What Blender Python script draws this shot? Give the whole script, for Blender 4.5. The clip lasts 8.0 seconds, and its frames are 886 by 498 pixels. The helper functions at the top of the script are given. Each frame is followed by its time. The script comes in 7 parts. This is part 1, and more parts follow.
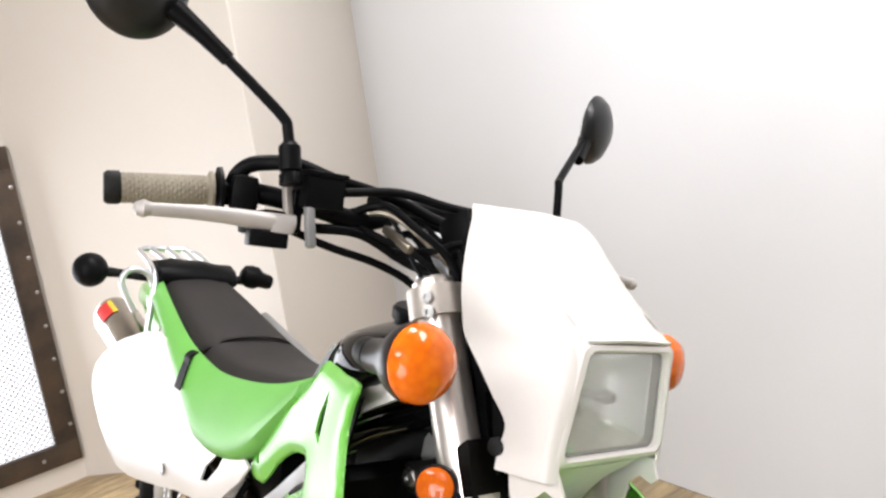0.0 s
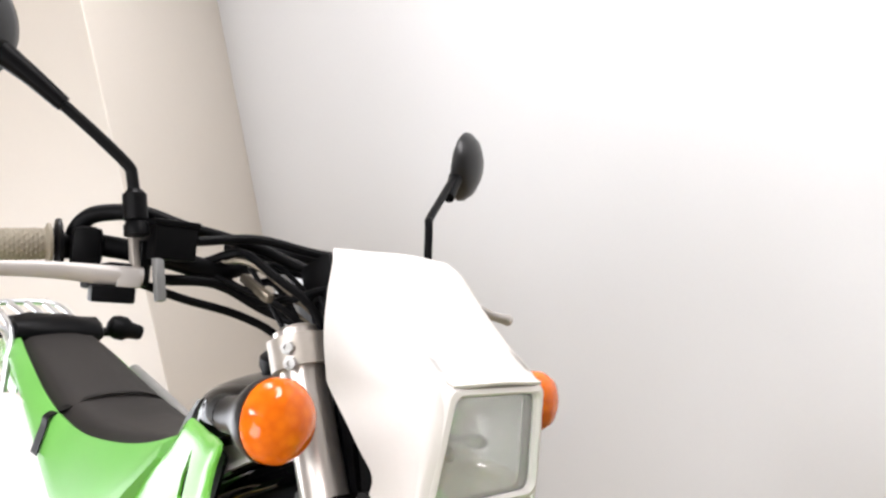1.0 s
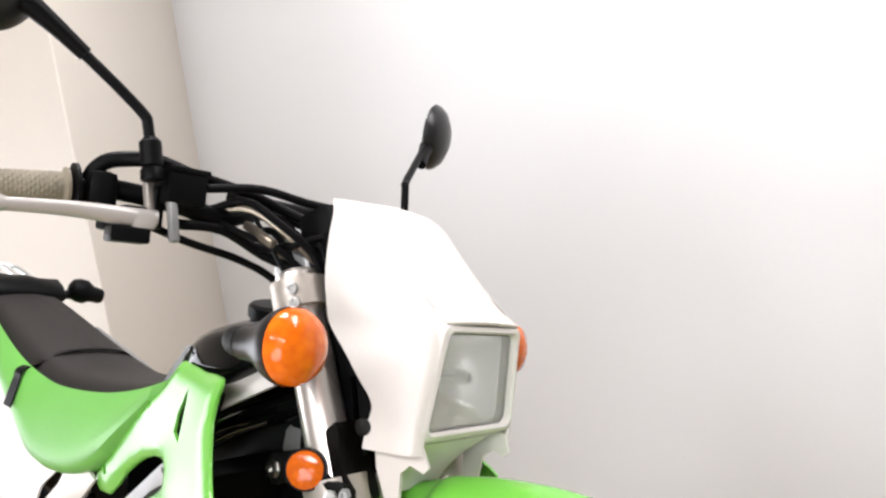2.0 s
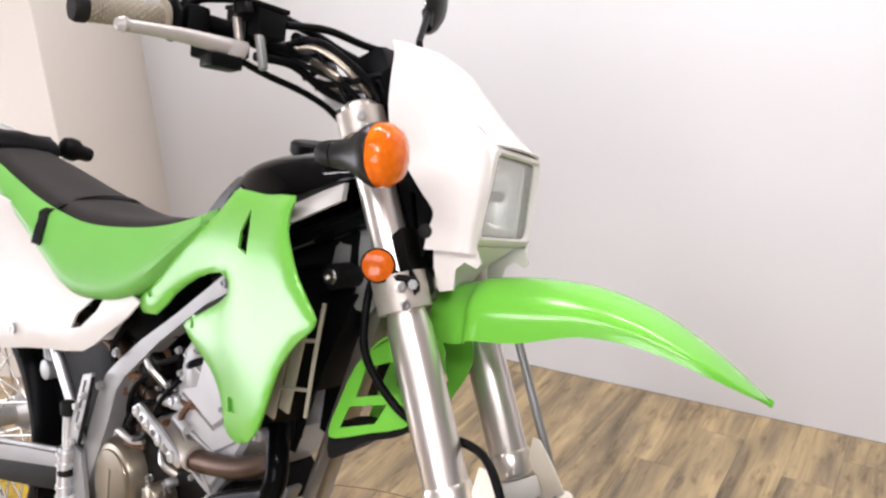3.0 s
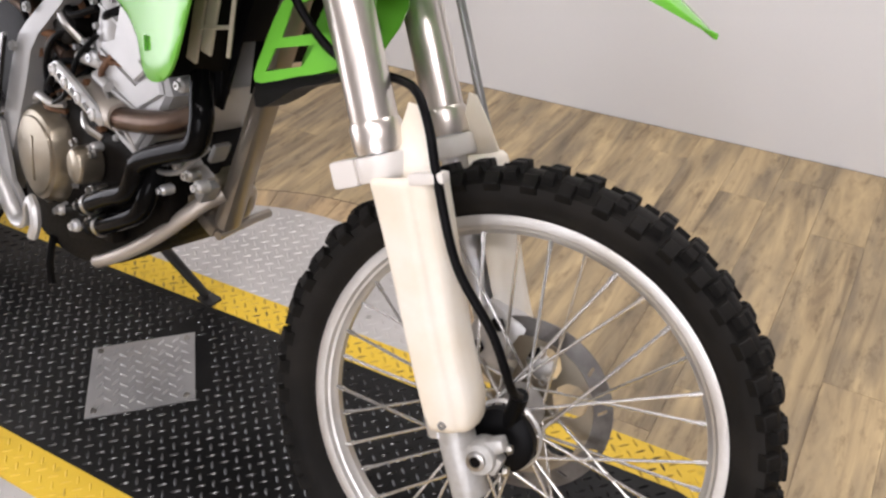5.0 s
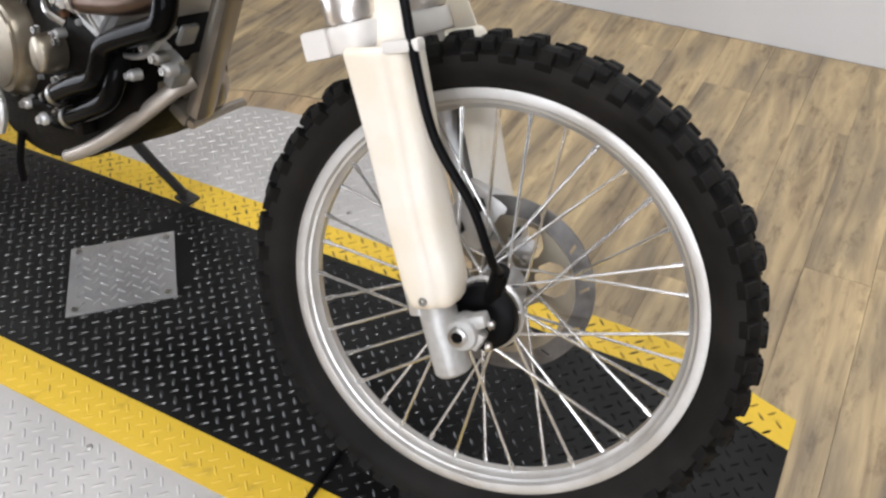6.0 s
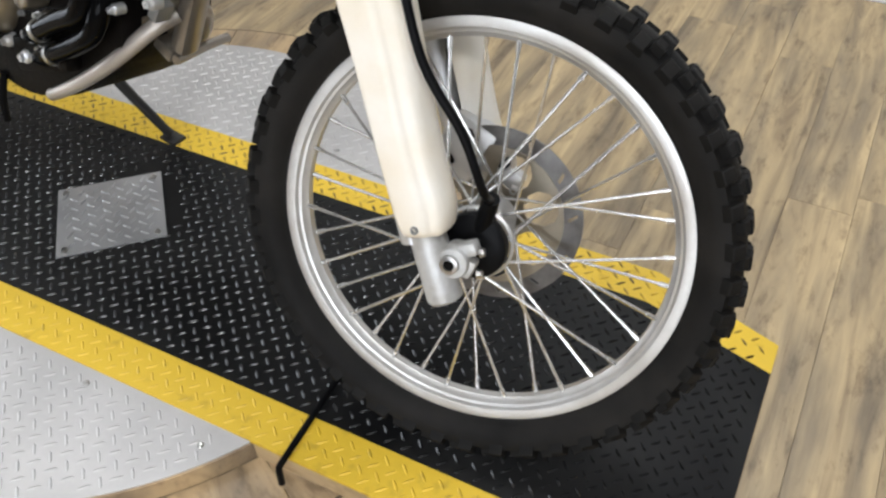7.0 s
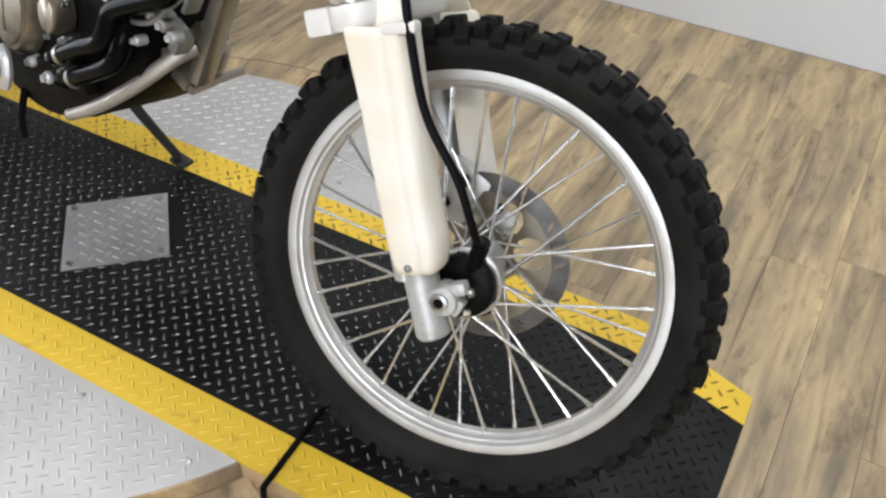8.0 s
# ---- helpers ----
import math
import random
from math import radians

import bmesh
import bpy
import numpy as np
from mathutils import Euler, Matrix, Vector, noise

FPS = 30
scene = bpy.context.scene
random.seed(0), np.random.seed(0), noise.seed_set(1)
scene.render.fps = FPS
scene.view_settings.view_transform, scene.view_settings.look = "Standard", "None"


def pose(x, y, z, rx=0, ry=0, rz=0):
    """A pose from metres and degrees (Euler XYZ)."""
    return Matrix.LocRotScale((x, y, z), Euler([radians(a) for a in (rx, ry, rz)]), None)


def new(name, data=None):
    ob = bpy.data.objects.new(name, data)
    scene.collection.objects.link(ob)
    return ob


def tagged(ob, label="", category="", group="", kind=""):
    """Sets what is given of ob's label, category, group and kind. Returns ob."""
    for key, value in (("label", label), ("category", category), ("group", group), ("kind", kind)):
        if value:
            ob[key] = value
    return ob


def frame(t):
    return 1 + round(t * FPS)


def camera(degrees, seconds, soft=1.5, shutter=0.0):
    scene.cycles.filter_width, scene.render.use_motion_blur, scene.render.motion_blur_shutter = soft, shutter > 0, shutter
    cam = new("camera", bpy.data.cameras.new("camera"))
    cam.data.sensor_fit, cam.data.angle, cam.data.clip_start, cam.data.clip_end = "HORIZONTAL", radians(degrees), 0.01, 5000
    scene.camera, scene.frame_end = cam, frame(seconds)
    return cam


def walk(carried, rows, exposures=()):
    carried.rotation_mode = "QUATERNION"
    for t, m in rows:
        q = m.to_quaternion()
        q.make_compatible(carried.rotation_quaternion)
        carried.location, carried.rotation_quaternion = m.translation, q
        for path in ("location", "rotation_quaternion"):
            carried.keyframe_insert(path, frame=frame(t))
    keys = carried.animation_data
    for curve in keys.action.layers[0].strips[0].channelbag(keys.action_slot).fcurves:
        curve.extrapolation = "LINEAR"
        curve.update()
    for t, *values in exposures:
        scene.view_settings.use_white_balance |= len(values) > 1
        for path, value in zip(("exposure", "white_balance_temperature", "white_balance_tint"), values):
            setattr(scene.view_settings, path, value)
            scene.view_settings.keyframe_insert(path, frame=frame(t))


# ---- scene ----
LENS = 54.33
ROWS = [
    (0.0, 0.289, -0.306, 1.381, 45.67, -12.86, -7.98),
    (0.5, 0.289, -0.284, 1.378, 41.88, -12.73, -7.48),
    (1.0, 0.296, -0.263, 1.381, 38.27, -11.66, -8.56),
    (1.2, 0.304, -0.264, 1.381, 37.74, -11.37, -8.54),
    (2.3, 0.269, -0.451, 1.364, 31.01, -13.94, -6.04),
    (2.5, 0.250, -0.504, 1.374, 29.70, -15.27, -6.09),
    (3.0, 0.227, -0.633, 1.338, 27.01, -19.75, -3.76),
    (3.5, 0.232, -0.664, 1.295, 26.37, -22.80, -1.03),
    (4.0, 0.242, -0.662, 1.254, 25.86, -27.18, -0.78),
    (4.5, 0.249, -0.652, 1.206, 25.32, -31.23, -0.96),
    (5.0, 0.259, -0.645, 1.174, 24.58, -35.24, -1.13),
    (5.2, 0.263, -0.645, 1.168, 24.41, -36.71, -1.23),
    (6.3, 0.272, -0.659, 1.112, 22.88, -42.92, -1.28),
    (6.5, 0.270, -0.659, 1.111, 22.75, -44.33, -0.68),
    (7.0, 0.273, -0.681, 1.116, 22.29, -44.33, -1.67),
    (7.5, 0.285, -0.725, 1.141, 21.64, -41.69, -0.37),
    (8.0, 0.290, -0.710, 1.163, 21.92, -42.29, 2.06),
]
cam = camera(LENS, 8.0, soft=2.5, shutter=0.0)
walk(cam, [(t, pose(x, y, z, 0, 0, yaw) @ pose(0, 0, 0, 90 + pitch, 0, 0) @ pose(0, 0, 0, 0, 0, roll)) for t, x, y, z, yaw, pitch, roll in ROWS],
     [(0.0, -0.26, 6450, 13), (1.2, -0.27, 6450, 13), (2.5, -0.28, 6450, 15), (3.0, -0.35, 6450, 18), (3.5, -0.42, 6450, 20), (4.0, -0.49, 6500, 20), (4.5, -0.53, 6550, 19), (5.2, -0.55, 6500, 17), (6.5, -0.54, 6120, 10), (8.0, -0.54, 6100, 9)])
# ceiling lamps: x, y, watts; the window
LAMPS = ((-0.85, -1.60, 44.0), (0.85, -1.60, 50.0), (-1.00, 0.85, 35.0), (0.50, 0.90, 31.0))
WINDOW, FRONT_WINDOW = 36.0, 36.0

# ---- light ----
world = bpy.data.worlds.new("world")
scene.world = world
world.use_nodes = True
world.node_tree.nodes["Background"].inputs[0].default_value = (0.9, 0.95, 1.0, 1)
world.node_tree.nodes["Background"].inputs[1].default_value = 0.05


def ceiling_lamp(x, y, power, sx, sy, turn=0.0):
    data = bpy.data.lights.new("ceiling_lamp_light", "AREA")
    data.shape, data.size, data.size_y = "RECTANGLE", sx, sy
    data.energy, data.color = power, (1.0, 0.99, 0.98)
    ob = new("ceiling_lamp_light", data)
    ob.matrix_world = pose(x, y, 2.60, 0, 0, turn)
    return ob


for lx, ly, power in LAMPS:
    ceiling_lamp(lx, ly, power, 1.2, 0.3, -6.2)

window_light = bpy.data.lights.new("window_light", "AREA")
window_light.shape, window_light.size, window_light.size_y = "RECTANGLE", 2.05, 1.05
window_light.energy, window_light.color = WINDOW, (0.93, 0.96, 1.0)
ob = new("window_light", window_light)
ob.matrix_world = pose(0, 0, 0, 0, 0, -6.22) @ pose(-3.02, -0.62, 0.66) @ Matrix(((0, 0, -1, 0), (1, 0, 0, 0), (0, -1, 0, 0), (0, 0, 0, 1)))

# daylight through the shop window behind the camera: two tall panes
for wx in (0.35, 1.45):
    front_light = bpy.data.lights.new("shop_window_light", "AREA")
    front_light.shape, front_light.size, front_light.size_y = "RECTANGLE", 0.8, 1.5
    front_light.energy, front_light.color = FRONT_WINDOW, (0.95, 0.97, 1.0)
    ob = new("shop_window_light", front_light)
    ob.matrix_world = pose(0, 0, 0, 0, 0, -6.22) @ pose(wx, -3.14, 1.30, 90, 0, 0)

# ---- materials ----


def material(name, colour, rough=0.5, metal=0.0, vary=0.1, scale=8.0, grain=60.0, bump=0.0, coat=0.0, second=None, edge=(0.45, 0.65), per_object=0.0, spec=0.5):
    """A surface: base colour, a broad stain, a fine grain that also drives roughness and relief."""
    m = bpy.data.materials.new(name)
    m.use_nodes = True
    nt = m.node_tree
    b = nt.nodes["Principled BSDF"]
    b.inputs["Metallic"].default_value = metal
    b.inputs["Coat Weight"].default_value = coat
    b.inputs["Coat Roughness"].default_value = 0.08
    b.inputs["Specular IOR Level"].default_value = spec
    tex = nt.nodes.new("ShaderNodeTexCoord")
    n1 = nt.nodes.new("ShaderNodeTexNoise")
    n1.inputs["Scale"].default_value, n1.inputs["Detail"].default_value = scale, 5.0
    n2 = nt.nodes.new("ShaderNodeTexNoise")
    n2.inputs["Scale"].default_value, n2.inputs["Detail"].default_value = grain, 3.0
    for n in (n1, n2):
        nt.links.new(tex.outputs["Object"], n.inputs["Vector"])
    ramp = nt.nodes.new("ShaderNodeValToRGB")
    c = Vector(colour)
    d = Vector(second) if second else c * (1 - 2.2 * vary)
    ramp.color_ramp.elements[0].position, ramp.color_ramp.elements[1].position = edge[0] - 0.12, edge[1]
    ramp.color_ramp.elements[0].color = (max(d[0], 0), max(d[1], 0), max(d[2], 0), 1)
    ramp.color_ramp.elements[1].color = (*c, 1)
    nt.links.new(n1.outputs["Fac"], ramp.inputs["Fac"])
    mix = nt.nodes.new("ShaderNodeMix")
    mix.data_type, mix.blend_type = "RGBA", "MULTIPLY"
    mix.inputs["Factor"].default_value = min(1.0, vary * 2.5)
    grey = nt.nodes.new("ShaderNodeMapRange")
    grey.inputs["To Min"].default_value, grey.inputs["To Max"].default_value = 0.7, 1.2
    nt.links.new(n2.outputs["Fac"], grey.inputs["Value"])
    nt.links.new(ramp.outputs["Color"], mix.inputs["A"])
    nt.links.new(grey.outputs["Result"], mix.inputs["B"])
    nt.links.new(mix.outputs["Result"], b.inputs["Base Color"])
    r = nt.nodes.new("ShaderNodeMapRange")
    r.inputs["To Min"].default_value, r.inputs["To Max"].default_value = max(0.03, rough * (1 - 1.5 * vary)), min(1.0, rough * (1 + 1.5 * vary))
    nt.links.new(n2.outputs["Fac"], r.inputs["Value"])
    nt.links.new(r.outputs["Result"], b.inputs["Roughness"])
    if bump:
        bp = nt.nodes.new("ShaderNodeBump")
        bp.inputs["Strength"].default_value, bp.inputs["Distance"].default_value = bump, 0.002
        nt.links.new(n2.outputs["Fac"], bp.inputs["Height"])
        nt.links.new(bp.outputs["Normal"], b.inputs["Normal"])
    return m


def wood(name, light, dark, per_object=True):
    """Weathered plank: streaks along the local x axis, knots, and a tone of its own for each plank."""
    m = bpy.data.materials.new(name)
    m.use_nodes = True
    nt = m.node_tree
    b = nt.nodes["Principled BSDF"]
    tex = nt.nodes.new("ShaderNodeTexCoord")
    info = nt.nodes.new("ShaderNodeObjectInfo")
    shift = nt.nodes.new("ShaderNodeVectorMath")
    shift.operation = "MULTIPLY_ADD"
    comb = nt.nodes.new("ShaderNodeCombineXYZ")
    for i in range(3):
        nt.links.new(info.outputs["Random"], comb.inputs[i])
    shift.inputs[1].default_value = (37.0, 19.0, 7.0)
    nt.links.new(comb.outputs[0], shift.inputs[0])
    nt.links.new(tex.outputs["Object"], shift.inputs[2])
    mp = nt.nodes.new("ShaderNodeMapping")
    mp.inputs["Scale"].default_value = (1.3, 13.0, 10.0)
    nt.links.new(shift.outputs[0], mp.inputs["Vector"])
    n1 = nt.nodes.new("ShaderNodeTexNoise")
    n1.inputs["Scale"].default_value, n1.inputs["Detail"].default_value, n1.inputs["Distortion"].default_value = 1.1, 9.0, 1.6
    n1.inputs["Roughness"].default_value = 0.62
    nt.links.new(mp.outputs[0], n1.inputs["Vector"])
    n2 = nt.nodes.new("ShaderNodeTexNoise")
    n2.inputs["Scale"].default_value, n2.inputs["Detail"].default_value = 6.5, 6.0
    broad = nt.nodes.new("ShaderNodeMapping")
    broad.inputs["Scale"].default_value = (0.45, 2.2, 1.0)
    nt.links.new(shift.outputs[0], broad.inputs["Vector"])
    nt.links.new(broad.outputs[0], n2.inputs["Vector"])
    ramp = nt.nodes.new("ShaderNodeValToRGB")
    e = ramp.color_ramp.elements
    e[0].position, e[1].position = 0.30, 0.64
    e[0].color, e[1].color = (*dark, 1), (*light, 1)
    mid = ramp.color_ramp.elements.new(0.46)
    mid.color = (*(0.42 * a + 0.58 * b for a, b in zip(dark, light)), 1)
    nt.links.new(n1.outputs["Fac"], ramp.inputs["Fac"])
    ramp2 = nt.nodes.new("ShaderNodeValToRGB")
    e = ramp2.color_ramp.elements
    e[0].position, e[1].position = 0.36, 0.60
    e[0].color, e[1].color = (0.56, 0.55, 0.56, 1), (1.12, 1.06, 0.94, 1)
    nt.links.new(n2.outputs["Fac"], ramp2.inputs["Fac"])
    mix = nt.nodes.new("ShaderNodeMix")
    mix.data_type, mix.blend_type = "RGBA", "MULTIPLY"
    mix.inputs["Factor"].default_value = 1.0
    nt.links.new(ramp.outputs["Color"], mix.inputs["A"])
    nt.links.new(ramp2.outputs["Color"], mix.inputs["B"])
    # small dark knots and scuffs
    n3 = nt.nodes.new("ShaderNodeTexNoise")
    n3.inputs["Scale"].default_value, n3.inputs["Detail"].default_value, n3.inputs["Roughness"].default_value = 9.0, 7.0, 0.7
    small = nt.nodes.new("ShaderNodeMapping")
    small.inputs["Scale"].default_value = (1.3, 3.6, 1.0)
    small.inputs["Location"].default_value = (5.0, 3.0, 1.0)
    nt.links.new(shift.outputs[0], small.inputs["Vector"])
    nt.links.new(small.outputs[0], n3.inputs["Vector"])
    ramp3 = nt.nodes.new("ShaderNodeValToRGB")
    e = ramp3.color_ramp.elements
    e[0].position, e[1].position = 0.33, 0.47
    e[0].color, e[1].color = (0.36, 0.32, 0.29, 1), (1.0, 1.0, 1.0, 1)
    nt.links.new(n3.outputs["Fac"], ramp3.inputs["Fac"])
    knots = nt.nodes.new("ShaderNodeMix")
    knots.data_type, knots.blend_type = "RGBA", "MULTIPLY"
    knots.inputs["Factor"].default_value = 0.65
    nt.links.new(mix.outputs["Result"], knots.inputs["A"])
    nt.links.new(ramp3.outputs["Color"], knots.inputs["B"])
    hsv = nt.nodes.new("ShaderNodeHueSaturation")
    val = nt.nodes.new("ShaderNodeMapRange")
    val.inputs["To Min"].default_value, val.inputs["To Max"].default_value = 0.92, 1.04
    nt.links.new(info.outputs["Random"], val.inputs["Value"])
    nt.links.new(val.outputs["Result"], hsv.inputs["Value"])
    nt.links.new(knots.outputs["Result"], hsv.inputs["Color"])
    nt.links.new(hsv.outputs["Color"], b.inputs["Base Color"])
    b.inputs["Roughness"].default_value = 0.42
    bp = nt.nodes.new("ShaderNodeBump")
    bp.inputs["Strength"].default_value, bp.inputs["Distance"].default_value = 0.25, 0.002
    nt.links.new(n1.outputs["Fac"], bp.inputs["Height"])
    nt.links.new(bp.outputs["Normal"], b.inputs["Normal"])
    return m


def glow(name, colour, strength):
    m = bpy.data.materials.new(name)
    m.use_nodes = True
    b = m.node_tree.nodes["Principled BSDF"]
    b.inputs["Base Color"].default_value = (*colour, 1)
    b.inputs["Emission Color"].default_value = (*colour, 1)
    b.inputs["Emission Strength"].default_value = strength
    return m


WALL = material("white_wall_paint", (0.71, 0.715, 0.725), 0.6, vary=0.02, scale=0.7, grain=90, bump=0.03)
BEIGE = material("beige_wall_paint", (0.725, 0.672, 0.605), 0.6, vary=0.03, scale=0.8, grain=90, bump=0.03)
# unseen ceiling's grey, set dark to cut bounced light; also on the lamp trays
CEIL = material("ceiling_mid_grey", (0.36, 0.355, 0.35), 0.8, vary=0.03, scale=2)
PLANK = wood("weathered_oak_plank", (0.465, 0.370, 0.226), (0.185, 0.141, 0.090))
RINGWOOD = wood("oak_ring", (0.50, 0.380, 0.235), (0.26, 0.190, 0.118))
JOINT = material("dark_joint", (0.10, 0.075, 0.05), 0.8, vary=0.1)
GREEN = material("green_plastic", (0.15, 0.51, 0.050), 0.22, vary=0.03, scale=5, grain=260, bump=0.004, spec=0.5, coat=0.1)
SHROUDM = material("satin_green_plastic", (0.14, 0.47, 0.054), 0.25, vary=0.04, scale=5, grain=260, bump=0.004, spec=0.7)
GREENMAT = material("green_seat_vinyl", (0.142, 0.42, 0.078), 0.46, vary=0.05, scale=6, grain=420, bump=0.12)
WHITE = material("white_plastic", (0.70, 0.675, 0.645), 0.36, vary=0.03, scale=5, grain=240, bump=0.02, second=(0.66, 0.62, 0.575))
CREAM = material("aged_white_plastic", (0.81, 0.772, 0.70), 0.42, vary=0.03, scale=7, grain=200, bump=0.03, second=(0.73, 0.635, 0.48), edge=(0.42, 0.60))
LOUVRE = material("beige_louvre_plastic", (0.42, 0.375, 0.30), 0.45, vary=0.08, scale=9, grain=200, bump=0.03)
RIMM = material("dulled_aluminium_rim", (0.70, 0.697, 0.685), 0.42, 0.66, vary=0.10, scale=7, grain=150, bump=0.03, second=(0.47, 0.445, 0.41))
BLACKP = material("black_plastic", (0.0035, 0.0035, 0.004), 0.42, vary=0.12, scale=14, grain=300, bump=0.06, spec=0.08)
BLACKGLOSS = material("black_gloss_paint", (0.003, 0.003, 0.0034), 0.05, vary=0.05, scale=6, grain=90, spec=0.22)
SATIN = material("satin_black_plastic", (0.010, 0.010, 0.0105), 0.36, vary=0.1, scale=14, grain=300, bump=0.04, spec=0.45)
HOSE = material("black_hose_rubber", (0.003, 0.003, 0.0032), 0.12, vary=0.1, scale=20, grain=200, bump=0.02, spec=0.05)
RUBBER = material("black_rubber", (0.005, 0.005, 0.005), 0.6, vary=0.16, scale=16, grain=220, bump=0.12, second=(0.009, 0.0085, 0.008), spec=0.2)
TYRE = material("tyre_rubber", (0.0062, 0.0060, 0.0057), 0.6, vary=0.2, scale=11, grain=190, bump=0.22, second=(0.017, 0.0155, 0.014), edge=(0.45, 0.65), spec=0.10)
SEATB = material("dark_grey_seat_vinyl", (0.019, 0.0163, 0.0158), 0.58, vary=0.1, scale=9, grain=520, bump=0.25, spec=0.3)
DISCM = material("ground_disc_steel", (0.19, 0.18, 0.172), 0.36, 0.9, vary=0.2, scale=30, grain=150, bump=0.05)
ALU = material("brushed_aluminium", (0.84, 0.855, 0.88), 0.36, 0.85, vary=0.09, scale=10, grain=160, bump=0.04)
FORKM = material("anodised_fork_tube", (0.80, 0.745, 0.695), 0.30, 0.88, vary=0.03, scale=6, grain=120)
CAST = material("cast_aluminium", (0.66, 0.655, 0.645), 0.42, 0.7, vary=0.12, scale=12, grain=210, bump=0.2)
CLAMPM = material("dull_clamp_alloy", (0.50, 0.455, 0.405), 0.42, 0.55, vary=0.1, scale=14, grain=190, bump=0.12)
LEGM = material("grimy_cast_leg", (0.50, 0.50, 0.49), 0.45, 0.4, vary=0.12, scale=22, grain=160, bump=0.12, second=(0.33, 0.30, 0.26), edge=(0.40, 0.55))
CASTGREY = material("grey_painted_case", (0.34, 0.34, 0.335), 0.42, 0.55, vary=0.15, scale=10, grain=190, bump=0.15)
BRONZE = material("magnesium_cover", (0.33, 0.292, 0.23), 0.30, 0.85, vary=0.08, scale=12, grain=180, bump=0.03, second=(0.25, 0.215, 0.165))
SPAR = material("silver_frame_paint", (0.315, 0.312, 0.308), 0.40, 0.3, vary=0.06, scale=9, grain=170, bump=0.05)
TUBE = material("grey_brown_frame_paint", (0.31, 0.275, 0.232), 0.30, 0.7, vary=0.1, scale=8, grain=150, bump=0.05)
STEEL = material("steel", (0.55, 0.54, 0.52), 0.32, 1.0, vary=0.15, scale=20, grain=200, bump=0.08)
CHROME = material("chrome", (0.74, 0.735, 0.72), 0.22, 0.9, vary=0.05, scale=10)
MUFFM = material("muffler_steel", (0.52, 0.49, 0.45), 0.2, 1.0, vary=0.15, scale=7, grain=80)
PIPE = material("heat_tinted_steel", (0.14, 0.100, 0.078), 0.36, 0.9, vary=0.2, scale=11, grain=90, second=(0.10, 0.058, 0.04), edge=(0.42, 0.6))
DARKMETAL = material("dark_engine_metal", (0.0055, 0.0045, 0.004), 0.5, 0.0, vary=0.25, scale=18, grain=160, bump=0.25, spec=0.08)
GRIP = material("tan_rubber_grip", (0.30, 0.265, 0.20), 0.7, vary=0.14, scale=16, grain=180, bump=0.4, second=(0.20, 0.17, 0.125))
LEVER = material("grey_lever_coat", (0.47, 0.44, 0.415), 0.4, 0.25, vary=0.07, scale=12)


def prismatic(name, bright, deep, size, relief):
    """Moulded signal-lens plastic: small prism cells of two tones, with relief."""
    m = bpy.data.materials.new(name)
    m.use_nodes = True
    nt = m.node_tree
    b = nt.nodes["Principled BSDF"]
    b.inputs["Roughness"].default_value = 0.10
    b.inputs["Specular IOR Level"].default_value = 0.35
    tex = nt.nodes.new("ShaderNodeTexCoord")
    cells, blotch, ramp, bp = nt.nodes.new("ShaderNodeTexVoronoi"), nt.nodes.new("ShaderNodeTexNoise"), nt.nodes.new("ShaderNodeValToRGB"), nt.nodes.new("ShaderNodeBump")
    cells.inputs["Scale"].default_value = size
    blotch.inputs["Scale"].default_value, blotch.inputs["Detail"].default_value = size * 0.55, 4.0
    both = nt.nodes.new("ShaderNodeMath")
    both.operation = "MULTIPLY_ADD"
    both.inputs[1].default_value = 0.45
    for n in (cells, blotch):
        nt.links.new(tex.outputs["Object"], n.inputs["Vector"])
    nt.links.new(cells.outputs["Distance"], both.inputs[0])
    nt.links.new(blotch.outputs["Fac"], both.inputs[2])
    ramp.color_ramp.elements[0].position, ramp.color_ramp.elements[1].position = 0.48, 0.88
    ramp.color_ramp.elements[0].color, ramp.color_ramp.elements[1].color = (*bright, 1), (*deep, 1)
    nt.links.new(both.outputs[0], ramp.inputs["Fac"])
    nt.links.new(ramp.outputs["Color"], b.inputs["Base Color"])
    bp.inputs["Strength"].default_value, bp.inputs["Distance"].default_value = relief, 0.001
    nt.links.new(cells.outputs["Distance"], bp.inputs["Height"])
    nt.links.new(bp.outputs["Normal"], b.inputs["Normal"])
    return m


AMBER = prismatic("amber_lens", (0.78, 0.168, 0.006), (0.66, 0.120, 0.004), 105.0, 0.5)
AMBERIN = prismatic("amber_reflector", (0.60, 0.122, 0.006), (0.50, 0.092, 0.005), 190.0, 0.2)
LENSM = bpy.data.materials.new("headlight_glass")
LENSM.use_nodes = True
nt = LENSM.node_tree
nt.nodes.remove(nt.nodes["Principled BSDF"])
pass_through, shine, both = nt.nodes.new("ShaderNodeBsdfTransparent"), nt.nodes.new("ShaderNodeBsdfGlossy"), nt.nodes.new("ShaderNodeMixShader")
pass_through.inputs["Color"].default_value = (0.97, 0.975, 0.965, 1)
shine.inputs["Roughness"].default_value = 0.04
both.inputs["Fac"].default_value = 0.16
nt.links.new(pass_through.outputs[0], both.inputs[1])
nt.links.new(shine.outputs[0], both.inputs[2])
flutes, ribbed = nt.nodes.new("ShaderNodeBsdfDiffuse"), nt.nodes.new("ShaderNodeMixShader")
flutes.inputs["Color"].default_value = (0.80, 0.79, 0.77, 1)
ribs, patch = nt.nodes.new("ShaderNodeTexNoise"), nt.nodes.new("ShaderNodeMapRange")
ribs.inputs["Scale"].default_value, ribs.inputs["Detail"].default_value = 24.0, 3.0
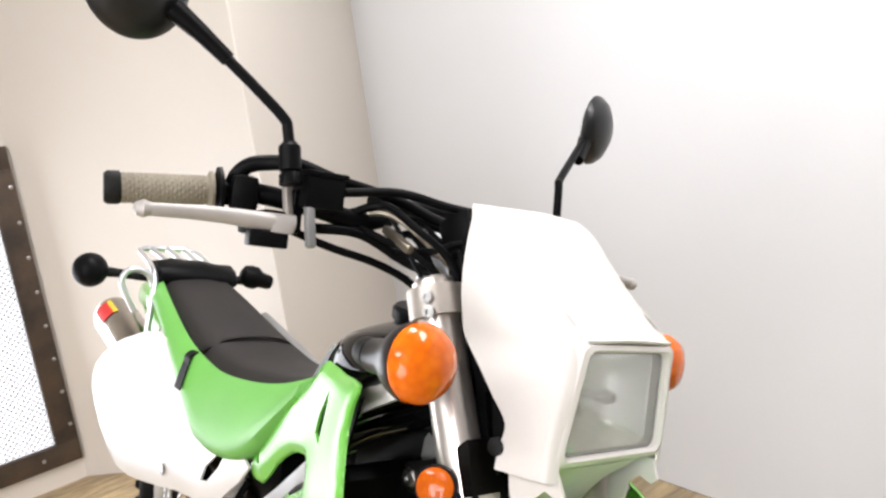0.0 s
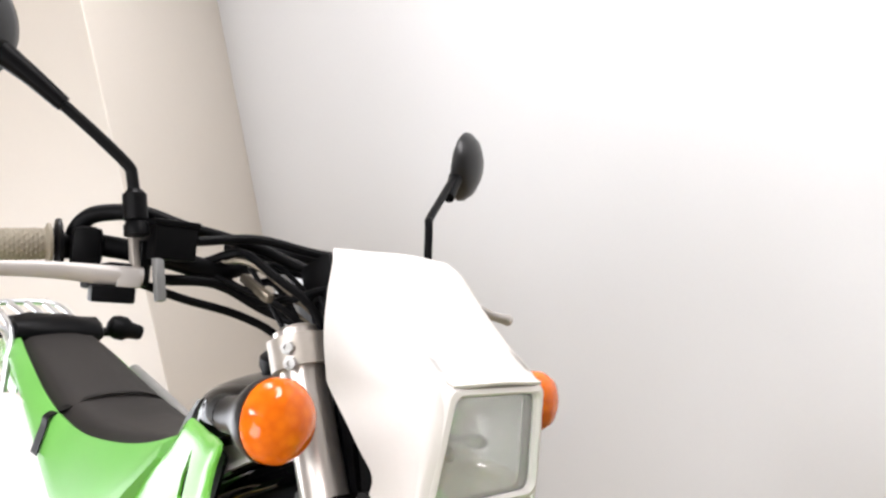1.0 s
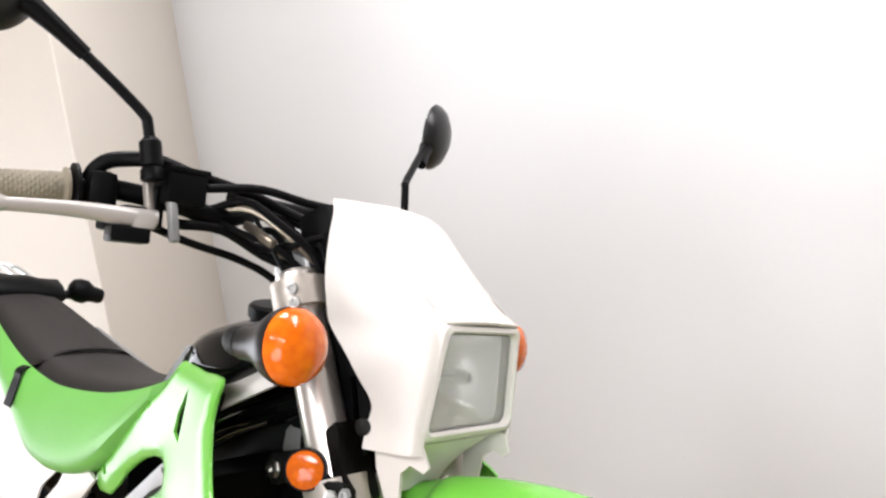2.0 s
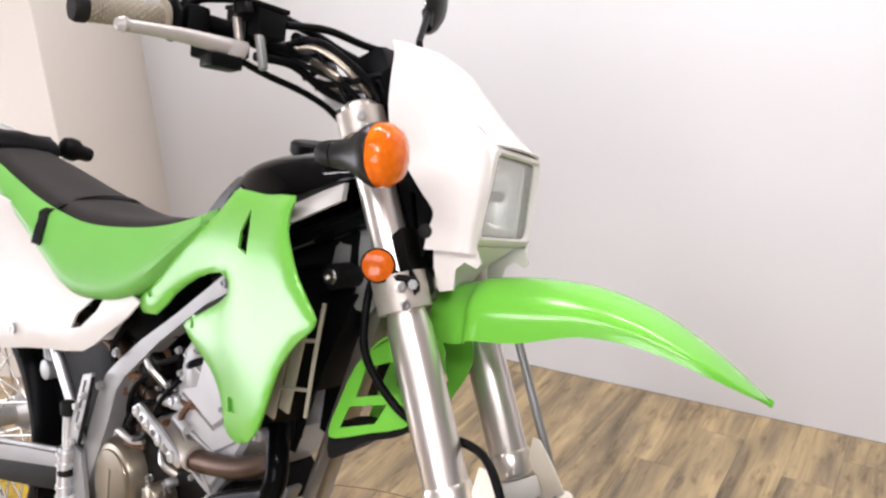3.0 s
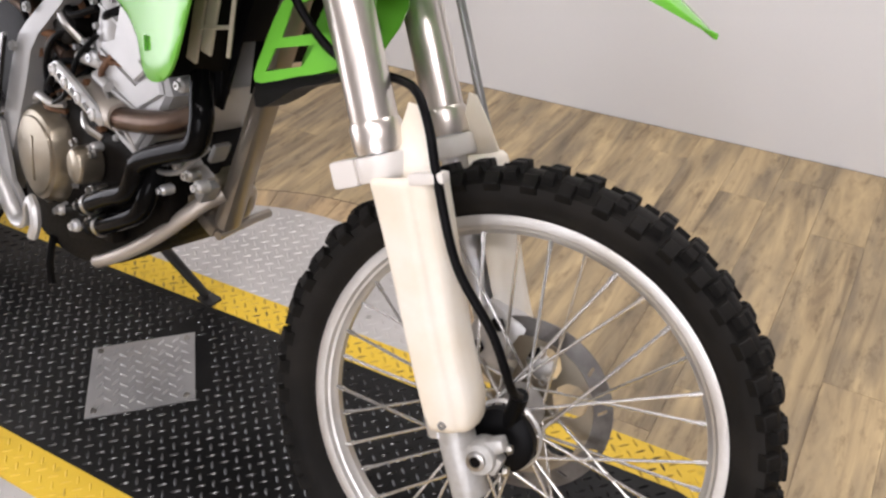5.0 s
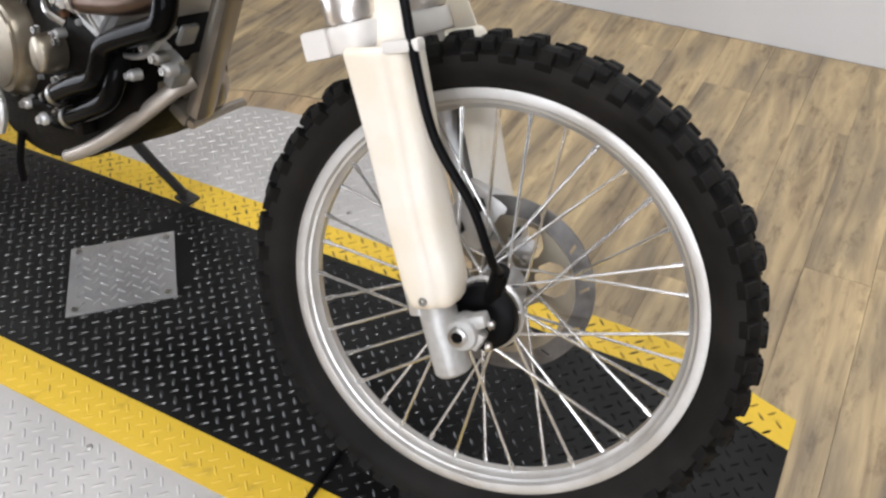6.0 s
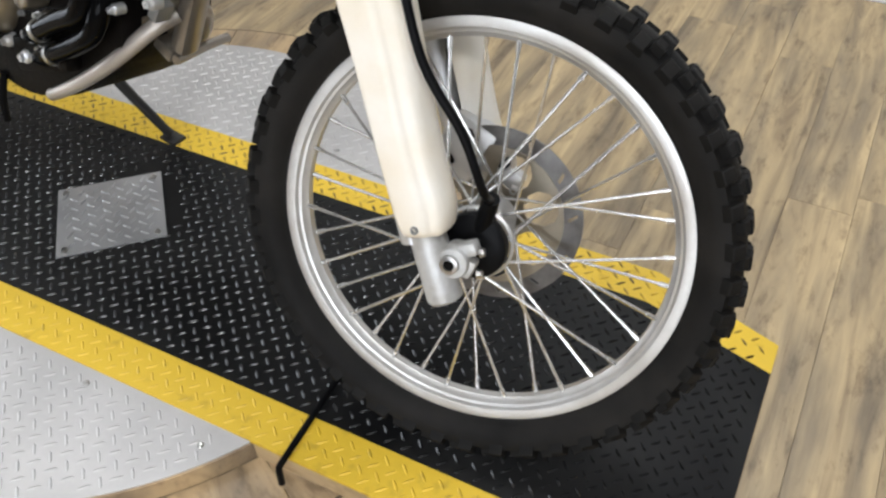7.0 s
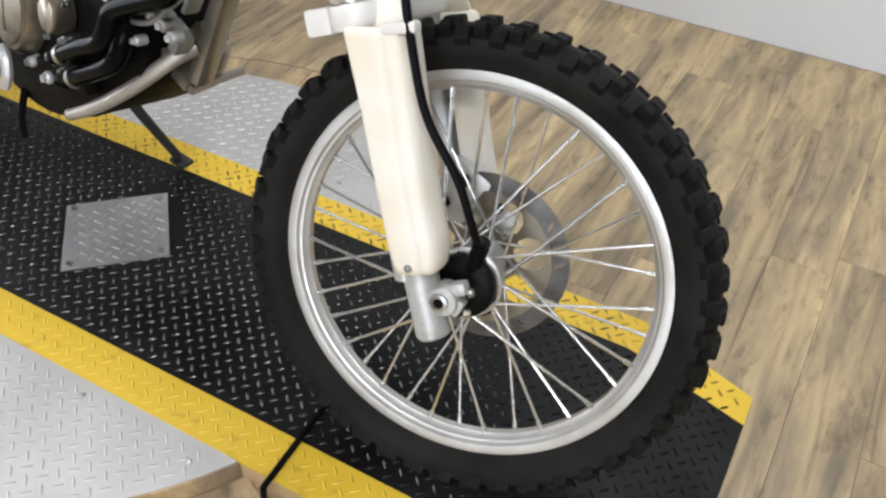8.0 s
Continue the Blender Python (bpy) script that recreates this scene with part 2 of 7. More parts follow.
coords = nt.nodes.new("ShaderNodeTexCoord")
nt.links.new(coords.outputs["Object"], ribs.inputs["Vector"])
patch.inputs["From Min"].default_value, patch.inputs["From Max"].default_value = 0.35, 0.65
patch.inputs["To Min"].default_value, patch.inputs["To Max"].default_value = 0.17, 0.28
nt.links.new(ribs.outputs["Fac"], patch.inputs["Value"])
nt.links.new(patch.outputs["Result"], ribbed.inputs["Fac"])
nt.links.new(both.outputs[0], ribbed.inputs[1])
nt.links.new(flutes.outputs[0], ribbed.inputs[2])
nt.links.new(ribbed.outputs[0], nt.nodes["Material Output"].inputs["Surface"])
REFLECT = material("headlight_reflector", (0.95, 0.95, 0.95), 0.24, 0.75, vary=0.04, scale=14, grain=60)
MIRROR = material("mirror_glass", (0.85, 0.85, 0.86), 0.03, 1.0, vary=0.01)
YELLOW = material("yellow_rubber_edge", (0.67, 0.445, 0.026), 0.5, vary=0.08, scale=34, grain=110, bump=0.12, second=(0.42, 0.27, 0.02), edge=(0.32, 0.42))
MATB = material("black_rubber_mat", (0.0032, 0.0032, 0.0035), 0.5, vary=0.2, scale=3.2, grain=130, bump=0.2, second=(0.018, 0.0177, 0.0172), edge=(0.42, 0.62), spec=0.18)
LUGB = material("black_mat_lugs", (0.009, 0.009, 0.009), 0.22, vary=0.15, scale=12, spec=0.48)
YELLOWD = material("scuffed_yellow_lugs", (0.55, 0.35, 0.02), 0.5, vary=0.14, scale=16, grain=120, second=(0.07, 0.045, 0.010), edge=(0.48, 0.58))
YELLOWL = material("worn_yellow_lugs", (0.67, 0.44, 0.025), 0.5, vary=0.12, scale=26, grain=120, second=(0.20, 0.13, 0.02), edge=(0.34, 0.40))
PLATE = material("diamond_plate", (0.475, 0.46, 0.446), 0.5, 0.15, vary=0.08, scale=5, grain=120, bump=0.06)
PLATEL = material("worn_plate_tread", (0.49, 0.475, 0.46), 0.42, 0.25, vary=0.08, scale=9, grain=120)
PLATE2 = material("galvanised_plate", (0.37, 0.366, 0.362), 0.36, 0.4, vary=0.1, scale=9, grain=140, bump=0.08)
IRON = material("black_iron_frame", (0.040, 0.034, 0.030), 0.5, 0.5, vary=0.25, scale=9, grain=90, bump=0.2, second=(0.10, 0.07, 0.05), edge=(0.5, 0.7))
STANDM = material("black_stand_paint", (0.012, 0.0115, 0.011), 0.4, vary=0.25, scale=14, grain=120, bump=0.2, second=(0.06, 0.052, 0.045), edge=(0.30, 0.40))
PANE = glow("daylight_pane", (0.93, 0.96, 1.0), 1.5)
CYLM = material("silver_engine_paint", (0.43, 0.43, 0.43), 0.38, 0.3, vary=0.06, scale=14, grain=190, bump=0.08)
MESHM = material("mesh_wire", (0.42, 0.42, 0.43), 0.5, 0.2, vary=0.1)
RUST = material("rusty_brown_metal", (0.16, 0.075, 0.035), 0.6, 0.4, vary=0.25, scale=22, grain=140, bump=0.25, second=(0.05, 0.028, 0.018), edge=(0.4, 0.6))
# unseen closing walls, kept dark to cut bounced light
FARWALL = material("far_grey_wall_paint", (0.20, 0.20, 0.20), 0.7, vary=0.05, scale=1.0)
RED = material("red_sticker", (0.62, 0.03, 0.03), 0.4, vary=0.05)
YSTICK = material("yellow_sticker", (0.75, 0.55, 0.05), 0.4, vary=0.05)
PANEL = glow("lamp_diffuser", (1.0, 0.97, 0.93), 4.0)

# ---- mesh helpers ----
V = Vector


def catmull(pts, n=6, closed=False):
    """Points along a smooth curve through pts."""
    p = [V(q) for q in pts]
    m = len(p)
    if m < 3 and not closed:
        return [p[0].lerp(p[-1], i / n) for i in range(n + 1)]
    out = []
    for i in range(m if closed else m - 1):
        a = p[(i - 1) % m] if closed or i else p[0] * 2 - p[1]
        b, c = p[i], p[(i + 1) % m]
        d = p[(i + 2) % m] if closed or i + 2 < m else p[-1] * 2 - p[-2]
        for k in range(n):
            t = k / n
            out.append(0.5 * ((2 * b) + (c - a) * t + (2 * a - 5 * b + 4 * c - d) * t * t + (3 * b - a - 3 * c + d) * t ** 3))
    if not closed:
        out.append(p[-1])
    return out


def box(bm, centre, size, turn=None, bevel=0.0):
    r = bmesh.ops.create_cube(bm, size=1.0)
    m = Matrix.Translation(centre) @ (turn.to_4x4() if turn else Matrix()) @ Matrix.Diagonal((*size, 1))
    bmesh.ops.transform(bm, matrix=m, verts=r["verts"])
    if bevel:
        edges = {e for v in r["verts"] for e in v.link_edges}
        bmesh.ops.bevel(bm, geom=list(edges), offset=bevel, segments=2, affect="EDGES", profile=0.6)
    return bm


def along(a, b):
    """A turn that brings z onto the way from a to b."""
    return (V(b) - V(a)).to_track_quat("Z", "Y").to_matrix()


def rings(bm, loops, caps=True, closed=True):
    """Skin through loops of equally many points."""
    vs = [[bm.verts.new(p) for p in lp] for lp in loops]
    n = len(vs[0])
    for a, b in zip(vs, vs[1:]):
        for i in range(n if closed else n - 1):
            j = (i + 1) % n
            bm.faces.new((a[i], a[j], b[j], b[i]))
    if caps and closed:
        bm.faces.new(vs[0][::-1])
        bm.faces.new(vs[-1])
    return vs


def tube(bm, pts, radius, seg=12, smooth=5, flat=1.0, caps=True):
    """A tube along a smooth curve; radius is one number or one for each given point."""
    path = catmull(pts, smooth) if smooth and len(pts) > 2 else [V(p) for p in pts]
    k = len(path)
    rad = [radius] * k if isinstance(radius, (int, float)) else [float(np.interp(i / (k - 1) * (len(radius) - 1), range(len(radius)), radius)) for i in range(k)]
    up, loops = None, []
    for i, p in enumerate(path):
        d = (path[min(i + 1, k - 1)] - path[max(i - 1, 0)]).normalized()
        if up is None:
            up = d.orthogonal().normalized()
        up = (up - d * up.dot(d)).normalized()
        side = d.cross(up)
        loops.append([p + rad[i] * (math.cos(a) * up + flat * math.sin(a) * side) for a in (2 * math.pi * j / seg for j in range(seg))])
    rings(bm, loops, caps)
    return bm


def turned(bm, profile, centre=(0, 0, 0), axis=(0, 1, 0), seg=32, caps=True):
    """A turned body: profile of (radius, place along the axis)."""
    m = along((0, 0, 0), axis)
    c = V(centre)
    loops = [[c + m @ V((max(r, 1e-4) * math.cos(a), max(r, 1e-4) * math.sin(a), d)) for a in (2 * math.pi * j / seg for j in range(seg))] for r, d in profile]
    rings(bm, loops, caps)
    return bm


def torus_shell(bm, profile, centre, seg=96):
    """A ring round the wheel's axis: a closed profile of (radius, side)."""
    c = V(centre)
    loops = []
    for j in range(seg):
        a = 2 * math.pi * j / seg
        loops.append([c + V((r * math.cos(a), s, r * math.sin(a))) for r, s in profile])
    loops.append(loops[0])
    vs = [[bm.verts.new(p) for p in lp] for lp in loops[:-1]]
    n = len(profile)
    for k in range(seg):
        a, b = vs[k], vs[(k + 1) % seg]
        for i in range(n):
            j = (i + 1) % n
            bm.faces.new((a[i], a[j], b[j], b[i]))
    return bm


def inside(x, z, poly):
    hit = False
    for (x1, z1), (x2, z2) in zip(poly, poly[1:] + poly[:1]):
        if (z1 > z) != (z2 > z) and x < (x2 - x1) * (z - z1) / (z2 - z1) + x1:
            hit = not hit
    return hit


def sheet_panel(bm, outline, thick=0.004, bulge=0.01, roll=0.02, side=-1, step=0.02, holes=(), soft=3, surf=None):
    """A moulded panel: an outline of (x, s, h), bulging outwards, its edges rolled, with holes cut through."""
    pts = catmull(outline, soft, True) if soft > 1 else [V(p) for p in outline]
    tmp = bmesh.new()
    tmp.faces.new([tmp.verts.new((p.x, 0, p.z)) for p in pts])
    lo = V((min(p.x for p in pts), 0, min(p.z for p in pts)))
    hi = V((max(p.x for p in pts), 0, max(p.z for p in pts)))
    cuts = [((x, 0, 0), (1, 0, 0)) for x in np.arange(lo.x + step, hi.x, step)] + [((0, 0, z), (0, 0, 1)) for z in np.arange(lo.z + step, hi.z, step)]
    for hole in holes:
        for (x1, z1), (x2, z2) in zip(hole, hole[1:] + hole[:1]):
            cuts.append(((x1, 0, z1), (z2 - z1, 0, x1 - x2)))
    for co, no in cuts:
        bmesh.ops.bisect_plane(tmp, geom=tmp.verts[:] + tmp.edges[:] + tmp.faces[:], dist=1e-5, plane_co=co, plane_no=V(no).normalized())
    dead = [f for f in tmp.faces if any(inside(f.calc_center_median().x, f.calc_center_median().z, list(h)) for h in holes)]
    if dead:
        bmesh.ops.delete(tmp, geom=dead, context="FACES")
    arr = np.array([(p.x, p.y, p.z) for p in pts])
    tmp.verts.ensure_lookup_table()
    ends = np.roll(arr, -1, 0)
    for v in tmp.verts:
        q = np.array([v.co.x, v.co.z])
        a, b = arr[:, [0, 2]], ends[:, [0, 2]]
        ab = b - a
        t = np.clip(((q - a) * ab).sum(1) / np.maximum((ab ** 2).sum(1), 1e-12), 0, 1)
        dist = np.hypot(*(a + t[:, None] * ab - q).T)
        w = 1 / (dist + 0.01) ** 3
        s = float((w * (arr[:, 1] * (1 - t) + ends[:, 1] * t)).sum() / w.sum())
        if surf:
            s = side * surf(v.co.x, v.co.z)
        v.co.y = s + side * bulge * (1 - math.exp(-float(dist.min()) / roll))
    bmesh.ops.recalc_face_normals(tmp, faces=tmp.faces[:])
    tmp.normal_update()
    index = {v: i for i, v in enumerate(tmp.verts)}
    outer = [bm.verts.new(v.co) for v in tmp.verts]
    inner = [bm.verts.new(v.co + V((0, -side * thick, 0))) for v in tmp.verts]
    for f in tmp.faces:
        ids = [index[v] for v in f.verts]
        bm.faces.new([outer[i] for i in ids])
        bm.faces.new([inner[i] for i in ids[::-1]])
    for e in tmp.edges:
        if len(e.link_faces) == 1:
            i, j = (index[v] for v in e.verts)
            bm.faces.new((outer[i], outer[j], inner[j], inner[i]))
    tmp.free()
    return bm


def loft_sheet(bm, rows, thick=0.004, nu=4, nv=4):
    """A shell through rows of points, smoothed both ways, with thickness."""
    fine = [catmull(r, nv) for r in rows]
    cols = [catmull([r[i] for r in fine], nu) for i in range(len(fine[0]))]
    grid = [[cols[i][j] for i in range(len(cols))] for j in range(len(cols[0]))]
    a, b = len(grid), len(grid[0])
    norm = [[None] * b for _ in range(a)]
    for i in range(a):
        for j in range(b):
            du = grid[min(i + 1, a - 1)][j] - grid[max(i - 1, 0)][j]
            dv = grid[i][min(j + 1, b - 1)] - grid[i][max(j - 1, 0)]
            nn = du.cross(dv)
            norm[i][j] = nn.normalized() if nn.length > 1e-9 else V((0, 0, 1))
    top = [[bm.verts.new(grid[i][j]) for j in range(b)] for i in range(a)]
    low = [[bm.verts.new(grid[i][j] - norm[i][j] * thick) for j in range(b)] for i in range(a)]
    for i in range(a - 1):
        for j in range(b - 1):
            bm.faces.new((top[i][j], top[i + 1][j], top[i + 1][j + 1], top[i][j + 1]))
            bm.faces.new((low[i][j], low[i][j + 1], low[i + 1][j + 1], low[i + 1][j]))
    for i in range(a - 1):
        bm.faces.new((top[i][0], low[i][0], low[i + 1][0], top[i + 1][0]))
        bm.faces.new((top[i][-1], top[i + 1][-1], low[i + 1][-1], low[i][-1]))
    for j in range(b - 1):
        bm.faces.new((top[0][j], top[0][j + 1], low[0][j + 1], low[0][j]))
        bm.faces.new((top[-1][j], low[-1][j], low[-1][j + 1], top[-1][j + 1]))
    return bm


def slab(bm, outline, y0, y1, chamfer=0.006):
    """A flat casting: an (x, h) outline drawn out sideways from y0 to y1, its outer edge chamfered."""
    c = V((sum(p[0] for p in outline) / len(outline), 0, sum(p[1] for p in outline) / len(outline)))
    loops = []
    for y, k in ((y0, 0.0), (y1 + math.copysign(chamfer, y0 - y1), 0.0), (y1, chamfer)):
        loop = []
        for x, h in outline:
            p = V((x, 0, h))
            q = p + (c - p).normalized() * k
            loop.append((q.x, y, q.z))
        loops.append(loop)
    rings(bm, loops)
    return bm


def mirrored(pts):
    return [(x, -s, h) for x, s, h in pts]


PLACE = {}


def part(name, bm, mat, parent=None, label="", at=None, sharp=38.0):
    """One mesh object of its own, under a thing or a part; at is where its own axes stand in the world."""
    at = at if at is not None else (PLACE[parent.name] if parent else Matrix())
    bmesh.ops.recalc_face_normals(bm, faces=bm.faces[:])
    me = bpy.data.meshes.new(name)
    bm.to_mesh(me)
    bm.free()
    me.materials.append(mat)
    me.polygons.foreach_set("use_smooth", [True] * len(me.polygons))
    me.set_sharp_from_angle(angle=radians(sharp))
    ob = new(name, me)
    if parent:
        ob.parent = parent
        ob.matrix_basis = PLACE[parent.name].inverted() @ at
    else:
        ob.matrix_basis = at
    PLACE[ob.name] = at.copy()
    if label:
        ob["label"] = label
    return ob


def bolt(bm, at, axis=(0, -1, 0), r=0.007, h=0.005):
    turned(bm, [(r * 1.25, 0), (r * 1.25, h * 0.3), (r, h * 0.35), (r, h), (r * 0.55, h), (r * 0.5, h * 0.5)], at, axis, 6 if r > 0.004 else 10)
    return bm

# ---- the room ----
FLOOR = -0.046
ROOM = pose(0, 0, 0, 0, 0, -6.22)


def wall(name, label, a, b, mat, z0=FLOOR, z1=2.64, thick=0.12):
    """A wall whose inner face runs from a to b, with the room on its left."""
    a, b = V((*a, 0)), V((*b, 0))
    d = (b - a).normalized()
    out = V((d.y, -d.x, 0))
    bm = bmesh.new()
    lo = [a, b, b + out * thick, a + out * thick]
    rings(bm, [[p + V((0, 0, z0)) for p in lo], [p + V((0, 0, z1)) for p in lo]])
    return tagged(part(name, bm, mat, None, label, ROOM), "", "wall", "", "structure")


wall("wall_back", "smooth white painted wall behind the motorcycle", (3.2, 1.745), (-3.2, 1.745), WALL)
wall("wall_side", "beige painted side wall with a mesh-covered opening", (-3.088, 1.743), (-3.088, -3.2), BEIGE)
wall("wall_behind", "plain grey wall closing the showroom", (-3.088, -3.2), (3.2, -3.2), FARWALL)
wall("wall_far", "plain grey wall closing the showroom's other end", (3.2, -3.2), (3.2, 1.745), FARWALL)
# shop window in the wall behind: frame bars round two bright panes
shop = new("window_2")
shop.matrix_world = ROOM @ pose(0.90, -3.2, 0)
PLACE[shop.name] = shop.matrix_world.copy()
tagged(shop, "tall shop window with two bright panes in a grey frame", "window", "", "structure")
for wx in (-0.55, 0.55):
    bm = bmesh.new()
    box(bm, (wx, 0.006, 1.30), (0.84, 0.008, 1.54))
    part("pane", bm, PANE, shop)
for wx in (-1.0, 0.0, 1.0):
    bm = bmesh.new()
    box(bm, (wx, 0.02, 1.30), (0.07 if wx else 0.24, 0.04, 1.68), None, 0.003)
    part("window_frame", bm, FARWALL, shop)
for wz in (0.50, 2.10):
    bm = bmesh.new()
    box(bm, (0, 0.018, wz), (1.92, 0.036, 0.07), None, 0.003)
    part("window_frame", bm, FARWALL, shop)

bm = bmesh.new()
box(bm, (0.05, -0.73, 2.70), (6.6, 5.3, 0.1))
tagged(part("ceiling", bm, CEIL, None, "plain mid-grey ceiling, unseen, darkened to cut bounced light", ROOM), "", "ceiling", "", "structure")

# boxed-out pier across the corner, its front sweeping out of the side wall to a sharp edge
bm = bmesh.new()
foot = [V((-2.632, 1.760, 0)), V((-3.105, 1.760, 0)), V((-3.105, 0.480, 0))]
foot += [V((-3.091 + 1.004 * k / 14, 0.480 + 0.464 * (1 - (1 - k / 14) ** 2.4), 0)) for k in range(15)] + [V((-2.086, 0.948, 0))]
rings(bm, [[p + V((0, 0, FLOOR + 0.002)) for p in foot], [p + V((0, 0, 2.64)) for p in foot]])
tagged(part("wall_pier", bm, BEIGE, None, "beige painted pier boxed out across the room corner", ROOM), "", "wall", "", "structure")

# ceiling fixtures: shallow trays with a glowing diffuser
for lx, ly, power in LAMPS:
    holder = new("ceiling_light")
    holder.matrix_world = pose(lx, ly, 2.645, 0, 0, -6.2)
    PLACE[holder.name] = holder.matrix_basis.copy()
    tagged(holder, "long grey ceiling light tray with diffuser", "ceiling light", "ceiling lights")
    bm = bmesh.new()
    for sx, sy, wx, wy in ((0, 0.16, 1.26, 0.02), (0, -0.16, 1.26, 0.02), (0.62, 0, 0.02, 0.3), (-0.62, 0, 0.02, 0.3)):
        box(bm, (sx, sy, -0.015), (wx, wy, 0.04))
    part("frame", bm, CEIL, holder)
    bm = bmesh.new()
    box(bm, (0, 0, -0.005), (1.22, 0.30, 0.006))
    part("diffuser", bm, PANEL, holder)

# floor bed under the planks
bm = bmesh.new()
box(bm, (0.05, -0.73, FLOOR - 0.055), (6.6, 5.3, 0.1))
floor = tagged(part("floor", bm, JOINT, None, "weathered oak-look plank floor", ROOM), "", "floor", "", "structure")

# mesh-covered opening on the side wall
opening = new("window_1")
opening.matrix_world = ROOM @ pose(-3.086, 0, 0)
PLACE[opening.name] = opening.matrix_world.copy()
tagged(opening, "bright opening covered by expanded metal mesh in a dark riveted iron frame", "window", "", "structure")
Y0, Y1, Z0, Z1, FW = -1.75, 0.482, 0.046, 1.262, 0.082
for nm, c, s in (("window_frame", (0.014, (Y0 + Y1) / 2, Z0 + FW / 2), (0.028, Y1 - Y0, FW)), ("window_frame", (0.014, (Y0 + Y1) / 2, Z1 - FW / 2), (0.028, Y1 - Y0, FW)),
                 ("window_frame", (0.014, Y1 - FW / 2, (Z0 + Z1) / 2), (0.028, FW, Z1 - Z0 - 2 * FW)), ("window_frame", (0.014, Y0 + FW / 2, (Z0 + Z1) / 2), (0.028, FW, Z1 - Z0 - 2 * FW))):
    bm = bmesh.new()
    box(bm, c, s, None, 0.002)
    fr = part(nm, bm, IRON, opening)
    long_y = s[1] > s[2]
    for k in range(8):
        f = (k + 0.35) / 8 - 0.5 + 0.02
        p = (0.028, c[1] + (f * s[1] if long_y else FW * 0.3), c[2] + (0 if long_y else f * s[2]))
        bm = bmesh.new()
        turned(bm, [(0.008, 0), (0.007, 0.003), (0.003, 0.005)], p, (1, 0, 0), 10)
        part("rivet", bm, STEEL, fr)
bm = bmesh.new()
y, gap = Y0 + FW, 0.023
span = Z1 - Z0 - 2 * FW
n_y = int((Y1 - Y0 - 2 * FW) / gap)
for k in range(-int(span / gap), n_y + 1):
    for sgn in (1, -1):
        a = Y0 + FW + k * gap if sgn > 0 else Y1 - FW - k * gap
        t0, t1 = 0.0, span
        b = a + sgn * span
        lo, hi = Y0 + FW, Y1 - FW
        if sgn > 0:
            t0, t1 = max(0, lo - a), min(span, hi - a)
        else:
            t0, t1 = max(0, a - hi), min(span, a - lo)
        if t1 - t0 > 0.01:
            p, q = V((0.010, a + sgn * t0, Z0 + FW + t0)), V((0.010, a + sgn * t1, Z0 + FW + t1))
            d = (q - p).normalized().cross(V((1, 0, 0))) * 0.0019
            f = [p - d, p + d, q + d, q - d]
            rings(bm, [[v for v in f], [v + V((0.002, 0, 0)) for v in f]])
part("mesh_screen", bm, MESHM, opening, "expanded metal mesh")
bm = bmesh.new()
box(bm, (0.003, (Y0 + Y1) / 2, (Z0 + Z1) / 2), (0.004, Y1 - Y0 - 2 * FW, span))
part("pane", bm, PANE, opening, "bright white pane behind the mesh")

# ---- the display turntable ----
DISC_C, DISC_R = V((-0.7975, 0.256, 0)), 0.629
MATM = pose(-0.5, 0.2165, 0, 0, 0, -5.6)
M_HALF, M_IN = 0.305, 0.227


def lug(bm, x, y, z, ang, ln=0.013, wd=0.0034, ht=0.0013):
    """One raised tread bar: a low tapered ridge."""
    c, s = math.cos(ang), math.sin(ang)

    def at(u, v, w):
        return bm.verts.new((x + u * c - v * s, y + u * s + v * c, z + w))
    base = [at(-ln, 0, 0), at(-ln * 0.5, -wd, 0), at(ln * 0.5, -wd, 0), at(ln, 0, 0), at(ln * 0.5, wd, 0), at(-ln * 0.5, wd, 0)]
    top = [at(-ln * 0.55, 0, ht), at(ln * 0.55, 0, ht)]
    a, b, c2, d, e, f = base
    p, q = top
    for face in ((a, b, p), (b, c2, q, p), (c2, d, q), (d, e, q), (e, f, p, q), (f, a, p)):
        bm.faces.new(face)


def lugs(bm, keep, z, x0, x1, y0, y1, pitch, ang=0.0, **kw):
    """Tread bars over a rectangle: rows of bars that lean one way, then rows between them that lean the other way."""
    c, s = math.cos(ang), math.sin(ang)
    for j, v in enumerate(np.arange(y0, y1, pitch / 2)):
        for u in np.arange(x0 + (pitch / 2 if j % 2 else 0.0), x1, pitch):
            x, y = (u * c - v * s, u * s + v * c) if ang else (u, v)
            if keep(x, y):
                lug(bm, x, y, z(x, y) if callable(z) else z, ang + (math.pi / 4 if j % 2 else -math.pi / 4), **kw)


turntable = new("turntable")
turntable.matrix_world = Matrix.Translation(DISC_C)
PLACE[turntable.name] = turntable.matrix_world.copy()
tagged(turntable, "round display turntable of bright diamond plate with a wooden skirt", "turntable")
bm = bmesh.new()
turned(bm, [(DISC_R - 0.004, -0.012), (DISC_R, -0.010), (DISC_R, -0.004), (DISC_R - 0.002, -0.003)], (0, 0, 0), (0, 0, 1), 160)
mat_inv = MATM.inverted() @ Matrix.Translation(DISC_C)


def on_plate(x, y):
    q = mat_inv @ V((x, y, 0))
    return x * x + y * y < (DISC_R - 0.016) ** 2 and abs(q.y) > M_HALF + 0.008


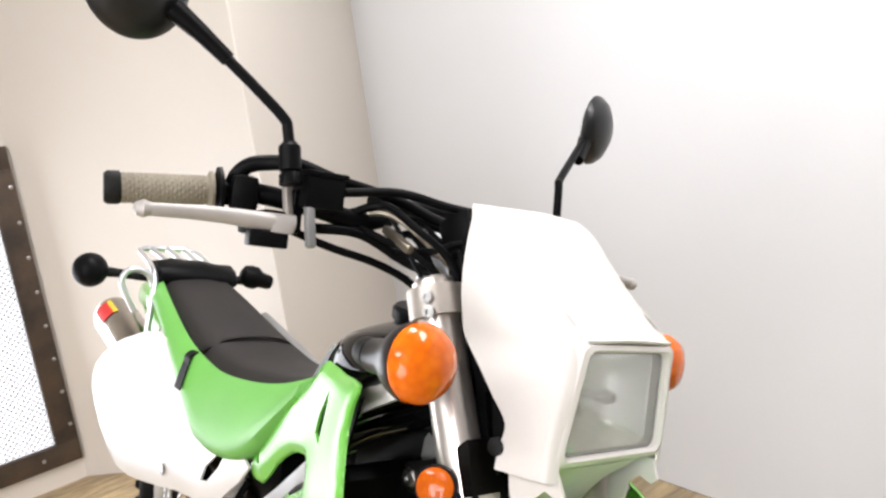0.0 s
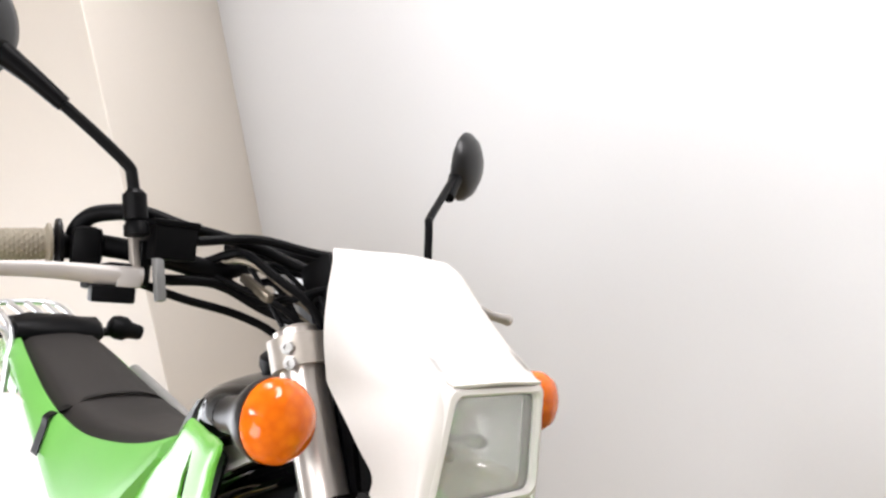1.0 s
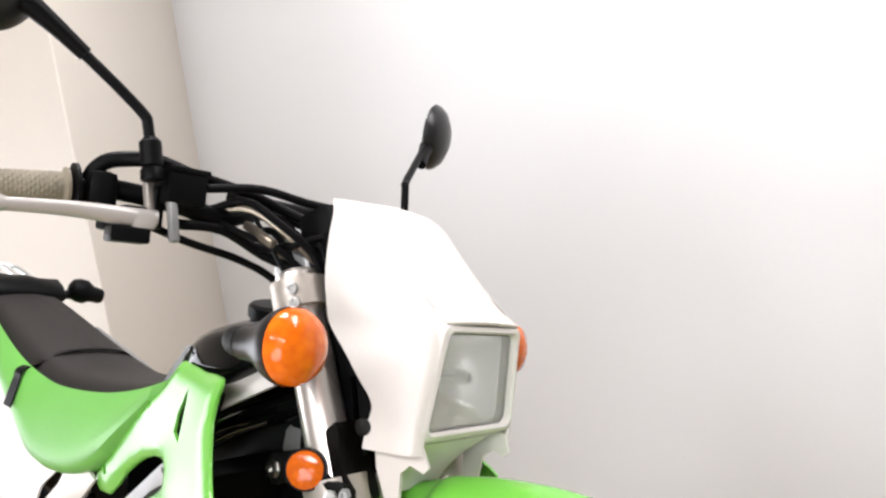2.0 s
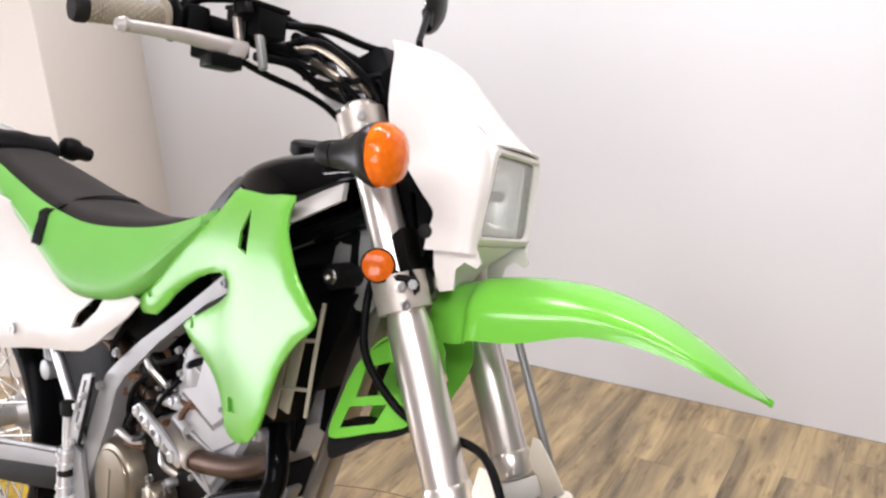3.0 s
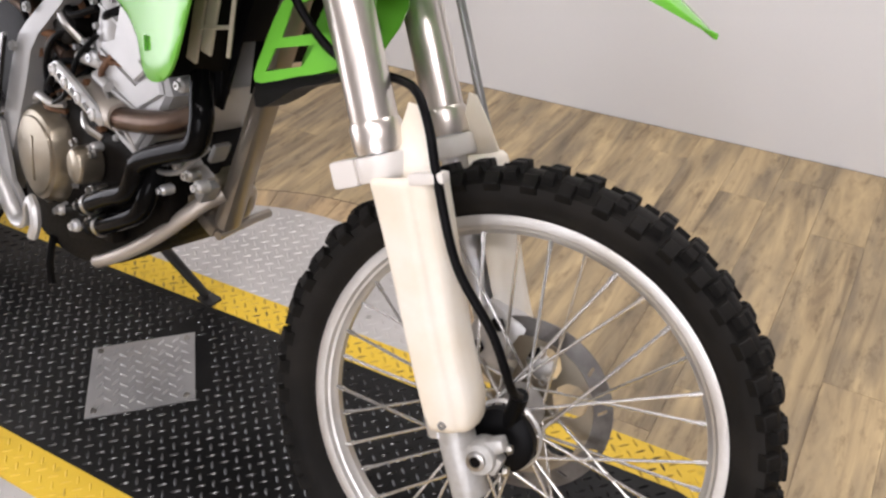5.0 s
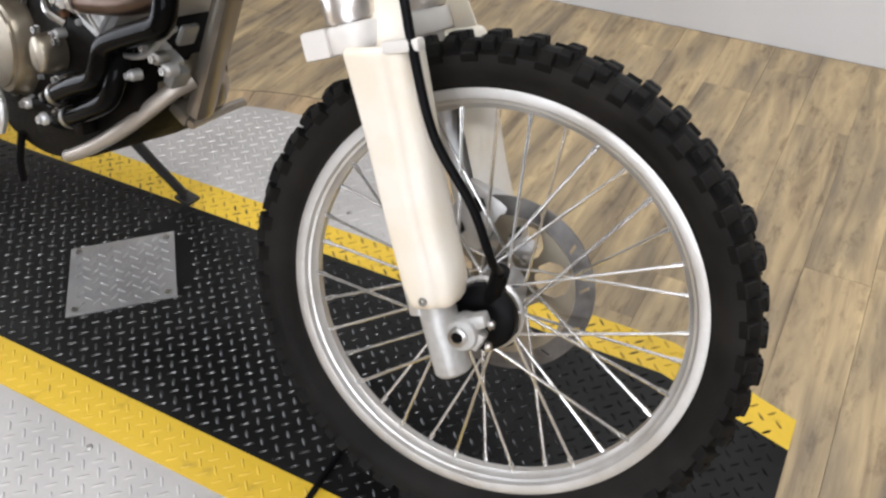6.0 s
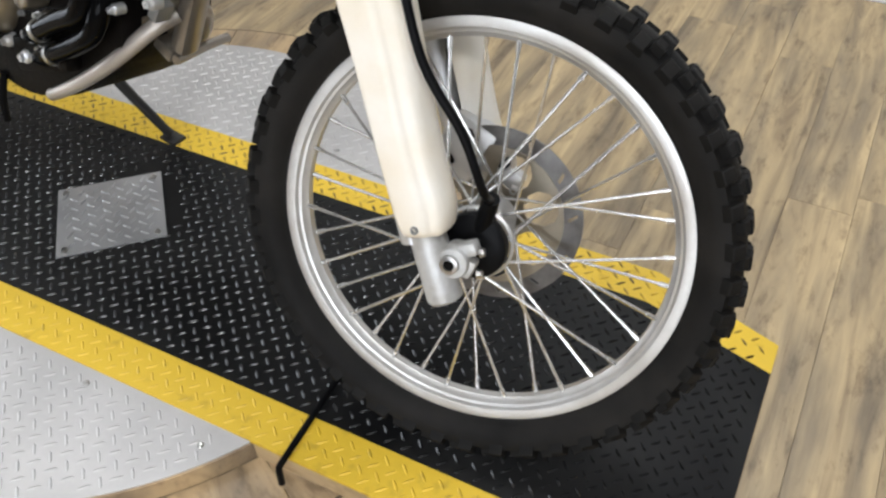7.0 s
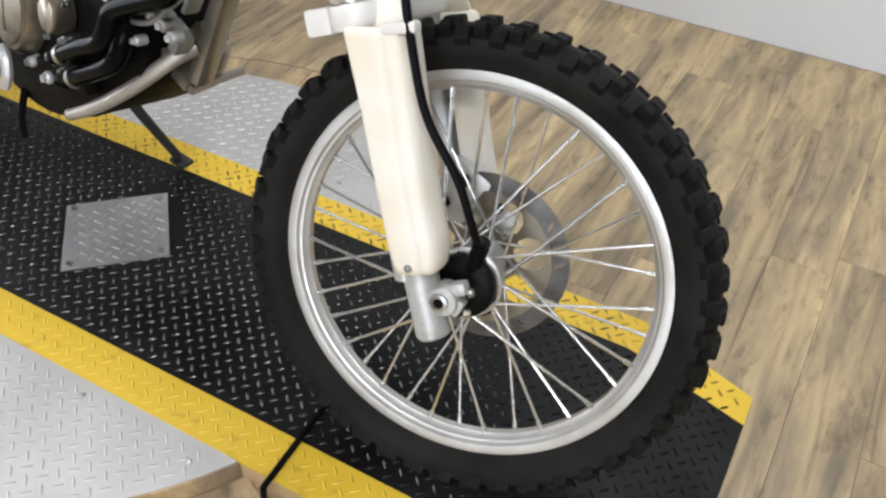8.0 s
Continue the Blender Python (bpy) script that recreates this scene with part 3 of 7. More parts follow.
plate_ob = part("plate", bm, PLATE, turntable, "bright diamond tread plate")
bm = bmesh.new()
lugs(bm, on_plate, -0.003, -0.80, 0.80, -0.80, 0.80, 0.0330, -0.0977, ln=0.0115, wd=0.0027, ht=0.0013)
part("tread_relief", bm, PLATEL, plate_ob, "raised tread bars of the plate")
bm = bmesh.new()
turned(bm, [(DISC_R - 0.001, FLOOR + 0.001), (DISC_R + 0.003, FLOOR + 0.001), (DISC_R + 0.003, -0.007), (DISC_R - 0.001, -0.006)], (0, 0, 0), (0, 0, 1), 160)
part("skirt", bm, RINGWOOD, turntable, "wood-look skirt band")
for px, py in ((-0.592, -0.108), (-0.354, -0.143), (-1.0, 0.75), (-0.62, 0.62), (-0.48, 0.58), (-1.05, -0.16)):
    bm = bmesh.new()
    turned(bm, [(0.006, 0), (0.006, 0.001), (0.004, 0.003), (0.0015, 0.0032)], V((px, py, -0.003)) - DISC_C, (0, 0, 1), 12)
    part("screw", bm, STEEL, turntable)

# ramp strip with the black and yellow tread mat
strip = new("ramp_platform")
strip.matrix_world = MATM
PLACE[strip.name] = MATM.copy()
tagged(strip, "low wooden platform strip carrying the tread mat to a ramp end", "platform")
X_END, X_BEND = 0.925, 0.70


def ramp_z(u):
    return 0.0 if u < X_BEND else (u - X_BEND) / (X_END - X_BEND) * (FLOOR + 0.010)


def taper(u, s):
    k = max(0.0, (u - X_BEND) / (X_END - X_BEND))
    return s - 0.045 * k * max(0.0, s / M_HALF)


bm = bmesh.new()
rings(bm, [[(u, taper(u, s) * 0.995, z) for s, z in ((-M_HALF, FLOOR + 0.001), (M_HALF, FLOOR + 0.001), (M_HALF, ramp_z(u) - 0.006), (-M_HALF, ramp_z(u) - 0.006))] for u in (0.245, X_BEND, X_END - 0.01)])
part("base", bm, RINGWOOD, strip, "wood-look platform sides")


def mat_strip(bm, s0, s1):
    us = [-1.9, -1.2, -0.6, -0.2, 0.2, 0.5, X_BEND - 0.05, X_BEND, X_BEND + 0.08, X_BEND + 0.16, X_END]
    rings(bm, [[(u, taper(u, s), ramp_z(u) + z) for s, z in ((s0, -0.006), (s1, -0.006), (s1, 0.0), (s0, 0.0))] for u in us])


def mat_z(u, s):
    return ramp_z(u)


tread = new("tread_mat")
tread.matrix_world = MATM
PLACE[tread.name] = MATM.copy()
tagged(tread, "black rubber diamond tread mat with yellow safety edges", "mat")
bm = bmesh.new()
mat_strip(bm, -M_IN, M_IN)
centre_mat = part("centre", bm, MATB, tread)
bm = bmesh.new()
lugs(bm, lambda u, s: abs(s) < M_IN - 0.006 and u < X_END - 0.01 and not (-0.37 < u < -0.1 and -0.1 < s < 0.19 and abs((u + 0.304) * 0.6 + (s - 0.028) * 0.8) < 0.105 and abs((u + 0.304) * 0.8 - (s - 0.028) * 0.6) < 0.105),
     mat_z, -1.5, X_END, -M_IN, M_IN, 0.0300, 0.0, ln=0.0105, wd=0.0024, ht=0.0020)
part("tread_relief", bm, LUGB, centre_mat, "raised tread bars")
for sgn in (-1, 1):
    bm = bmesh.new()
    mat_strip(bm, *sorted((sgn * M_IN, sgn * M_HALF)))
    edge_ob = part("yellow_edge", bm, YELLOW, tread, "worn yellow rubber edge")
    bm = bmesh.new()
    lugs(bm, lambda u, s: sgn * s > M_IN + 0.006 and sgn * s < sgn * taper(u, sgn * M_HALF) - 0.006 and u < X_END - 0.01, lambda u, s: ramp_z(u), -1.5, X_END, -M_HALF, M_HALF, 0.0300, 0.0, ln=0.0105, wd=0.0024, ht=0.0016)
    part("tread_relief", bm, YELLOWD if sgn > 0 else YELLOWL, edge_ob, "scuffed yellow tread bars")

# metal cover plate on the mat
cover = new("cover_plate")
cover.matrix_world = Matrix.Translation((-0.805, 0.2475, 0.0025)) @ pose(0, 0, 0, 0, 0, -52.5)
PLACE[cover.name] = cover.matrix_world.copy()
tagged(cover, "square galvanised diamond plate screwed onto the black mat", "plate")
bm = bmesh.new()
box(bm, (0, 0, 0), (0.2, 0.202, 0.004), None, 0.001)
lugs(bm, lambda x, y: max(abs(x), abs(y)) < 0.088, 0.002, -0.14, 0.14, -0.14, 0.14, 0.0300, 0.08, ln=0.0115, wd=0.0030, ht=0.0024)
part("plate", bm, PLATE2, cover)
for sx, sy in ((-0.085, -0.085), (0.085, 0.085), (-0.085, 0.085), (0.085, -0.085)):
    bm = bmesh.new()
    bolt(bm, (sx, sy, 0.0015), (0, 0, 1), 0.006, 0.004)
    part("screw", bm, STEEL, cover)

# black hooked rod across the mat's edge
rod = new("wheel_tie_rod")
rod.matrix_world = Matrix.Translation((-0.212, -0.05, 0.0))
PLACE[rod.name] = rod.matrix_world.copy()
tagged(rod, "thin black steel rod hooked over the mat's yellow edge", "rod")
bm = bmesh.new()
tube(bm, [(0.004, 0.10, 0.008), (-0.002, 0.0, 0.008), (-0.006, -0.085, 0.009)], 0.0055, 8, 3)
part("shaft", bm, BLACKP, rod)
bm = bmesh.new()
tube(bm, [(-0.006, -0.085, 0.009), (-0.006, -0.092, 0.006), (-0.006, -0.094, -0.03)], 0.0055, 8, 3)
part("hook", bm, BLACKP, rod)

# floor ring round the turntable: curved boards
bm = bmesh.new()
ring_n, r0, r1 = 26, DISC_R + 0.006, 0.765
seg_a = 2 * math.pi / ring_n
pts = []
for k in range(9):
    a = -seg_a / 2 + 0.002 + (seg_a - 0.004) * k / 8
    pts.append((math.cos(a), math.sin(a)))
rings(bm, [[(r * c, r * s, z) for c, s in pts] + [(rr * c, rr * s, z) for c, s in pts[::-1]] for z, r, rr in ((-0.012, r0, r1), (0.0005, r0, r1))])
ring_board = part("ring_board", bm, RINGWOOD, floor, "", Matrix.Translation((DISC_C.x, DISC_C.y, FLOOR + 0.002)))
for k in range(1, ring_n):
    o = new("ring_board", ring_board.data)
    o.parent = floor
    o.matrix_basis = PLACE[floor.name].inverted() @ PLACE[ring_board.name] @ pose(0, 0, 0, 0, 0, math.degrees(seg_a * k))

bm = bmesh.new()
torus = [[(r * math.cos(a), r * math.sin(a), z) for r, z in ((0.7655, -0.004), (0.7655, 0.0016), (0.7700, 0.0016), (0.7700, -0.004))] for a in (2 * math.pi * k / 120 for k in range(121))]
rings(bm, torus, False)
bmesh.ops.remove_doubles(bm, verts=bm.verts[:], dist=1e-5)
part("ring_joint", bm, JOINT, floor, "dark joint round the board ring", Matrix.Translation((DISC_C.x, DISC_C.y, FLOOR)))

# ---- plank floor: boards across the room, nearest ones as pieces ----
PW, PL = 0.127, 0.92


def plank_mesh(w, ln):
    bm = bmesh.new()
    box(bm, (0, 0, -0.006), (ln - 0.0006, w - 0.0006, 0.012), None, 0.0005)
    me = bpy.data.meshes.new("plank")
    bm.to_mesh(me)
    bm.free()
    me.materials.append(PLANK)
    return me


plank_data = plank_mesh(PW, PL)
rng = random.Random(5)
far_bm = bmesh.new()
for i, u in enumerate(np.arange(-3.03, 3.15, PW)):
    off = rng.random() * PL
    for v in np.arange(-3.2 - off, 1.75, PL):
        lo, hi = max(v, -3.19), min(v + PL, 1.743)
        if hi - lo < 0.05:
            continue
        mid = V((u, (lo + hi) / 2, 0))
        if -1.9 < u < 1.5 and -0.9 < mid.y:
            full = abs(hi - lo - PL) < 1e-6
            o = new("plank", plank_data if full else plank_mesh(PW, hi - lo))
            o.parent = floor
            o.matrix_basis = pose(mid.x, mid.y, FLOOR, 0, 0, 90 + (180 if rng.random() < 0.5 else 0))
        else:
            box(far_bm, (u, mid.y, FLOOR - 0.006), (PW - 0.0015, hi - lo - 0.0015, 0.012))
PLANK_FAR = wood("weathered_oak_far", (0.49, 0.382, 0.232), (0.265, 0.203, 0.125))
for n in PLANK_FAR.node_tree.nodes:
    if n.type == "MAPPING":
        n.inputs["Scale"].default_value = (14.0, 1.6, 8.0)
tagged(part("outer_planks", far_bm, PLANK_FAR, floor, "", ROOM), "", "", "", "stuff")

# ---- the motorcycle ----
# Front end: x ahead, y to its left, z up its leaning fork; the body is turned about the steering axis.
LEAN_F, STEER = 20.11, 15.5
FRONT = pose(0, 0, 0, -LEAN_F, 0, 0)
PIVOT = V((-0.06, 0, 0.348))
axis = V((-math.sin(radians(21.7)), 0, math.cos(radians(21.7))))
BODY = FRONT @ Matrix.Translation(PIVOT) @ Matrix.Rotation(radians(-STEER), 4, axis) @ Matrix.Rotation(radians(4.8), 4, "Y") @ Matrix.Translation(-PIVOT)
TAIL = BODY @ pose(0, -0.12, 0.85, -4.5, 0, 0) @ pose(0, 0.12, -0.85)
bike = new("motorcycle")
PLACE[bike.name] = Matrix()
tagged(bike, "green and white dual-sport motorcycle leaning on its side stand", "motorcycle")


def front(name, bm, mat, label="", parent=None, sharp=38.0):
    return part(name, bm, mat, parent or bike, label, FRONT, sharp)


def body(name, bm, mat, label="", parent=None, sharp=38.0):
    return part(name, bm, mat, parent or bike, label, BODY, sharp)


def tail(name, bm, mat, label="", parent=None, sharp=38.0):
    return part(name, bm, mat, parent or bike, label, TAIL, sharp)


def knobbly(R, width, centre, rows, rng, tyre, at):
    """Tread blocks: centre pairs and shoulder blocks in turn, each a piece of its own."""
    c = V(centre)
    kinds = {}

    def block(a, s, rr, la, ls, ht, tilt):
        key = (la, ls, round(ht, 3))
        local = Matrix.Translation(c) @ Matrix.Rotation(-a, 4, "Y") @ Matrix.Translation((rr, s, 0)) @ Matrix.Rotation((1 if s > 0 else -1) * tilt, 4, "Z")
        if key not in kinds:
            nb = bmesh.new()
            rings(nb, [[(h, y * ls * k, x * la * k) for x, y in ((-1, -1), (1, -1), (1, 1), (-1, 1))] for h, k in ((-0.006, 1.1), (ht * 0.86, 0.95), (ht, 0.80))])
            kinds[key] = part("knob", nb, TYRE, tyre, "", at @ local, 30)
            return
        o = new("knob", kinds[key].data)
        o.parent = tyre
        o.matrix_basis = PLACE[tyre.name].inverted() @ at @ local

    w = width / 2
    for k in range(rows):
        a = 2 * math.pi * k / rows + rng.uniform(-0.006, 0.006)
        h = rng.uniform(0.0085, 0.0115)
        if k % 2 == 0:
            for s in (-1, 1):
                block(a, s * 0.0105, R - 0.012, 0.0098, 0.0092, h, 0.05)
                block(a + 0.010, s * w * 0.58, R - 0.0170, 0.0080, 0.0072, h, 0.42)
        else:
            for s in (-1, 1):
                block(a, s * w * 0.80, R - 0.0243, 0.0098, 0.0105, 0.0105, 0.76)


def wheel(name, R, rim_r, width, spokes, at, centre, hub_r, hub_w, rows, label):
    cx, cz = centre
    C = (cx, 0, cz)
    bm = bmesh.new()
    turned(bm, [(0.012, -hub_w), (hub_r * 0.6, -hub_w), (hub_r, -hub_w + 0.006), (hub_r, -hub_w + 0.012), (hub_r * 0.62, -hub_w * 0.45), (hub_r * 0.62, hub_w * 0.45), (hub_r, hub_w - 0.012), (hub_r, hub_w - 0.006), (hub_r * 0.6, hub_w), (0.012, hub_w)], C, (0, 1, 0), 36)
    hub = part(name, bm, CAST, bike, label, at)
    bm = bmesh.new()
    w, b = width / 2, rim_r
    prof = [(b - 0.008, -0.019), (b + 0.001, -0.0205), (b + 0.006, -0.026), (b + 0.016, -w * 0.80), (b + 0.028, -w * 0.93), (b + 0.041, -w * 0.93)]
    prof += [(R - 0.024, -w * 0.78), (R - 0.014, -w * 0.52), (R - 0.0105, -w * 0.2), (R - 0.0105, w * 0.2), (R - 0.014, w * 0.52), (R - 0.024, w * 0.78)]
    prof += [(b + 0.041, w * 0.93), (b + 0.028, w * 0.93), (b + 0.016, w * 0.80), (b + 0.006, 0.026), (b + 0.001, 0.0205), (b - 0.008, 0.019)]
    torus_shell(bm, [(r, s) for r, s in prof], C, 120)
    tyre = part("tyre", bm, TYRE, hub, "worn black knobbly off-road tyre", at, 50)
    knobbly(R, width, C, rows, random.Random(3), tyre, at)
    bm = bmesh.new()
    o, h = rim_r, 0.0225
    torus_shell(bm, [(o, -h), (o, -h + 0.003), (o - 0.012, -h + 0.004), (o - 0.012, h - 0.004), (o, h - 0.003), (o, h), (o - 0.004, h + 0.001), (o - 0.013, h - 0.001), (o - 0.016, h - 0.006), (o - 0.0195, h - 0.0075), (o - 0.022, 0.010), (o - 0.0265, 0.006),
                     (o - 0.0265, -0.006), (o - 0.022, -0.010), (o - 0.0195, -h + 0.0075), (o - 0.016, -h + 0.006), (o - 0.013, -h + 0.001), (o - 0.004, -h - 0.001)], C, 144)
    part("rim", bm, RIMM, hub, "polished aluminium rim", at, 30)
    inner = rim_r - 0.027
    for k in range(spokes):
        side = -1 if k % 2 else 1
        a = 2 * math.pi * k / spokes + radians(15.9)
        lean = -1 if (k // 2) % 2 else 1
        ha = a + lean * radians(58)
        p = V((cx + inner * math.cos(a), side * 0.005, cz + inner * math.sin(a)))
        q = V((cx + hub_r * 0.93 * math.cos(ha), side * (hub_w - 0.009), cz + hub_r * 0.93 * math.sin(ha)))
        d = (q - p).normalized()
        bm = bmesh.new()
        tube(bm, [p - d * 0.004, p + d * 0.012, p + d * 0.013, q], [0.0036, 0.0036, 0.0023, 0.0023], 8, 0)
        part("spoke", bm, CHROME, hub, "", at)
    return hub


front_wheel = wheel("front_wheel", 0.3482, 0.281, 0.088, 36, FRONT, (0, 0.3482), 0.036, 0.055, 90, "spoked front wheel with silver rim and knobbly tyre")

# front brake disc with cut-outs, on the far side
C = (0.0, 0.3482)


def circle(r, n, c=C, a0=0.0):
    return [(c[0] + r * math.cos(a0 + 2 * math.pi * k / n), c[1] + r * math.sin(a0 + 2 * math.pi * k / n)) for k in range(n)]


bm = bmesh.new()
slots = []
for k in range(12):
    a = 2 * math.pi * (k + 0.3) / 12
    rad, tan = (math.cos(a), math.sin(a)), (-math.sin(a), math.cos(a))
    slots.append([(C[0] + r * rad[0] + w * tan[0], C[1] + r * rad[1] + w * tan[1]) for r, w in ((0.106, -0.0035), (0.119, 0.004), (0.119, 0.009), (0.106, 0.0015))])
sheet_panel(bm, [(x, 0.060, z) for x, z in circle(0.127, 56)], 0.0035, 0.0, 0.02, 1, 0.5, [circle(0.099, 40)] + slots, 1)
front("brake_disc", bm, DISCM, "slotted steel brake disc", front_wheel)
bm = bmesh.new()
sheet_panel(bm, [(x, 0.058, z) for x, z in circle(0.101, 40)], 0.004, 0.0, 0.02, 1, 0.5, [circle(0.034, 20)] + [circle(0.0255, 10, circle(0.0705, 7, C, 0.36)[k]) for k in range(7)], 1)
front("disc_carrier", bm, BRONZE, "", front_wheel)
for x, z in circle(0.048, 6):
    bm = bmesh.new()
    bolt(bm, (x, 0.060, z), (0, -1, 0), 0.006, 0.008)
    front("disc_bolt", bm, STEEL, "", front_wheel)

# fork legs
F_X, F_S, F_H = -0.268, 0.375, 0.933


def leg(h, s, dx=0.0):
    return V((F_X - F_S * (h - F_H) + dx, s, h))


fork_dir = V((-F_S, 0, 1)).normalized()
for sgn, nm in ((-1, "right"), (1, "left")):
    s = sgn * 0.104
    bm = bmesh.new()
    tube(bm, [leg(0.690, s), leg(0.905, s), leg(0.925, s), leg(1.145, s), leg(1.178, s), leg(1.182, s)], [0.0285, 0.0285, 0.0245, 0.0235, 0.0235, 0.018], 28, 0)
    tube_ob = front("fork_tube", bm, FORKM, "bright anodised upper fork tube")
    bm = bmesh.new()
    tube(bm, [leg(0.692, s), leg(0.692, s) + fork_dir * 0.004, leg(0.72, s), leg(0.725, s)], [0.0305, 0.0315, 0.0315, 0.029], 28, 0)
    front("collar", bm, FORKM, "", tube_ob)
    bm = bmesh.new()
    tube(bm, [leg(0.36, s), leg(0.70, s)], 0.0185, 20, 0)
    front("fork_slider", bm, ALU, "bright fork slider behind the guard")
    bm = bmesh.new()
    tube(bm, [(-0.004, s, 0.288), (-0.006, s, 0.292), (-0.050, s, 0.400), (-0.055, s, 0.414)], [0.019, 0.0235, 0.0235, 0.02], 22, 0)
    turned(bm, [(0.012, -0.018), (0.019, -0.017), (0.021, -0.013), (0.021, 0.013), (0.019, 0.017), (0.012, 0.018)], (0.002, s, 0.348), (0, 1, 0), 24)
    box(bm, (0.016, s, 0.366), (0.026, 0.022, 0.018), Matrix.Rotation(radians(-25), 3, "Y"), 0.005)
    box(bm, (0.014, s, 0.344), (0.028, 0.022, 0.026), Matrix.Rotation(radians(20), 3, "Y"), 0.006)
    lowleg = front("axle_clamp", bm, LEGM, "cast aluminium fork foot")
    bm = bmesh.new()
    turned(bm, [(0.012, 0), (0.012, 0.005), (0.010, 0.006), (0.0072, 0.006), (0.0072, 0.0035)], (0.000, s + sgn * 0.018, 0.348), (0, sgn, 0), 20, False)
    front("axle_end", bm, STEEL, "", lowleg)
    # dark disc set in the axle end gives the hole its shade
    bm = bmesh.new()
    turned(bm, [(0.0071, 0.002), (0.0071, 0.004), (0.002, 0.0042)], (0.000, s + sgn * 0.018, 0.348), (0, sgn, 0), 16)
    front("axle_bore_shade", bm, DARKMETAL, "", lowleg)
    for dz in (0.014, -0.016):
        bm = bmesh.new()
        bolt(bm, (0.030, s - sgn * 0.005, 0.348 + dz), (1, 0, 0.3), 0.0055, 0.006)
        front("pinch_bolt", bm, STEEL, "", lowleg)
    # moulded guard: a half-round shell down the front and outside of the slider
    rows = []
    for h, a, b, out in ((0.376, 0.002, 0.046, 0.030), (0.382, 0.000, 0.052, 0.036), (0.400, -0.002, 0.058, 0.039), (0.414, -0.002, 0.060, 0.040), (0.435, -0.002, 0.060, 0.041), (0.47, -0.002, 0.059, 0.042), (0.52, -0.002, 0.061, 0.042), (0.58, -0.002, 0.066, 0.042), (0.640, -0.004, 0.070, 0.042), (0.660, -0.004, 0.070, 0.042), (0.663, 0.006, 0.062, 0.034)):
        c = leg(h, s)
        w = b - a
        prof = ((0.0, 0.0), (0.0, 0.55), (0.02, 0.78), (0.06, 0.90), (0.12, 0.94), (0.50, 1.0), (0.58, 0.985), (0.65, 0.92), (0.70, 0.865), (0.76, 0.85), (0.86, 0.83), (0.91, 0.78), (0.96, 0.60), (1.0, 0.12), (0.97, -0.35), (0.86, -0.60)) + (((0.70, -0.74), (0.52, -0.80)) if sgn > 0 else ())
        rows.append([c + V((a + w * f, sgn * out * o, 0.012 * f)) for f, o in prof])
    bm = bmesh.new()
    loft_sheet(bm, rows, 0.003 * -sgn, 3, 1)
    guard = front("fork_guard", bm, CREAM, "yellowed white plastic fork guard", None, 50)
    bm = bmesh.new()
    bolt(bm, (-0.040, s + sgn * 0.034, 0.391), (-0.25, sgn, 0), 0.0055, 0.009)
    front("guard_bolt", bm, CASTGREY, "", guard)
    bm = bmesh.new()
    c0, c1 = leg(0.660, s), leg(0.688, s)
    tube(bm, [c0, c0 + fork_dir * 0.003, c1 - fork_dir * 0.003, c1], [0.0325, 0.0345, 0.0345, 0.0325], 28, 0)
    front("guard_collar", bm, WHITE, "", guard)
    bm = bmesh.new()
    box(bm, leg(0.672, s) + V((-0.038, sgn * 0.014, -0.012)), (0.034, 0.034, 0.033), Matrix.Rotation(radians(-20), 3, "Y"), 0.005)
    front("guard_lug", bm, WHITE, "", guard)
    bm = bmesh.new()
    sheet_panel(bm, [leg(0.645, s + sgn * 0.024) + V((0.006, 0, 0)), leg(0.645, s + sgn * 0.020) + V((0.066, 0, 0.01)), leg(0.700, s + sgn * 0.002) + V((0.062, 0, 0.012)), leg(0.738, s - sgn * 0.006) + V((0.054, 0, 0.012)), leg(0.740, s - sgn * 0.006) + V((0.044, 0, 0.012)), leg(0.712, s + sgn * 0.002) + V((0.028, 0, 0)), leg(0.688, s + sgn * 0.016) + V((0.012, 0, 0))], 0.004, 0.001, 0.01, sgn, 0.02, (), 1)
    front("guard_fin", bm, CREAM, "", guard)
    if sgn > 0:
        bm = bmesh.new()
        tube(bm, [leg(0.94, s, 0.055) + V((0, 0.01, 0)), leg(0.80, s, 0.052) + V((0, 0.02, 0)), leg(0.66, s, 0.052) + V((0, 0.018, 0)), leg(0.47, s, 0.03) + V((0, 0.02, 0))], 0.0065, 10, 4)
        front("brake_hose", bm, CASTGREY, "grey braided brake hose")
        bm = bmesh.new()
        box(bm, (-0.055, 0.075, 0.435), (0.070, 0.045, 0.085), Matrix.Rotation(radians(25), 3, "Y"), 0.012)
        cal = front("brake_caliper", bm, CAST, "cast aluminium front brake caliper")
        bm = bmesh.new()
        box(bm, (-0.012, 0.080, 0.424), (0.050, 0.030, 0.036), Matrix.Rotation(radians(-14), 3, "Y"), 0.007)
        box(bm, (0.012, 0.082, 0.398), (0.034, 0.026, 0.030), Matrix.Rotation(radians(30), 3, "Y"), 0.006)
        front("caliper_arm", bm, CAST, "", cal)
        # black disc on the face imitates a hole lying in shade
        bm = bmesh.new()
        turned(bm, [(0.011, 0), (0.011, 0.003), (0.008, 0.0035), (0.002, 0.0035)], (0.002, 0.0645, 0.426), (0, -1, 0), 18)
        front("caliper_bore_shade", bm, BLACKP, "", cal)
        for bx, bh in ((-0.05, 0.455), (-0.075, 0.415)):
            bm = bmesh.new()
            bolt(bm, (bx, 0.052, bh), (0, -1, 0), 0.009, 0.006)
            front("caliper_bolt", bm, DARKMETAL, "", cal)

bm = bmesh.new()
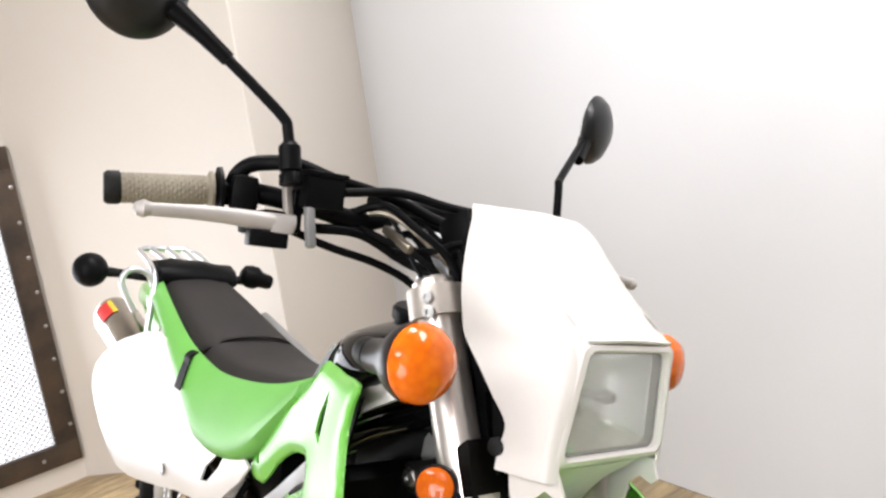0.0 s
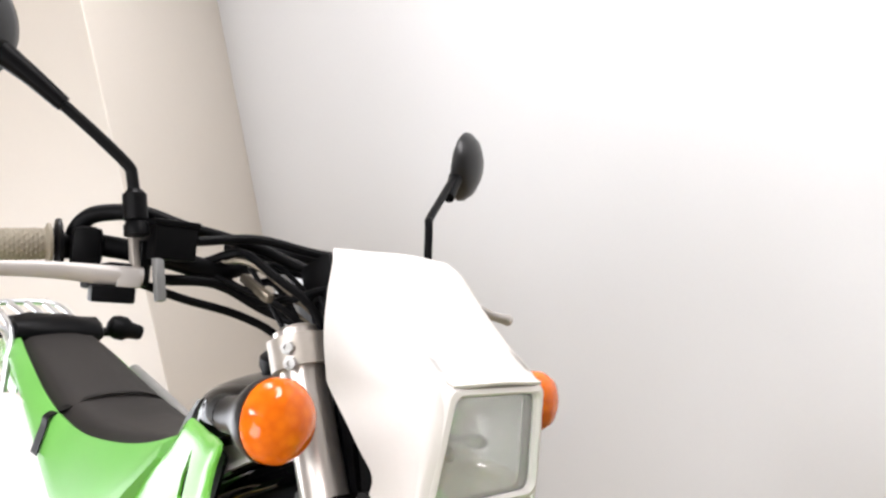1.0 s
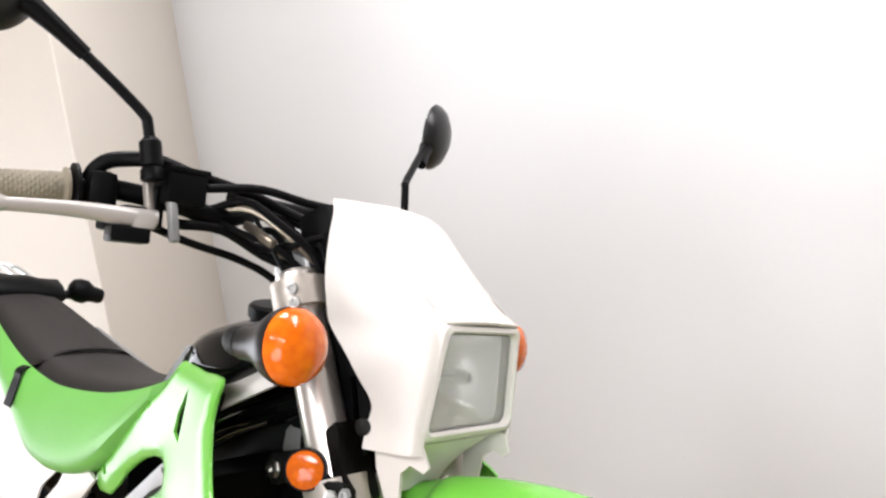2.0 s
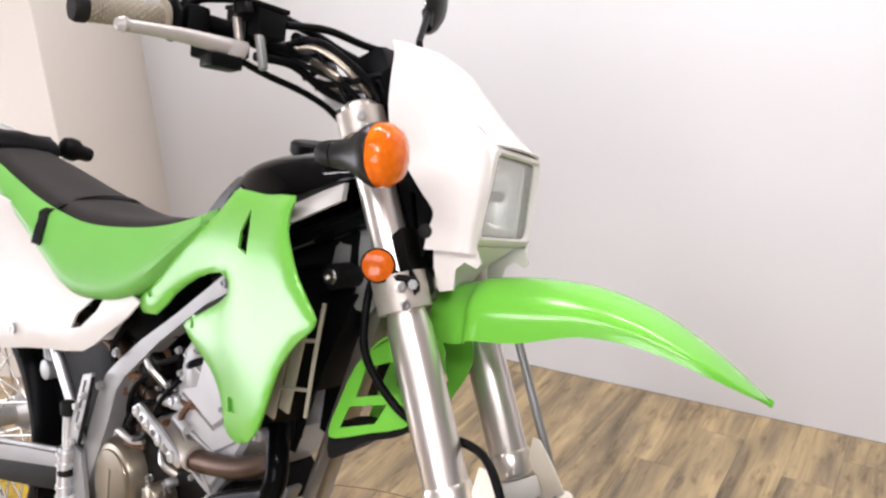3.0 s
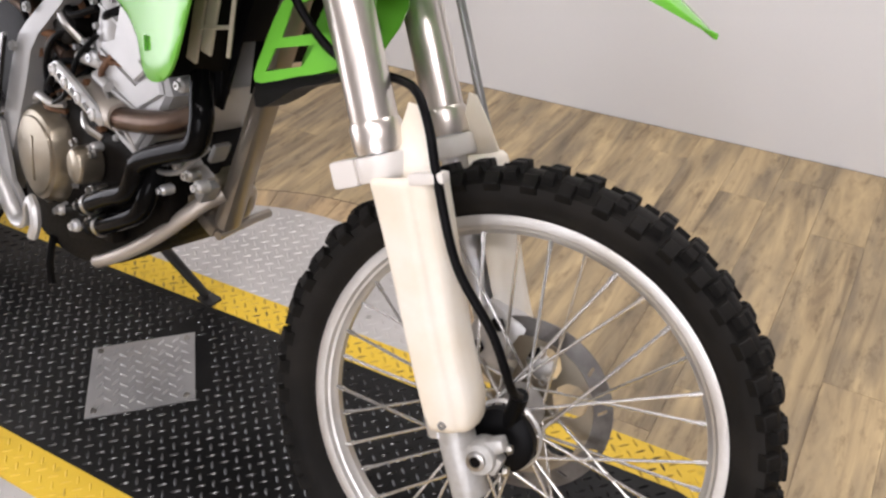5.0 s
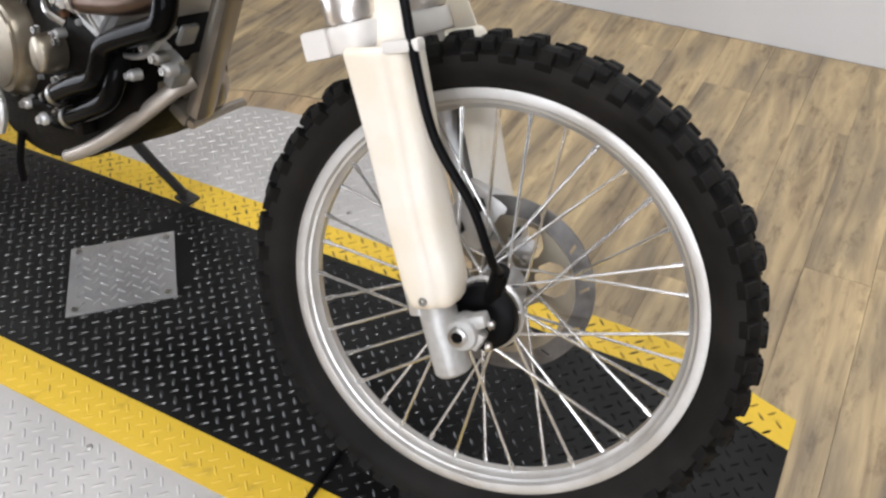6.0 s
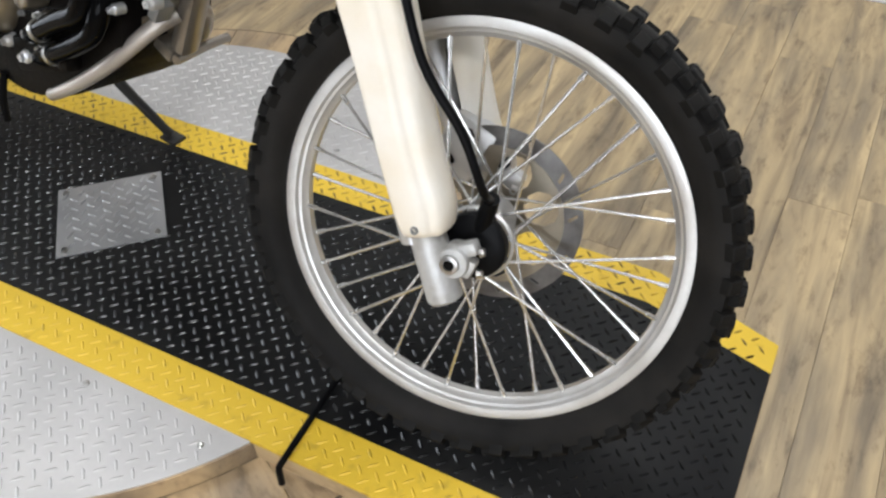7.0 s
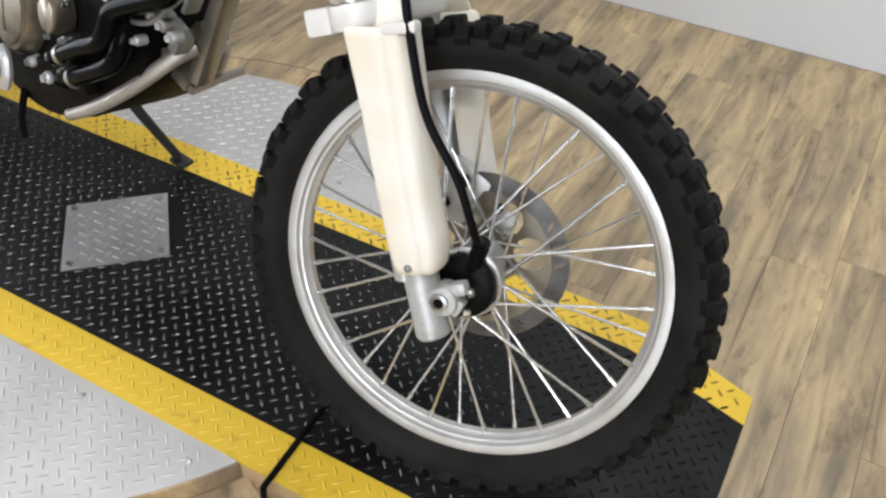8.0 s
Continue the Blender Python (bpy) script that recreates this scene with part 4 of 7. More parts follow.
tube(bm, [(0.004, -0.12, 0.348), (0.004, 0.12, 0.348)], 0.0085, 14, 0)
front("axle", bm, STEEL)
# speed drive beside the hub, with its cable
bm = bmesh.new()
turned(bm, [(0.020, 0), (0.041, 0.002), (0.044, 0.008), (0.043, 0.020), (0.036, 0.024), (0.015, 0.025)], (0.012, -0.052, 0.354), (0, -1, 0), 32)
tube(bm, [(0.018, -0.066, 0.380), (0.026, -0.075, 0.41), (0.030, -0.083, 0.428)], 0.0115, 12, 3)
drive = front("speed_drive", bm, BLACKP, "black plastic speedometer drive")
bm = bmesh.new()
turned(bm, [(0.046, -0.001), (0.049, 0.001), (0.049, 0.005), (0.046, 0.007)], (0.012, -0.050, 0.354), (0, -1, 0), 36, False)
front("drive_ring", bm, CAST, "", drive)
bm = bmesh.new()
tube(bm, [(0.030, -0.083, 0.425), (0.030, -0.128, 0.455), (0.002, -0.142, 0.52), (-0.05, -0.146, 0.59), (-0.087, -0.142, 0.68), (-0.108, -0.135, 0.735), (-0.135, -0.118, 0.768), (-0.175, -0.09, 0.775), (-0.225, -0.075, 0.775), (-0.275, -0.085, 0.80), (-0.318, -0.10, 0.86), (-0.325, -0.10, 0.92), (-0.33, -0.075, 0.98)], 0.0056, 10, 6)
front("speed_cable", bm, BLACKP, "black speedometer cable")
bm = bmesh.new()
box(bm, (-0.100, -0.136, 0.678), (0.044, 0.022, 0.014), Matrix.Rotation(radians(-14), 3, "Y"), 0.004)
front("cable_clip", bm, WHITE, "white plastic cable clip")

# triple clamps
for nm, h, wx, th, mat, lab in (("lower_clamp", 0.948, 0.062, 0.042, CLAMPM, "cast aluminium lower triple clamp"), ("upper_clamp", 1.156, 0.056, 0.030, CLAMPM, "silver upper triple clamp")):
    bm = bmesh.new()
    turn = Matrix.Rotation(radians(-20.5), 3, "Y")
    for s in (-0.104, 0.104):
        tube(bm, [leg(h - th / 2, s), leg(h + th / 2, s)], wx * 0.56, 26, 0)
    box(bm, leg(h, 0, -0.016), (wx * 0.9, 0.205, th * 0.9), turn, 0.008)
    clamp = front(nm, bm, mat, lab)
    for s in (-0.104, 0.104):
        for k in (0.25, -0.25):
            bm = bmesh.new()
            bolt(bm, leg(h + k * th, s * 1.30, 0.018), (0.6, math.copysign(0.8, s), 0), 0.006, 0.007)
            front("clamp_bolt", bm, STEEL, "", clamp)
bm = bmesh.new()
tube(bm, [leg(0.92, 0, -0.04), leg(1.17, 0, -0.04)], 0.028, 20, 0)
front("steering_stem", bm, BLACKP)

# front mudguard
rows = []
for x, crest, w, edge in ((-0.262, 0.956, 0.046, 0.884), (-0.215, 0.968, 0.050, 0.888), (-0.196, 0.974, 0.066, 0.896), (-0.13, 0.981, 0.070, 0.902), (-0.05, 0.978, 0.070, 0.921), (0.025, 0.956, 0.066, 0.916), (0.09, 0.920, 0.054, 0.896), (0.135, 0.888, 0.032, 0.878), (0.160, 0.868, 0.006, 0.868)):
    mid = edge + (crest - edge) * 0.62
    rows.append([(x, -w, edge), (x + 0.002, -w * 0.99, edge + (crest - edge) * 0.35), (x, -w * 0.86, mid), (x, -w * 0.45, crest - (crest - edge) * 0.10), (x, 0, crest), (x, w * 0.45, crest - (crest - edge) * 0.10), (x, w * 0.86, mid), (x + 0.002, w * 0.99, edge + (crest - edge) * 0.35), (x, w, edge)])
bm = bmesh.new()
loft_sheet(bm, rows, 0.0035, 4, 3)
fender = front("front_mudguard", bm, GREEN, "glossy green plastic front mudguard", None, 50)
for sg in (-1, 1):
    bm = bmesh.new()
    sheet_panel(bm, [(-0.245, sg * 0.048, 0.895), (-0.300, sg * 0.050, 0.885), (-0.330, sg * 0.052, 0.868), (-0.360, sg * 0.054, 0.838), (-0.378, sg * 0.056, 0.790), (-0.393, sg * 0.056, 0.744), (-0.380, sg * 0.056, 0.736), (-0.330, sg * 0.054, 0.752), (-0.280, sg * 0.050, 0.768), (-0.258, sg * 0.050, 0.80), (-0.232, sg * 0.048, 0.85)], 0.003, 0.004, 0.012, sg, 0.018,
                ([(-0.342, 0.838), (-0.288, 0.858), (-0.268, 0.818), (-0.353, 0.797)], [(-0.361, 0.783), (-0.306, 0.795), (-0.322, 0.766), (-0.374, 0.752)]), 2)
    front("rear_splash_guard", bm, GREEN, "green ribbed splash guard behind the fork", fender)
rows = []
for x, h in ((-0.262, 0.905), (-0.290, 0.893), (-0.322, 0.878), (-0.340, 0.860)):
    rows.append([(x, -0.05, h), (x, 0, h + 0.004), (x, 0.05, h)])
bm = bmesh.new()
loft_sheet(bm, rows, 0.003, 3, 3)
front("splash_guard_back", bm, GREEN, "", fender, 60)
bm = bmesh.new()
sheet_panel(bm, [(-0.40, -0.03, 0.748), (-0.33, -0.03, 0.753), (-0.285, -0.03, 0.762), (-0.300, -0.03, 0.748), (-0.345, -0.03, 0.733), (-0.375, -0.03, 0.712), (-0.405, -0.03, 0.700)], 0.06, 0.004, 0.02, -1, 0.03)
front("mud_flap", bm, RUBBER, "black rubber mud flap", fender)

# headlight cowl: flat flanks that meet a sloping front along a soft ridge
UPPER = ((1.263, -0.324, 0.096, -0.310, 0.066), (1.249, -0.315, 0.104, -0.288, 0.071), (1.22, -0.314, 0.108, -0.262, 0.074), (1.18, -0.313, 0.109, -0.226, 0.079), (1.145, -0.306, 0.109, -0.188, 0.084))
LOWER = ((1.128, -0.300, 0.109, -0.180, 0.0855), (1.10, -0.276, 0.109, -0.180, 0.089), (1.075, -0.256, 0.108, -0.182, 0.092), (1.052, -0.238, 0.107, -0.185, 0.094), (1.030, -0.243, 0.106, -0.187, 0.095), (1.006, -0.247, 0.105, -0.188, 0.095))


def cowl_row(h, xe, we, xf, wf):
    half = [(xe, -we), (xe * 0.6 + xf * 0.4, -(we * 0.6 + wf * 0.4) - 0.003), (xe * 0.22 + xf * 0.78, -(we * 0.22 + wf * 0.78) - 0.004), (xf + 0.001, -wf + 0.006)]
    pts = [(x, y, h) for x, y in half] + [(xf + 0.006, 0, h + 0.002)] + [(x, -y, h) for x, y in half[::-1]]
    return catmull(pts, 4)


upper, lower = [cowl_row(*r) for r in UPPER], [cowl_row(*r) for r in LOWER]
bm = bmesh.new()
for cut in (slice(0, 13), slice(20, 33)):
    loft_sheet(bm, [r[cut] for r in upper + lower], -0.003, 4, 1)
loft_sheet(bm, [r[12:21] for r in upper + [cowl_row(1.1385, -0.302, 0.109, -0.1765, 0.0835)]], -0.003, 4, 1)
bmesh.ops.remove_doubles(bm, verts=bm.verts[:], dist=0.0012)
cowl = front("headlight_cowl", bm, WHITE, "white plastic headlight cowl", None, 50)
for sgn in (-1, 1):
    bm = bmesh.new()
    sheet_panel(bm, [(-0.240, sgn * 0.096, 1.012), (-0.186, sgn * 0.090, 1.014), (-0.178, sgn * 0.087, 0.994), (-0.184, sgn * 0.086, 0.988), (-0.200, sgn * 0.087, 0.994), (-0.212, sgn * 0.086, 0.984), (-0.214, sgn * 0.082, 0.958), (-0.234, sgn * 0.080, 0.954), (-0.240, sgn * 0.090, 0.985)], 0.004, 0.002, 0.02, sgn, 0.02, (), 1)
    front("cowl_tab", bm, WHITE, "", cowl)
bm = bmesh.new()
TOPL, BOTL = (-0.177, 0.075, 1.131), (-0.187, 0.086, 1.026)


def quad(inset, dx):
    """The rounded outline of the lamp's face."""
    pts, k = [], 6
    r = 0.012
    corners = [(TOPL[1] - inset, TOPL[2] - inset * 0.8), (-TOPL[1] + inset, TOPL[2] - inset * 0.8), (-BOTL[1] + inset, BOTL[2] + inset * 0.8), (BOTL[1] - inset, BOTL[2] + inset * 0.8)]
    for i, (s, h) in enumerate(corners):
        a0 = math.pi / 2 * i
        sx, sz = (-1 if s > 0 else 1), (-1 if h > 1.08 else 1)
        cs, ch = s + sx * r, h + sz * r
        for j in range(k + 1):
            a = a0 + math.pi / 2 * j / k
            ss, hh = cs + r * math.cos(a), ch + r * math.sin(a)
            x = TOPL[0] + (BOTL[0] - TOPL[0]) * (TOPL[2] - hh) / (TOPL[2] - BOTL[2])
            pts.append((x + dx - 0.06 * ss * ss, ss, hh))
    return pts


rings(bm, [quad(-0.016, -0.030), quad(-0.013, -0.004), quad(-0.008, 0.004), quad(-0.002, 0.006), quad(0.001, 0.003), quad(0.002, -0.03)], False)
front("lamp_bezel", bm, WHITE, "white lamp surround", cowl)
bm = bmesh.new()
rings(bm, [quad(0.0015, -0.0045), quad(0.0015, -0.0015), quad(0.006, 0.0005)])
lamp = front("headlamp", bm, LENSM, "clear rectangular headlamp lens")
lamp.visible_shadow = False
bm = bmesh.new()
rings(bm, [quad(0.001, -0.012), quad(0.003, -0.026), quad(0.009, -0.048), quad(0.018, -0.066), quad(0.028, -0.078), quad(0.038, -0.085), quad(0.046, -0.088)], False)
rings(bm, [quad(0.0455, -0.0878), quad(0.0455, -0.0895)])
front("reflector", bm, REFLECT, "", lamp, 60)
bm = bmesh.new()
rings(bm, [quad(-0.0005, -0.013), quad(-0.0005, -0.003), quad(0.0035, -0.003), quad(0.0035, -0.013)], False)
front("lens_seal", bm, BLACKP, "", lamp)
bm = bmesh.new()
turned(bm, [(0.004, 0), (0.0045, 0.030), (0.0075, 0.033), (0.0075, 0.046), (0.005, 0.052), (0.001, 0.053)], (-0.244, 0.004, 1.081), (1, 0, 0), 18)
tube(bm, [(-0.200, -0.002, 1.081), (-0.206, -0.044, 1.083)], 0.0014, 8, 0)
front("bulb_cap", bm, RUBBER, "", lamp)
bm = bmesh.new()
rows = []
for h, x, w in ((1.014, -0.196, 0.080), (1.004, -0.206, 0.074), (0.990, -0.222, 0.062), (0.972, -0.236, 0.052), (0.954, -0.246, 0.046)):
    rows.append([(x - 0.018, -w, h), (x, -w * 0.85, h), (x + 0.003, -w * 0.4, h), (x + 0.004, 0, h), (x + 0.003, w * 0.4, h), (x, w * 0.85, h), (x - 0.018, w, h)])
loft_sheet(bm, rows, 0.003, 3, 3)
front("cowl_chin", bm, WHITE, "", cowl, 50)
# dark instrument bracket and plates behind the cowl
for sgn in (-1, 1):
    bm = bmesh.new()
    sheet_panel(bm, [(-0.322, sgn * 0.092, 1.235), (-0.296, sgn * 0.094, 1.13), (-0.232, sgn * 0.096, 1.052), (-0.245, sgn * 0.092, 1.03), (-0.262, sgn * 0.088, 0.99), (-0.288, sgn * 0.088, 0.98), (-0.300, sgn * 0.088, 1.08), (-0.345, sgn * 0.086, 1.19)], 0.006, 0.002, 0.02, sgn, 0.03, ([(-0.282, 1.075), (-0.272, 1.075), (-0.264, 1.03), (-0.272, 1.03)],), 2)
    brk = front("cowl_bracket", bm, BLACKP, "black cowl mounting bracket")
    bm = bmesh.new()
    turned(bm, [(0.004, 0), (0.009, 0.001), (0.009, 0.008), (0.005, 0.010)], (-0.246, sgn * 0.104, 1.028), (0, sgn, 0), 14)
    front("bracket_bolt", bm, RUBBER, "", brk)
bm = bmesh.new()
box(bm, (-0.352, 0, 1.215), (0.05, 0.16, 0.09), Matrix.Rotation(radians(-25), 3, "Y"), 0.012)
front("instrument_box", bm, BLACKP, "black instrument housing")
bm = bmesh.new()
sheet_panel(bm, [(-0.365, -0.062, 1.19), (-0.312, -0.062, 1.215), (-0.285, -0.062, 1.12), (-0.262, -0.062, 1.05), (-0.250, -0.062, 0.985), (-0.272, -0.062, 0.968), (-0.300, -0.062, 1.01), (-0.335, -0.062, 1.10)], 0.124, 0.003, 0.02, -1, 0.05, (), 1)
front("lamp_back_cover", bm, BLACKP, "black cover behind the headlamp")
bm = bmesh.new()
sheet_panel(bm, [(-0.30, -0.072, 0.985), (-0.272, -0.074, 1.03), (-0.258, -0.076, 0.99), (-0.242, -0.076, 0.955), (-0.262, -0.074, 0.945)], 0.05, 0.002, 0.02, 1, 0.03)
front("horn_bracket", bm, DARKMETAL)

# front indicators and fork reflectors
for sgn in (-1, 1):
    c = V((-0.262, sgn * 0.222, 1.108))
    if sgn > 0:
        c = V((-0.262, sgn * 0.192, 1.108))
    bm = bmesh.new()
    turned(bm, [(0.010, -0.052), (0.016, -0.050), (0.018, -0.030), (0.033, -0.006), (0.0365, 0.003), (0.0365, 0.008), (0.034, 0.008)], c, (1, 0, 0.03), 30)
    shell = front("indicator", bm, SATIN, "black front indicator with round amber lens")
    bm = bmesh.new()
    turned(bm, [(0.0345, 0.006), (0.0365, 0.010), (0.0355, 0.020), (0.029, 0.030), (0.016, 0.036), (0.003, 0.038)], c, (1, 0, 0.03), 32)
    amber = front("lens", bm, AMBER, "amber lens", shell)
    amber.visible_shadow = False
    bm = bmesh.new()
    turned(bm, [(0.0335, 0.004), (0.0335, 0.007), (0.012, 0.010), (0.009, 0.022), (0.002, 0.026)], c, (1, 0, 0.03), 24)
    front("reflector", bm, AMBERIN, "", shell)
    bm = bmesh.new()
    tube(bm, [c + V((-0.048, 0, -0.001)), c + V((-0.070, -sgn * 0.010, 0)), c + V((-0.078, -sgn * 0.05, 0)), c + V((-0.072, -sgn * 0.118, 0.005))], [0.016, 0.014, 0.011, 0.011], 14, 4)
    front("stalk", bm, RUBBER, "", shell)
    c = V((-0.291, sgn * 0.139, 0.981))
    face = V((0.42, sgn * 0.90, 0.05)).normalized()
    bm = bmesh.new()
    turned(bm, [(0.012, -0.024), (0.018, -0.016), (0.0218, -0.002), (0.0218, 0.004), (0.0195, 0.004)], c, face, 26)
    tube(bm, [c - face * 0.014, c + V((0.02, -sgn * 0.01, -0.012)), c + V((0.042, -sgn * 0.012, -0.016))], [0.011, 0.008, 0.007], 12, 3)
    shell = front("fork_reflector", bm, BLACKP, "round amber side reflector on the fork")
    bm = bmesh.new()
    turned(bm, [(0.0193, 0.002), (0.0193, 0.006), (0.016, 0.008), (0.002, 0.0085)], c, face, 28)
    front("lens", bm, AMBERIN, "", shell)
    bm = bmesh.new()
    bolt(bm, c + V((0.046, -sgn * 0.008, -0.018)), (0.3, sgn, 0), 0.0052, 0.006)
    front("reflector_bolt", bm, CASTGREY, "", shell)

# handlebar, grips, levers, mirrors
half = [(-0.470, 0, 1.258), (-0.468, -0.05, 1.256), (-0.452, -0.10, 1.245), (-0.444, -0.15, 1.236), (-0.462, -0.20, 1.245), (-0.496, -0.25, 1.252), (-0.5235, -0.284, 1.2497), (-0.543, -0.3325, 1.2441), (-0.561, -0.378, 1.2388)]
bm = bmesh.new()
tube(bm, mirrored(half)[::-1] + half[1:], 0.011, 14, 5)
bar = front("handlebar", bm, BLACKP, "black tubular handlebar")
bm = bmesh.new()
tube(bm, [(-0.452, -0.125, 1.262), (-0.452, 0.125, 1.262)], 0.008, 12, 0)
front("crossbar", bm, BLACKP, "", bar)
for s in (-0.03, 0.03):
    bm = bmesh.new()
    box(bm, (-0.447, s, 1.215), (0.034, 0.024, 0.075), Matrix.Rotation(radians(-20), 3, "Y"), 0.005)
    front("bar_riser", bm, ALU, "silver handlebar clamp")
for sgn in (-1, 1):
    def sd(p):
        return V((p[0], p[1] * -sgn, p[2]))
    bm = bmesh.new()
    a, b = sd((-0.523, -0.283, 1.2497)), sd((-0.562, -0.381, 1.2385))
    if sgn > 0:
        a, b = sd((-0.523, -0.283, 1.2497)), sd((-0.562, -0.381, 1.2385))
    d = (b - a).normalized()
    ln = (b - a).length
    turned(bm, [(0.012, 0), (0.0205, 0.001), (0.0205, 0.004), (0.0150, 0.007), (0.0150, ln - 0.013)], a, d, 28)
    facing = along((0, 0, 0), d)
    for i in range(20):
        for j in range(14):
            ang, t = 2 * math.pi * (j + 0.5 * (i % 2)) / 14, 0.011 + (ln - 0.028) * i / 19
            up, sd2 = V((math.cos(ang), math.sin(ang), 0)), V((-math.sin(ang), math.cos(ang), 0))
            o = up * 0.0149 + V((0, 0, t))
            base = [bm.verts.new(a + facing @ (o + q)) for q in (V((0, 0, -0.0026)), sd2 * 0.0032, V((0, 0, 0.0026)), sd2 * -0.0032)]
            tip = bm.verts.new(a + facing @ (o + up * 0.0013))
            for q in range(4):
                bm.faces.new((base[q], base[(q + 1) % 4], tip))
    front("grip", bm, GRIP, "tan rubber grip with diamond studs", bar)
    bm = bmesh.new()
    turned(bm, [(0.0155, ln - 0.014), (0.0172, ln - 0.012), (0.0172, ln - 0.002), (0.015, ln + 0.002), (0.004, ln + 0.002)], a, d, 24)
    front("grip_end", bm, RUBBER, "dark rubber grip end", bar)
    # switch and throttle housing
    bm = bmesh.new()
    box(bm, sd((-0.497, -0.262, 1.248)), (0.030, 0.030, 0.042), Matrix.Rotation(radians(sgn * 28), 3, "Z"), 0.010)
    turned(bm, [(0.018, 0), (0.026, 0.001), (0.026, 0.005), (0.018, 0.007)], sd((-0.517, -0.276, 1.2495)), d, 22)
    box(bm, sd((-0.486, -0.252, 1.219)), (0.030, 0.024, 0.022), None, 0.004)
    front("switch_housing", bm, BLACKP, "black switch housing", bar)
    bm = bmesh.new()
    box(bm, sd((-0.472, -0.243, 1.222)), (0.045, 0.030, 0.026), Matrix.Rotation(radians(sgn * 25), 3, "Z"), 0.007)
    box(bm, sd((-0.455, -0.228, 1.236)), (0.020, 0.012, 0.045), None, 0.003)
    box(bm, sd((-0.462, -0.252, 1.204)), (0.034, 0.040, 0.016), Matrix.Rotation(radians(sgn * 25), 3, "Z"), 0.003)
    front("lever_perch", bm, BLACKP, "", bar)
    bm = bmesh.new()
    tube(bm, [sd((-0.446, -0.232, 1.222)), sd((-0.456, -0.262, 1.222)), sd((-0.470, -0.298, 1.223)), sd((-0.482, -0.332, 1.222)), sd((-0.494, -0.364, 1.220)), sd((-0.497, -0.370, 1.220))] if sgn < 0 else [sd((-0.452, -0.226, 1.222)), sd((-0.450, -0.27, 1.222)), sd((-0.448, -0.32, 1.220)), sd((-0.446, -0.38, 1.208)), sd((-0.44, -0.415, 1.203))],
         [0.0115, 0.0108, 0.0092, 0.0080, 0.0074, 0.0088], 12, 4, 0.8)
    tip = sd((-0.497, -0.371, 1.220)) if sgn < 0 else sd((-0.44, -0.415, 1.203))
    turned(bm, [(0.002, -0.0095), (0.0065, -0.007), (0.0092, 0.0), (0.0065, 0.007), (0.002, 0.0095)], tip, d, 14)
    box(bm, sd((-0.450, -0.244, 1.221)), (0.021, 0.024, 0.021), Matrix.Rotation(radians(sgn * 20), 3, "Z"), 0.006)
    front("lever", bm, LEVER, "pale grey brake lever" if sgn < 0 else "pale grey clutch lever", bar)
    # mirror
    bm = bmesh.new()
    turned(bm, [(0.012, 0), (0.012, 0.01), (0.009, 0.014), (0.0115, 0.015), (0.0115, 0.04), (0.007, 0.045)], sd((-0.441, -0.244 if sgn < 0 else -0.213, 1.262 if sgn < 0 else 1.215)), (sd((-0.452, -0.247, 1.322)) - sd((-0.441, -0.244, 1.262))), 14)
    mir = front("mirror", bm, BLACKP, "round black rear-view mirror on a bent stalk")
    bm = bmesh.new()
    cen = sd((-0.525, -0.388, 1.441)) if sgn < 0 else V((-0.518, 0.393, 1.444))
    tube(bm, [sd((-0.445, -0.245, 1.285)), sd((-0.453, -0.247, 1.318)), sd((-0.457, -0.252, 1.331)), sd((-0.475, -0.285, 1.362)), sd((-0.498, -0.327, 1.398)), sd((-0.512, -0.352, 1.418))] if sgn < 0 else [(-0.444, 0.214, 1.225), (-0.449, 0.215, 1.322), (-0.455, 0.222, 1.336), (-0.476, 0.272, 1.372), (-0.499, 0.324, 1.406), (-0.512, 0.356, 1.424)], 0.0058, 12, 4)
    tube(bm, [sd((-0.486, -0.305, 1.380)), sd((-0.500, -0.331, 1.402)), sd((-0.514, -0.356, 1.421))], [0.008, 0.0095, 0.012], 12, 0)
    front("stalk", bm, BLACKP, "", mir)
    bm = bmesh.new()
    back = V((-0.955, 0, 0.06)).normalized() if sgn < 0 else V((-0.93, -0.34, 0.10)).normalized()
    turned(bm, [(0.003, -0.021), (0.024, -0.019), (0.044, -0.010), (0.0545, 0.002), (0.056, 0.009), (0.0535, 0.012)], cen, back, 40)
    front("housing", bm, SATIN, "", mir)
    bm = bmesh.new()
    turned(bm, [(0.0525, 0.0105), (0.0525, 0.0125), (0.002, 0.013)], cen, back, 40)
    front("glass", bm, MIRROR, "", mir)
# brake reservoir
bm = bmesh.new()
box(bm, (-0.452, -0.206, 1.258), (0.062, 0.044, 0.034), Matrix.Rotation(radians(-12), 3, "Z"), 0.003)
box(bm, (-0.452, -0.206, 1.277), (0.066, 0.048, 0.006), Matrix.Rotation(radians(-12), 3, "Z"), 0.002)
front("brake_reservoir", bm, BLACKP, "square black brake fluid reservoir")
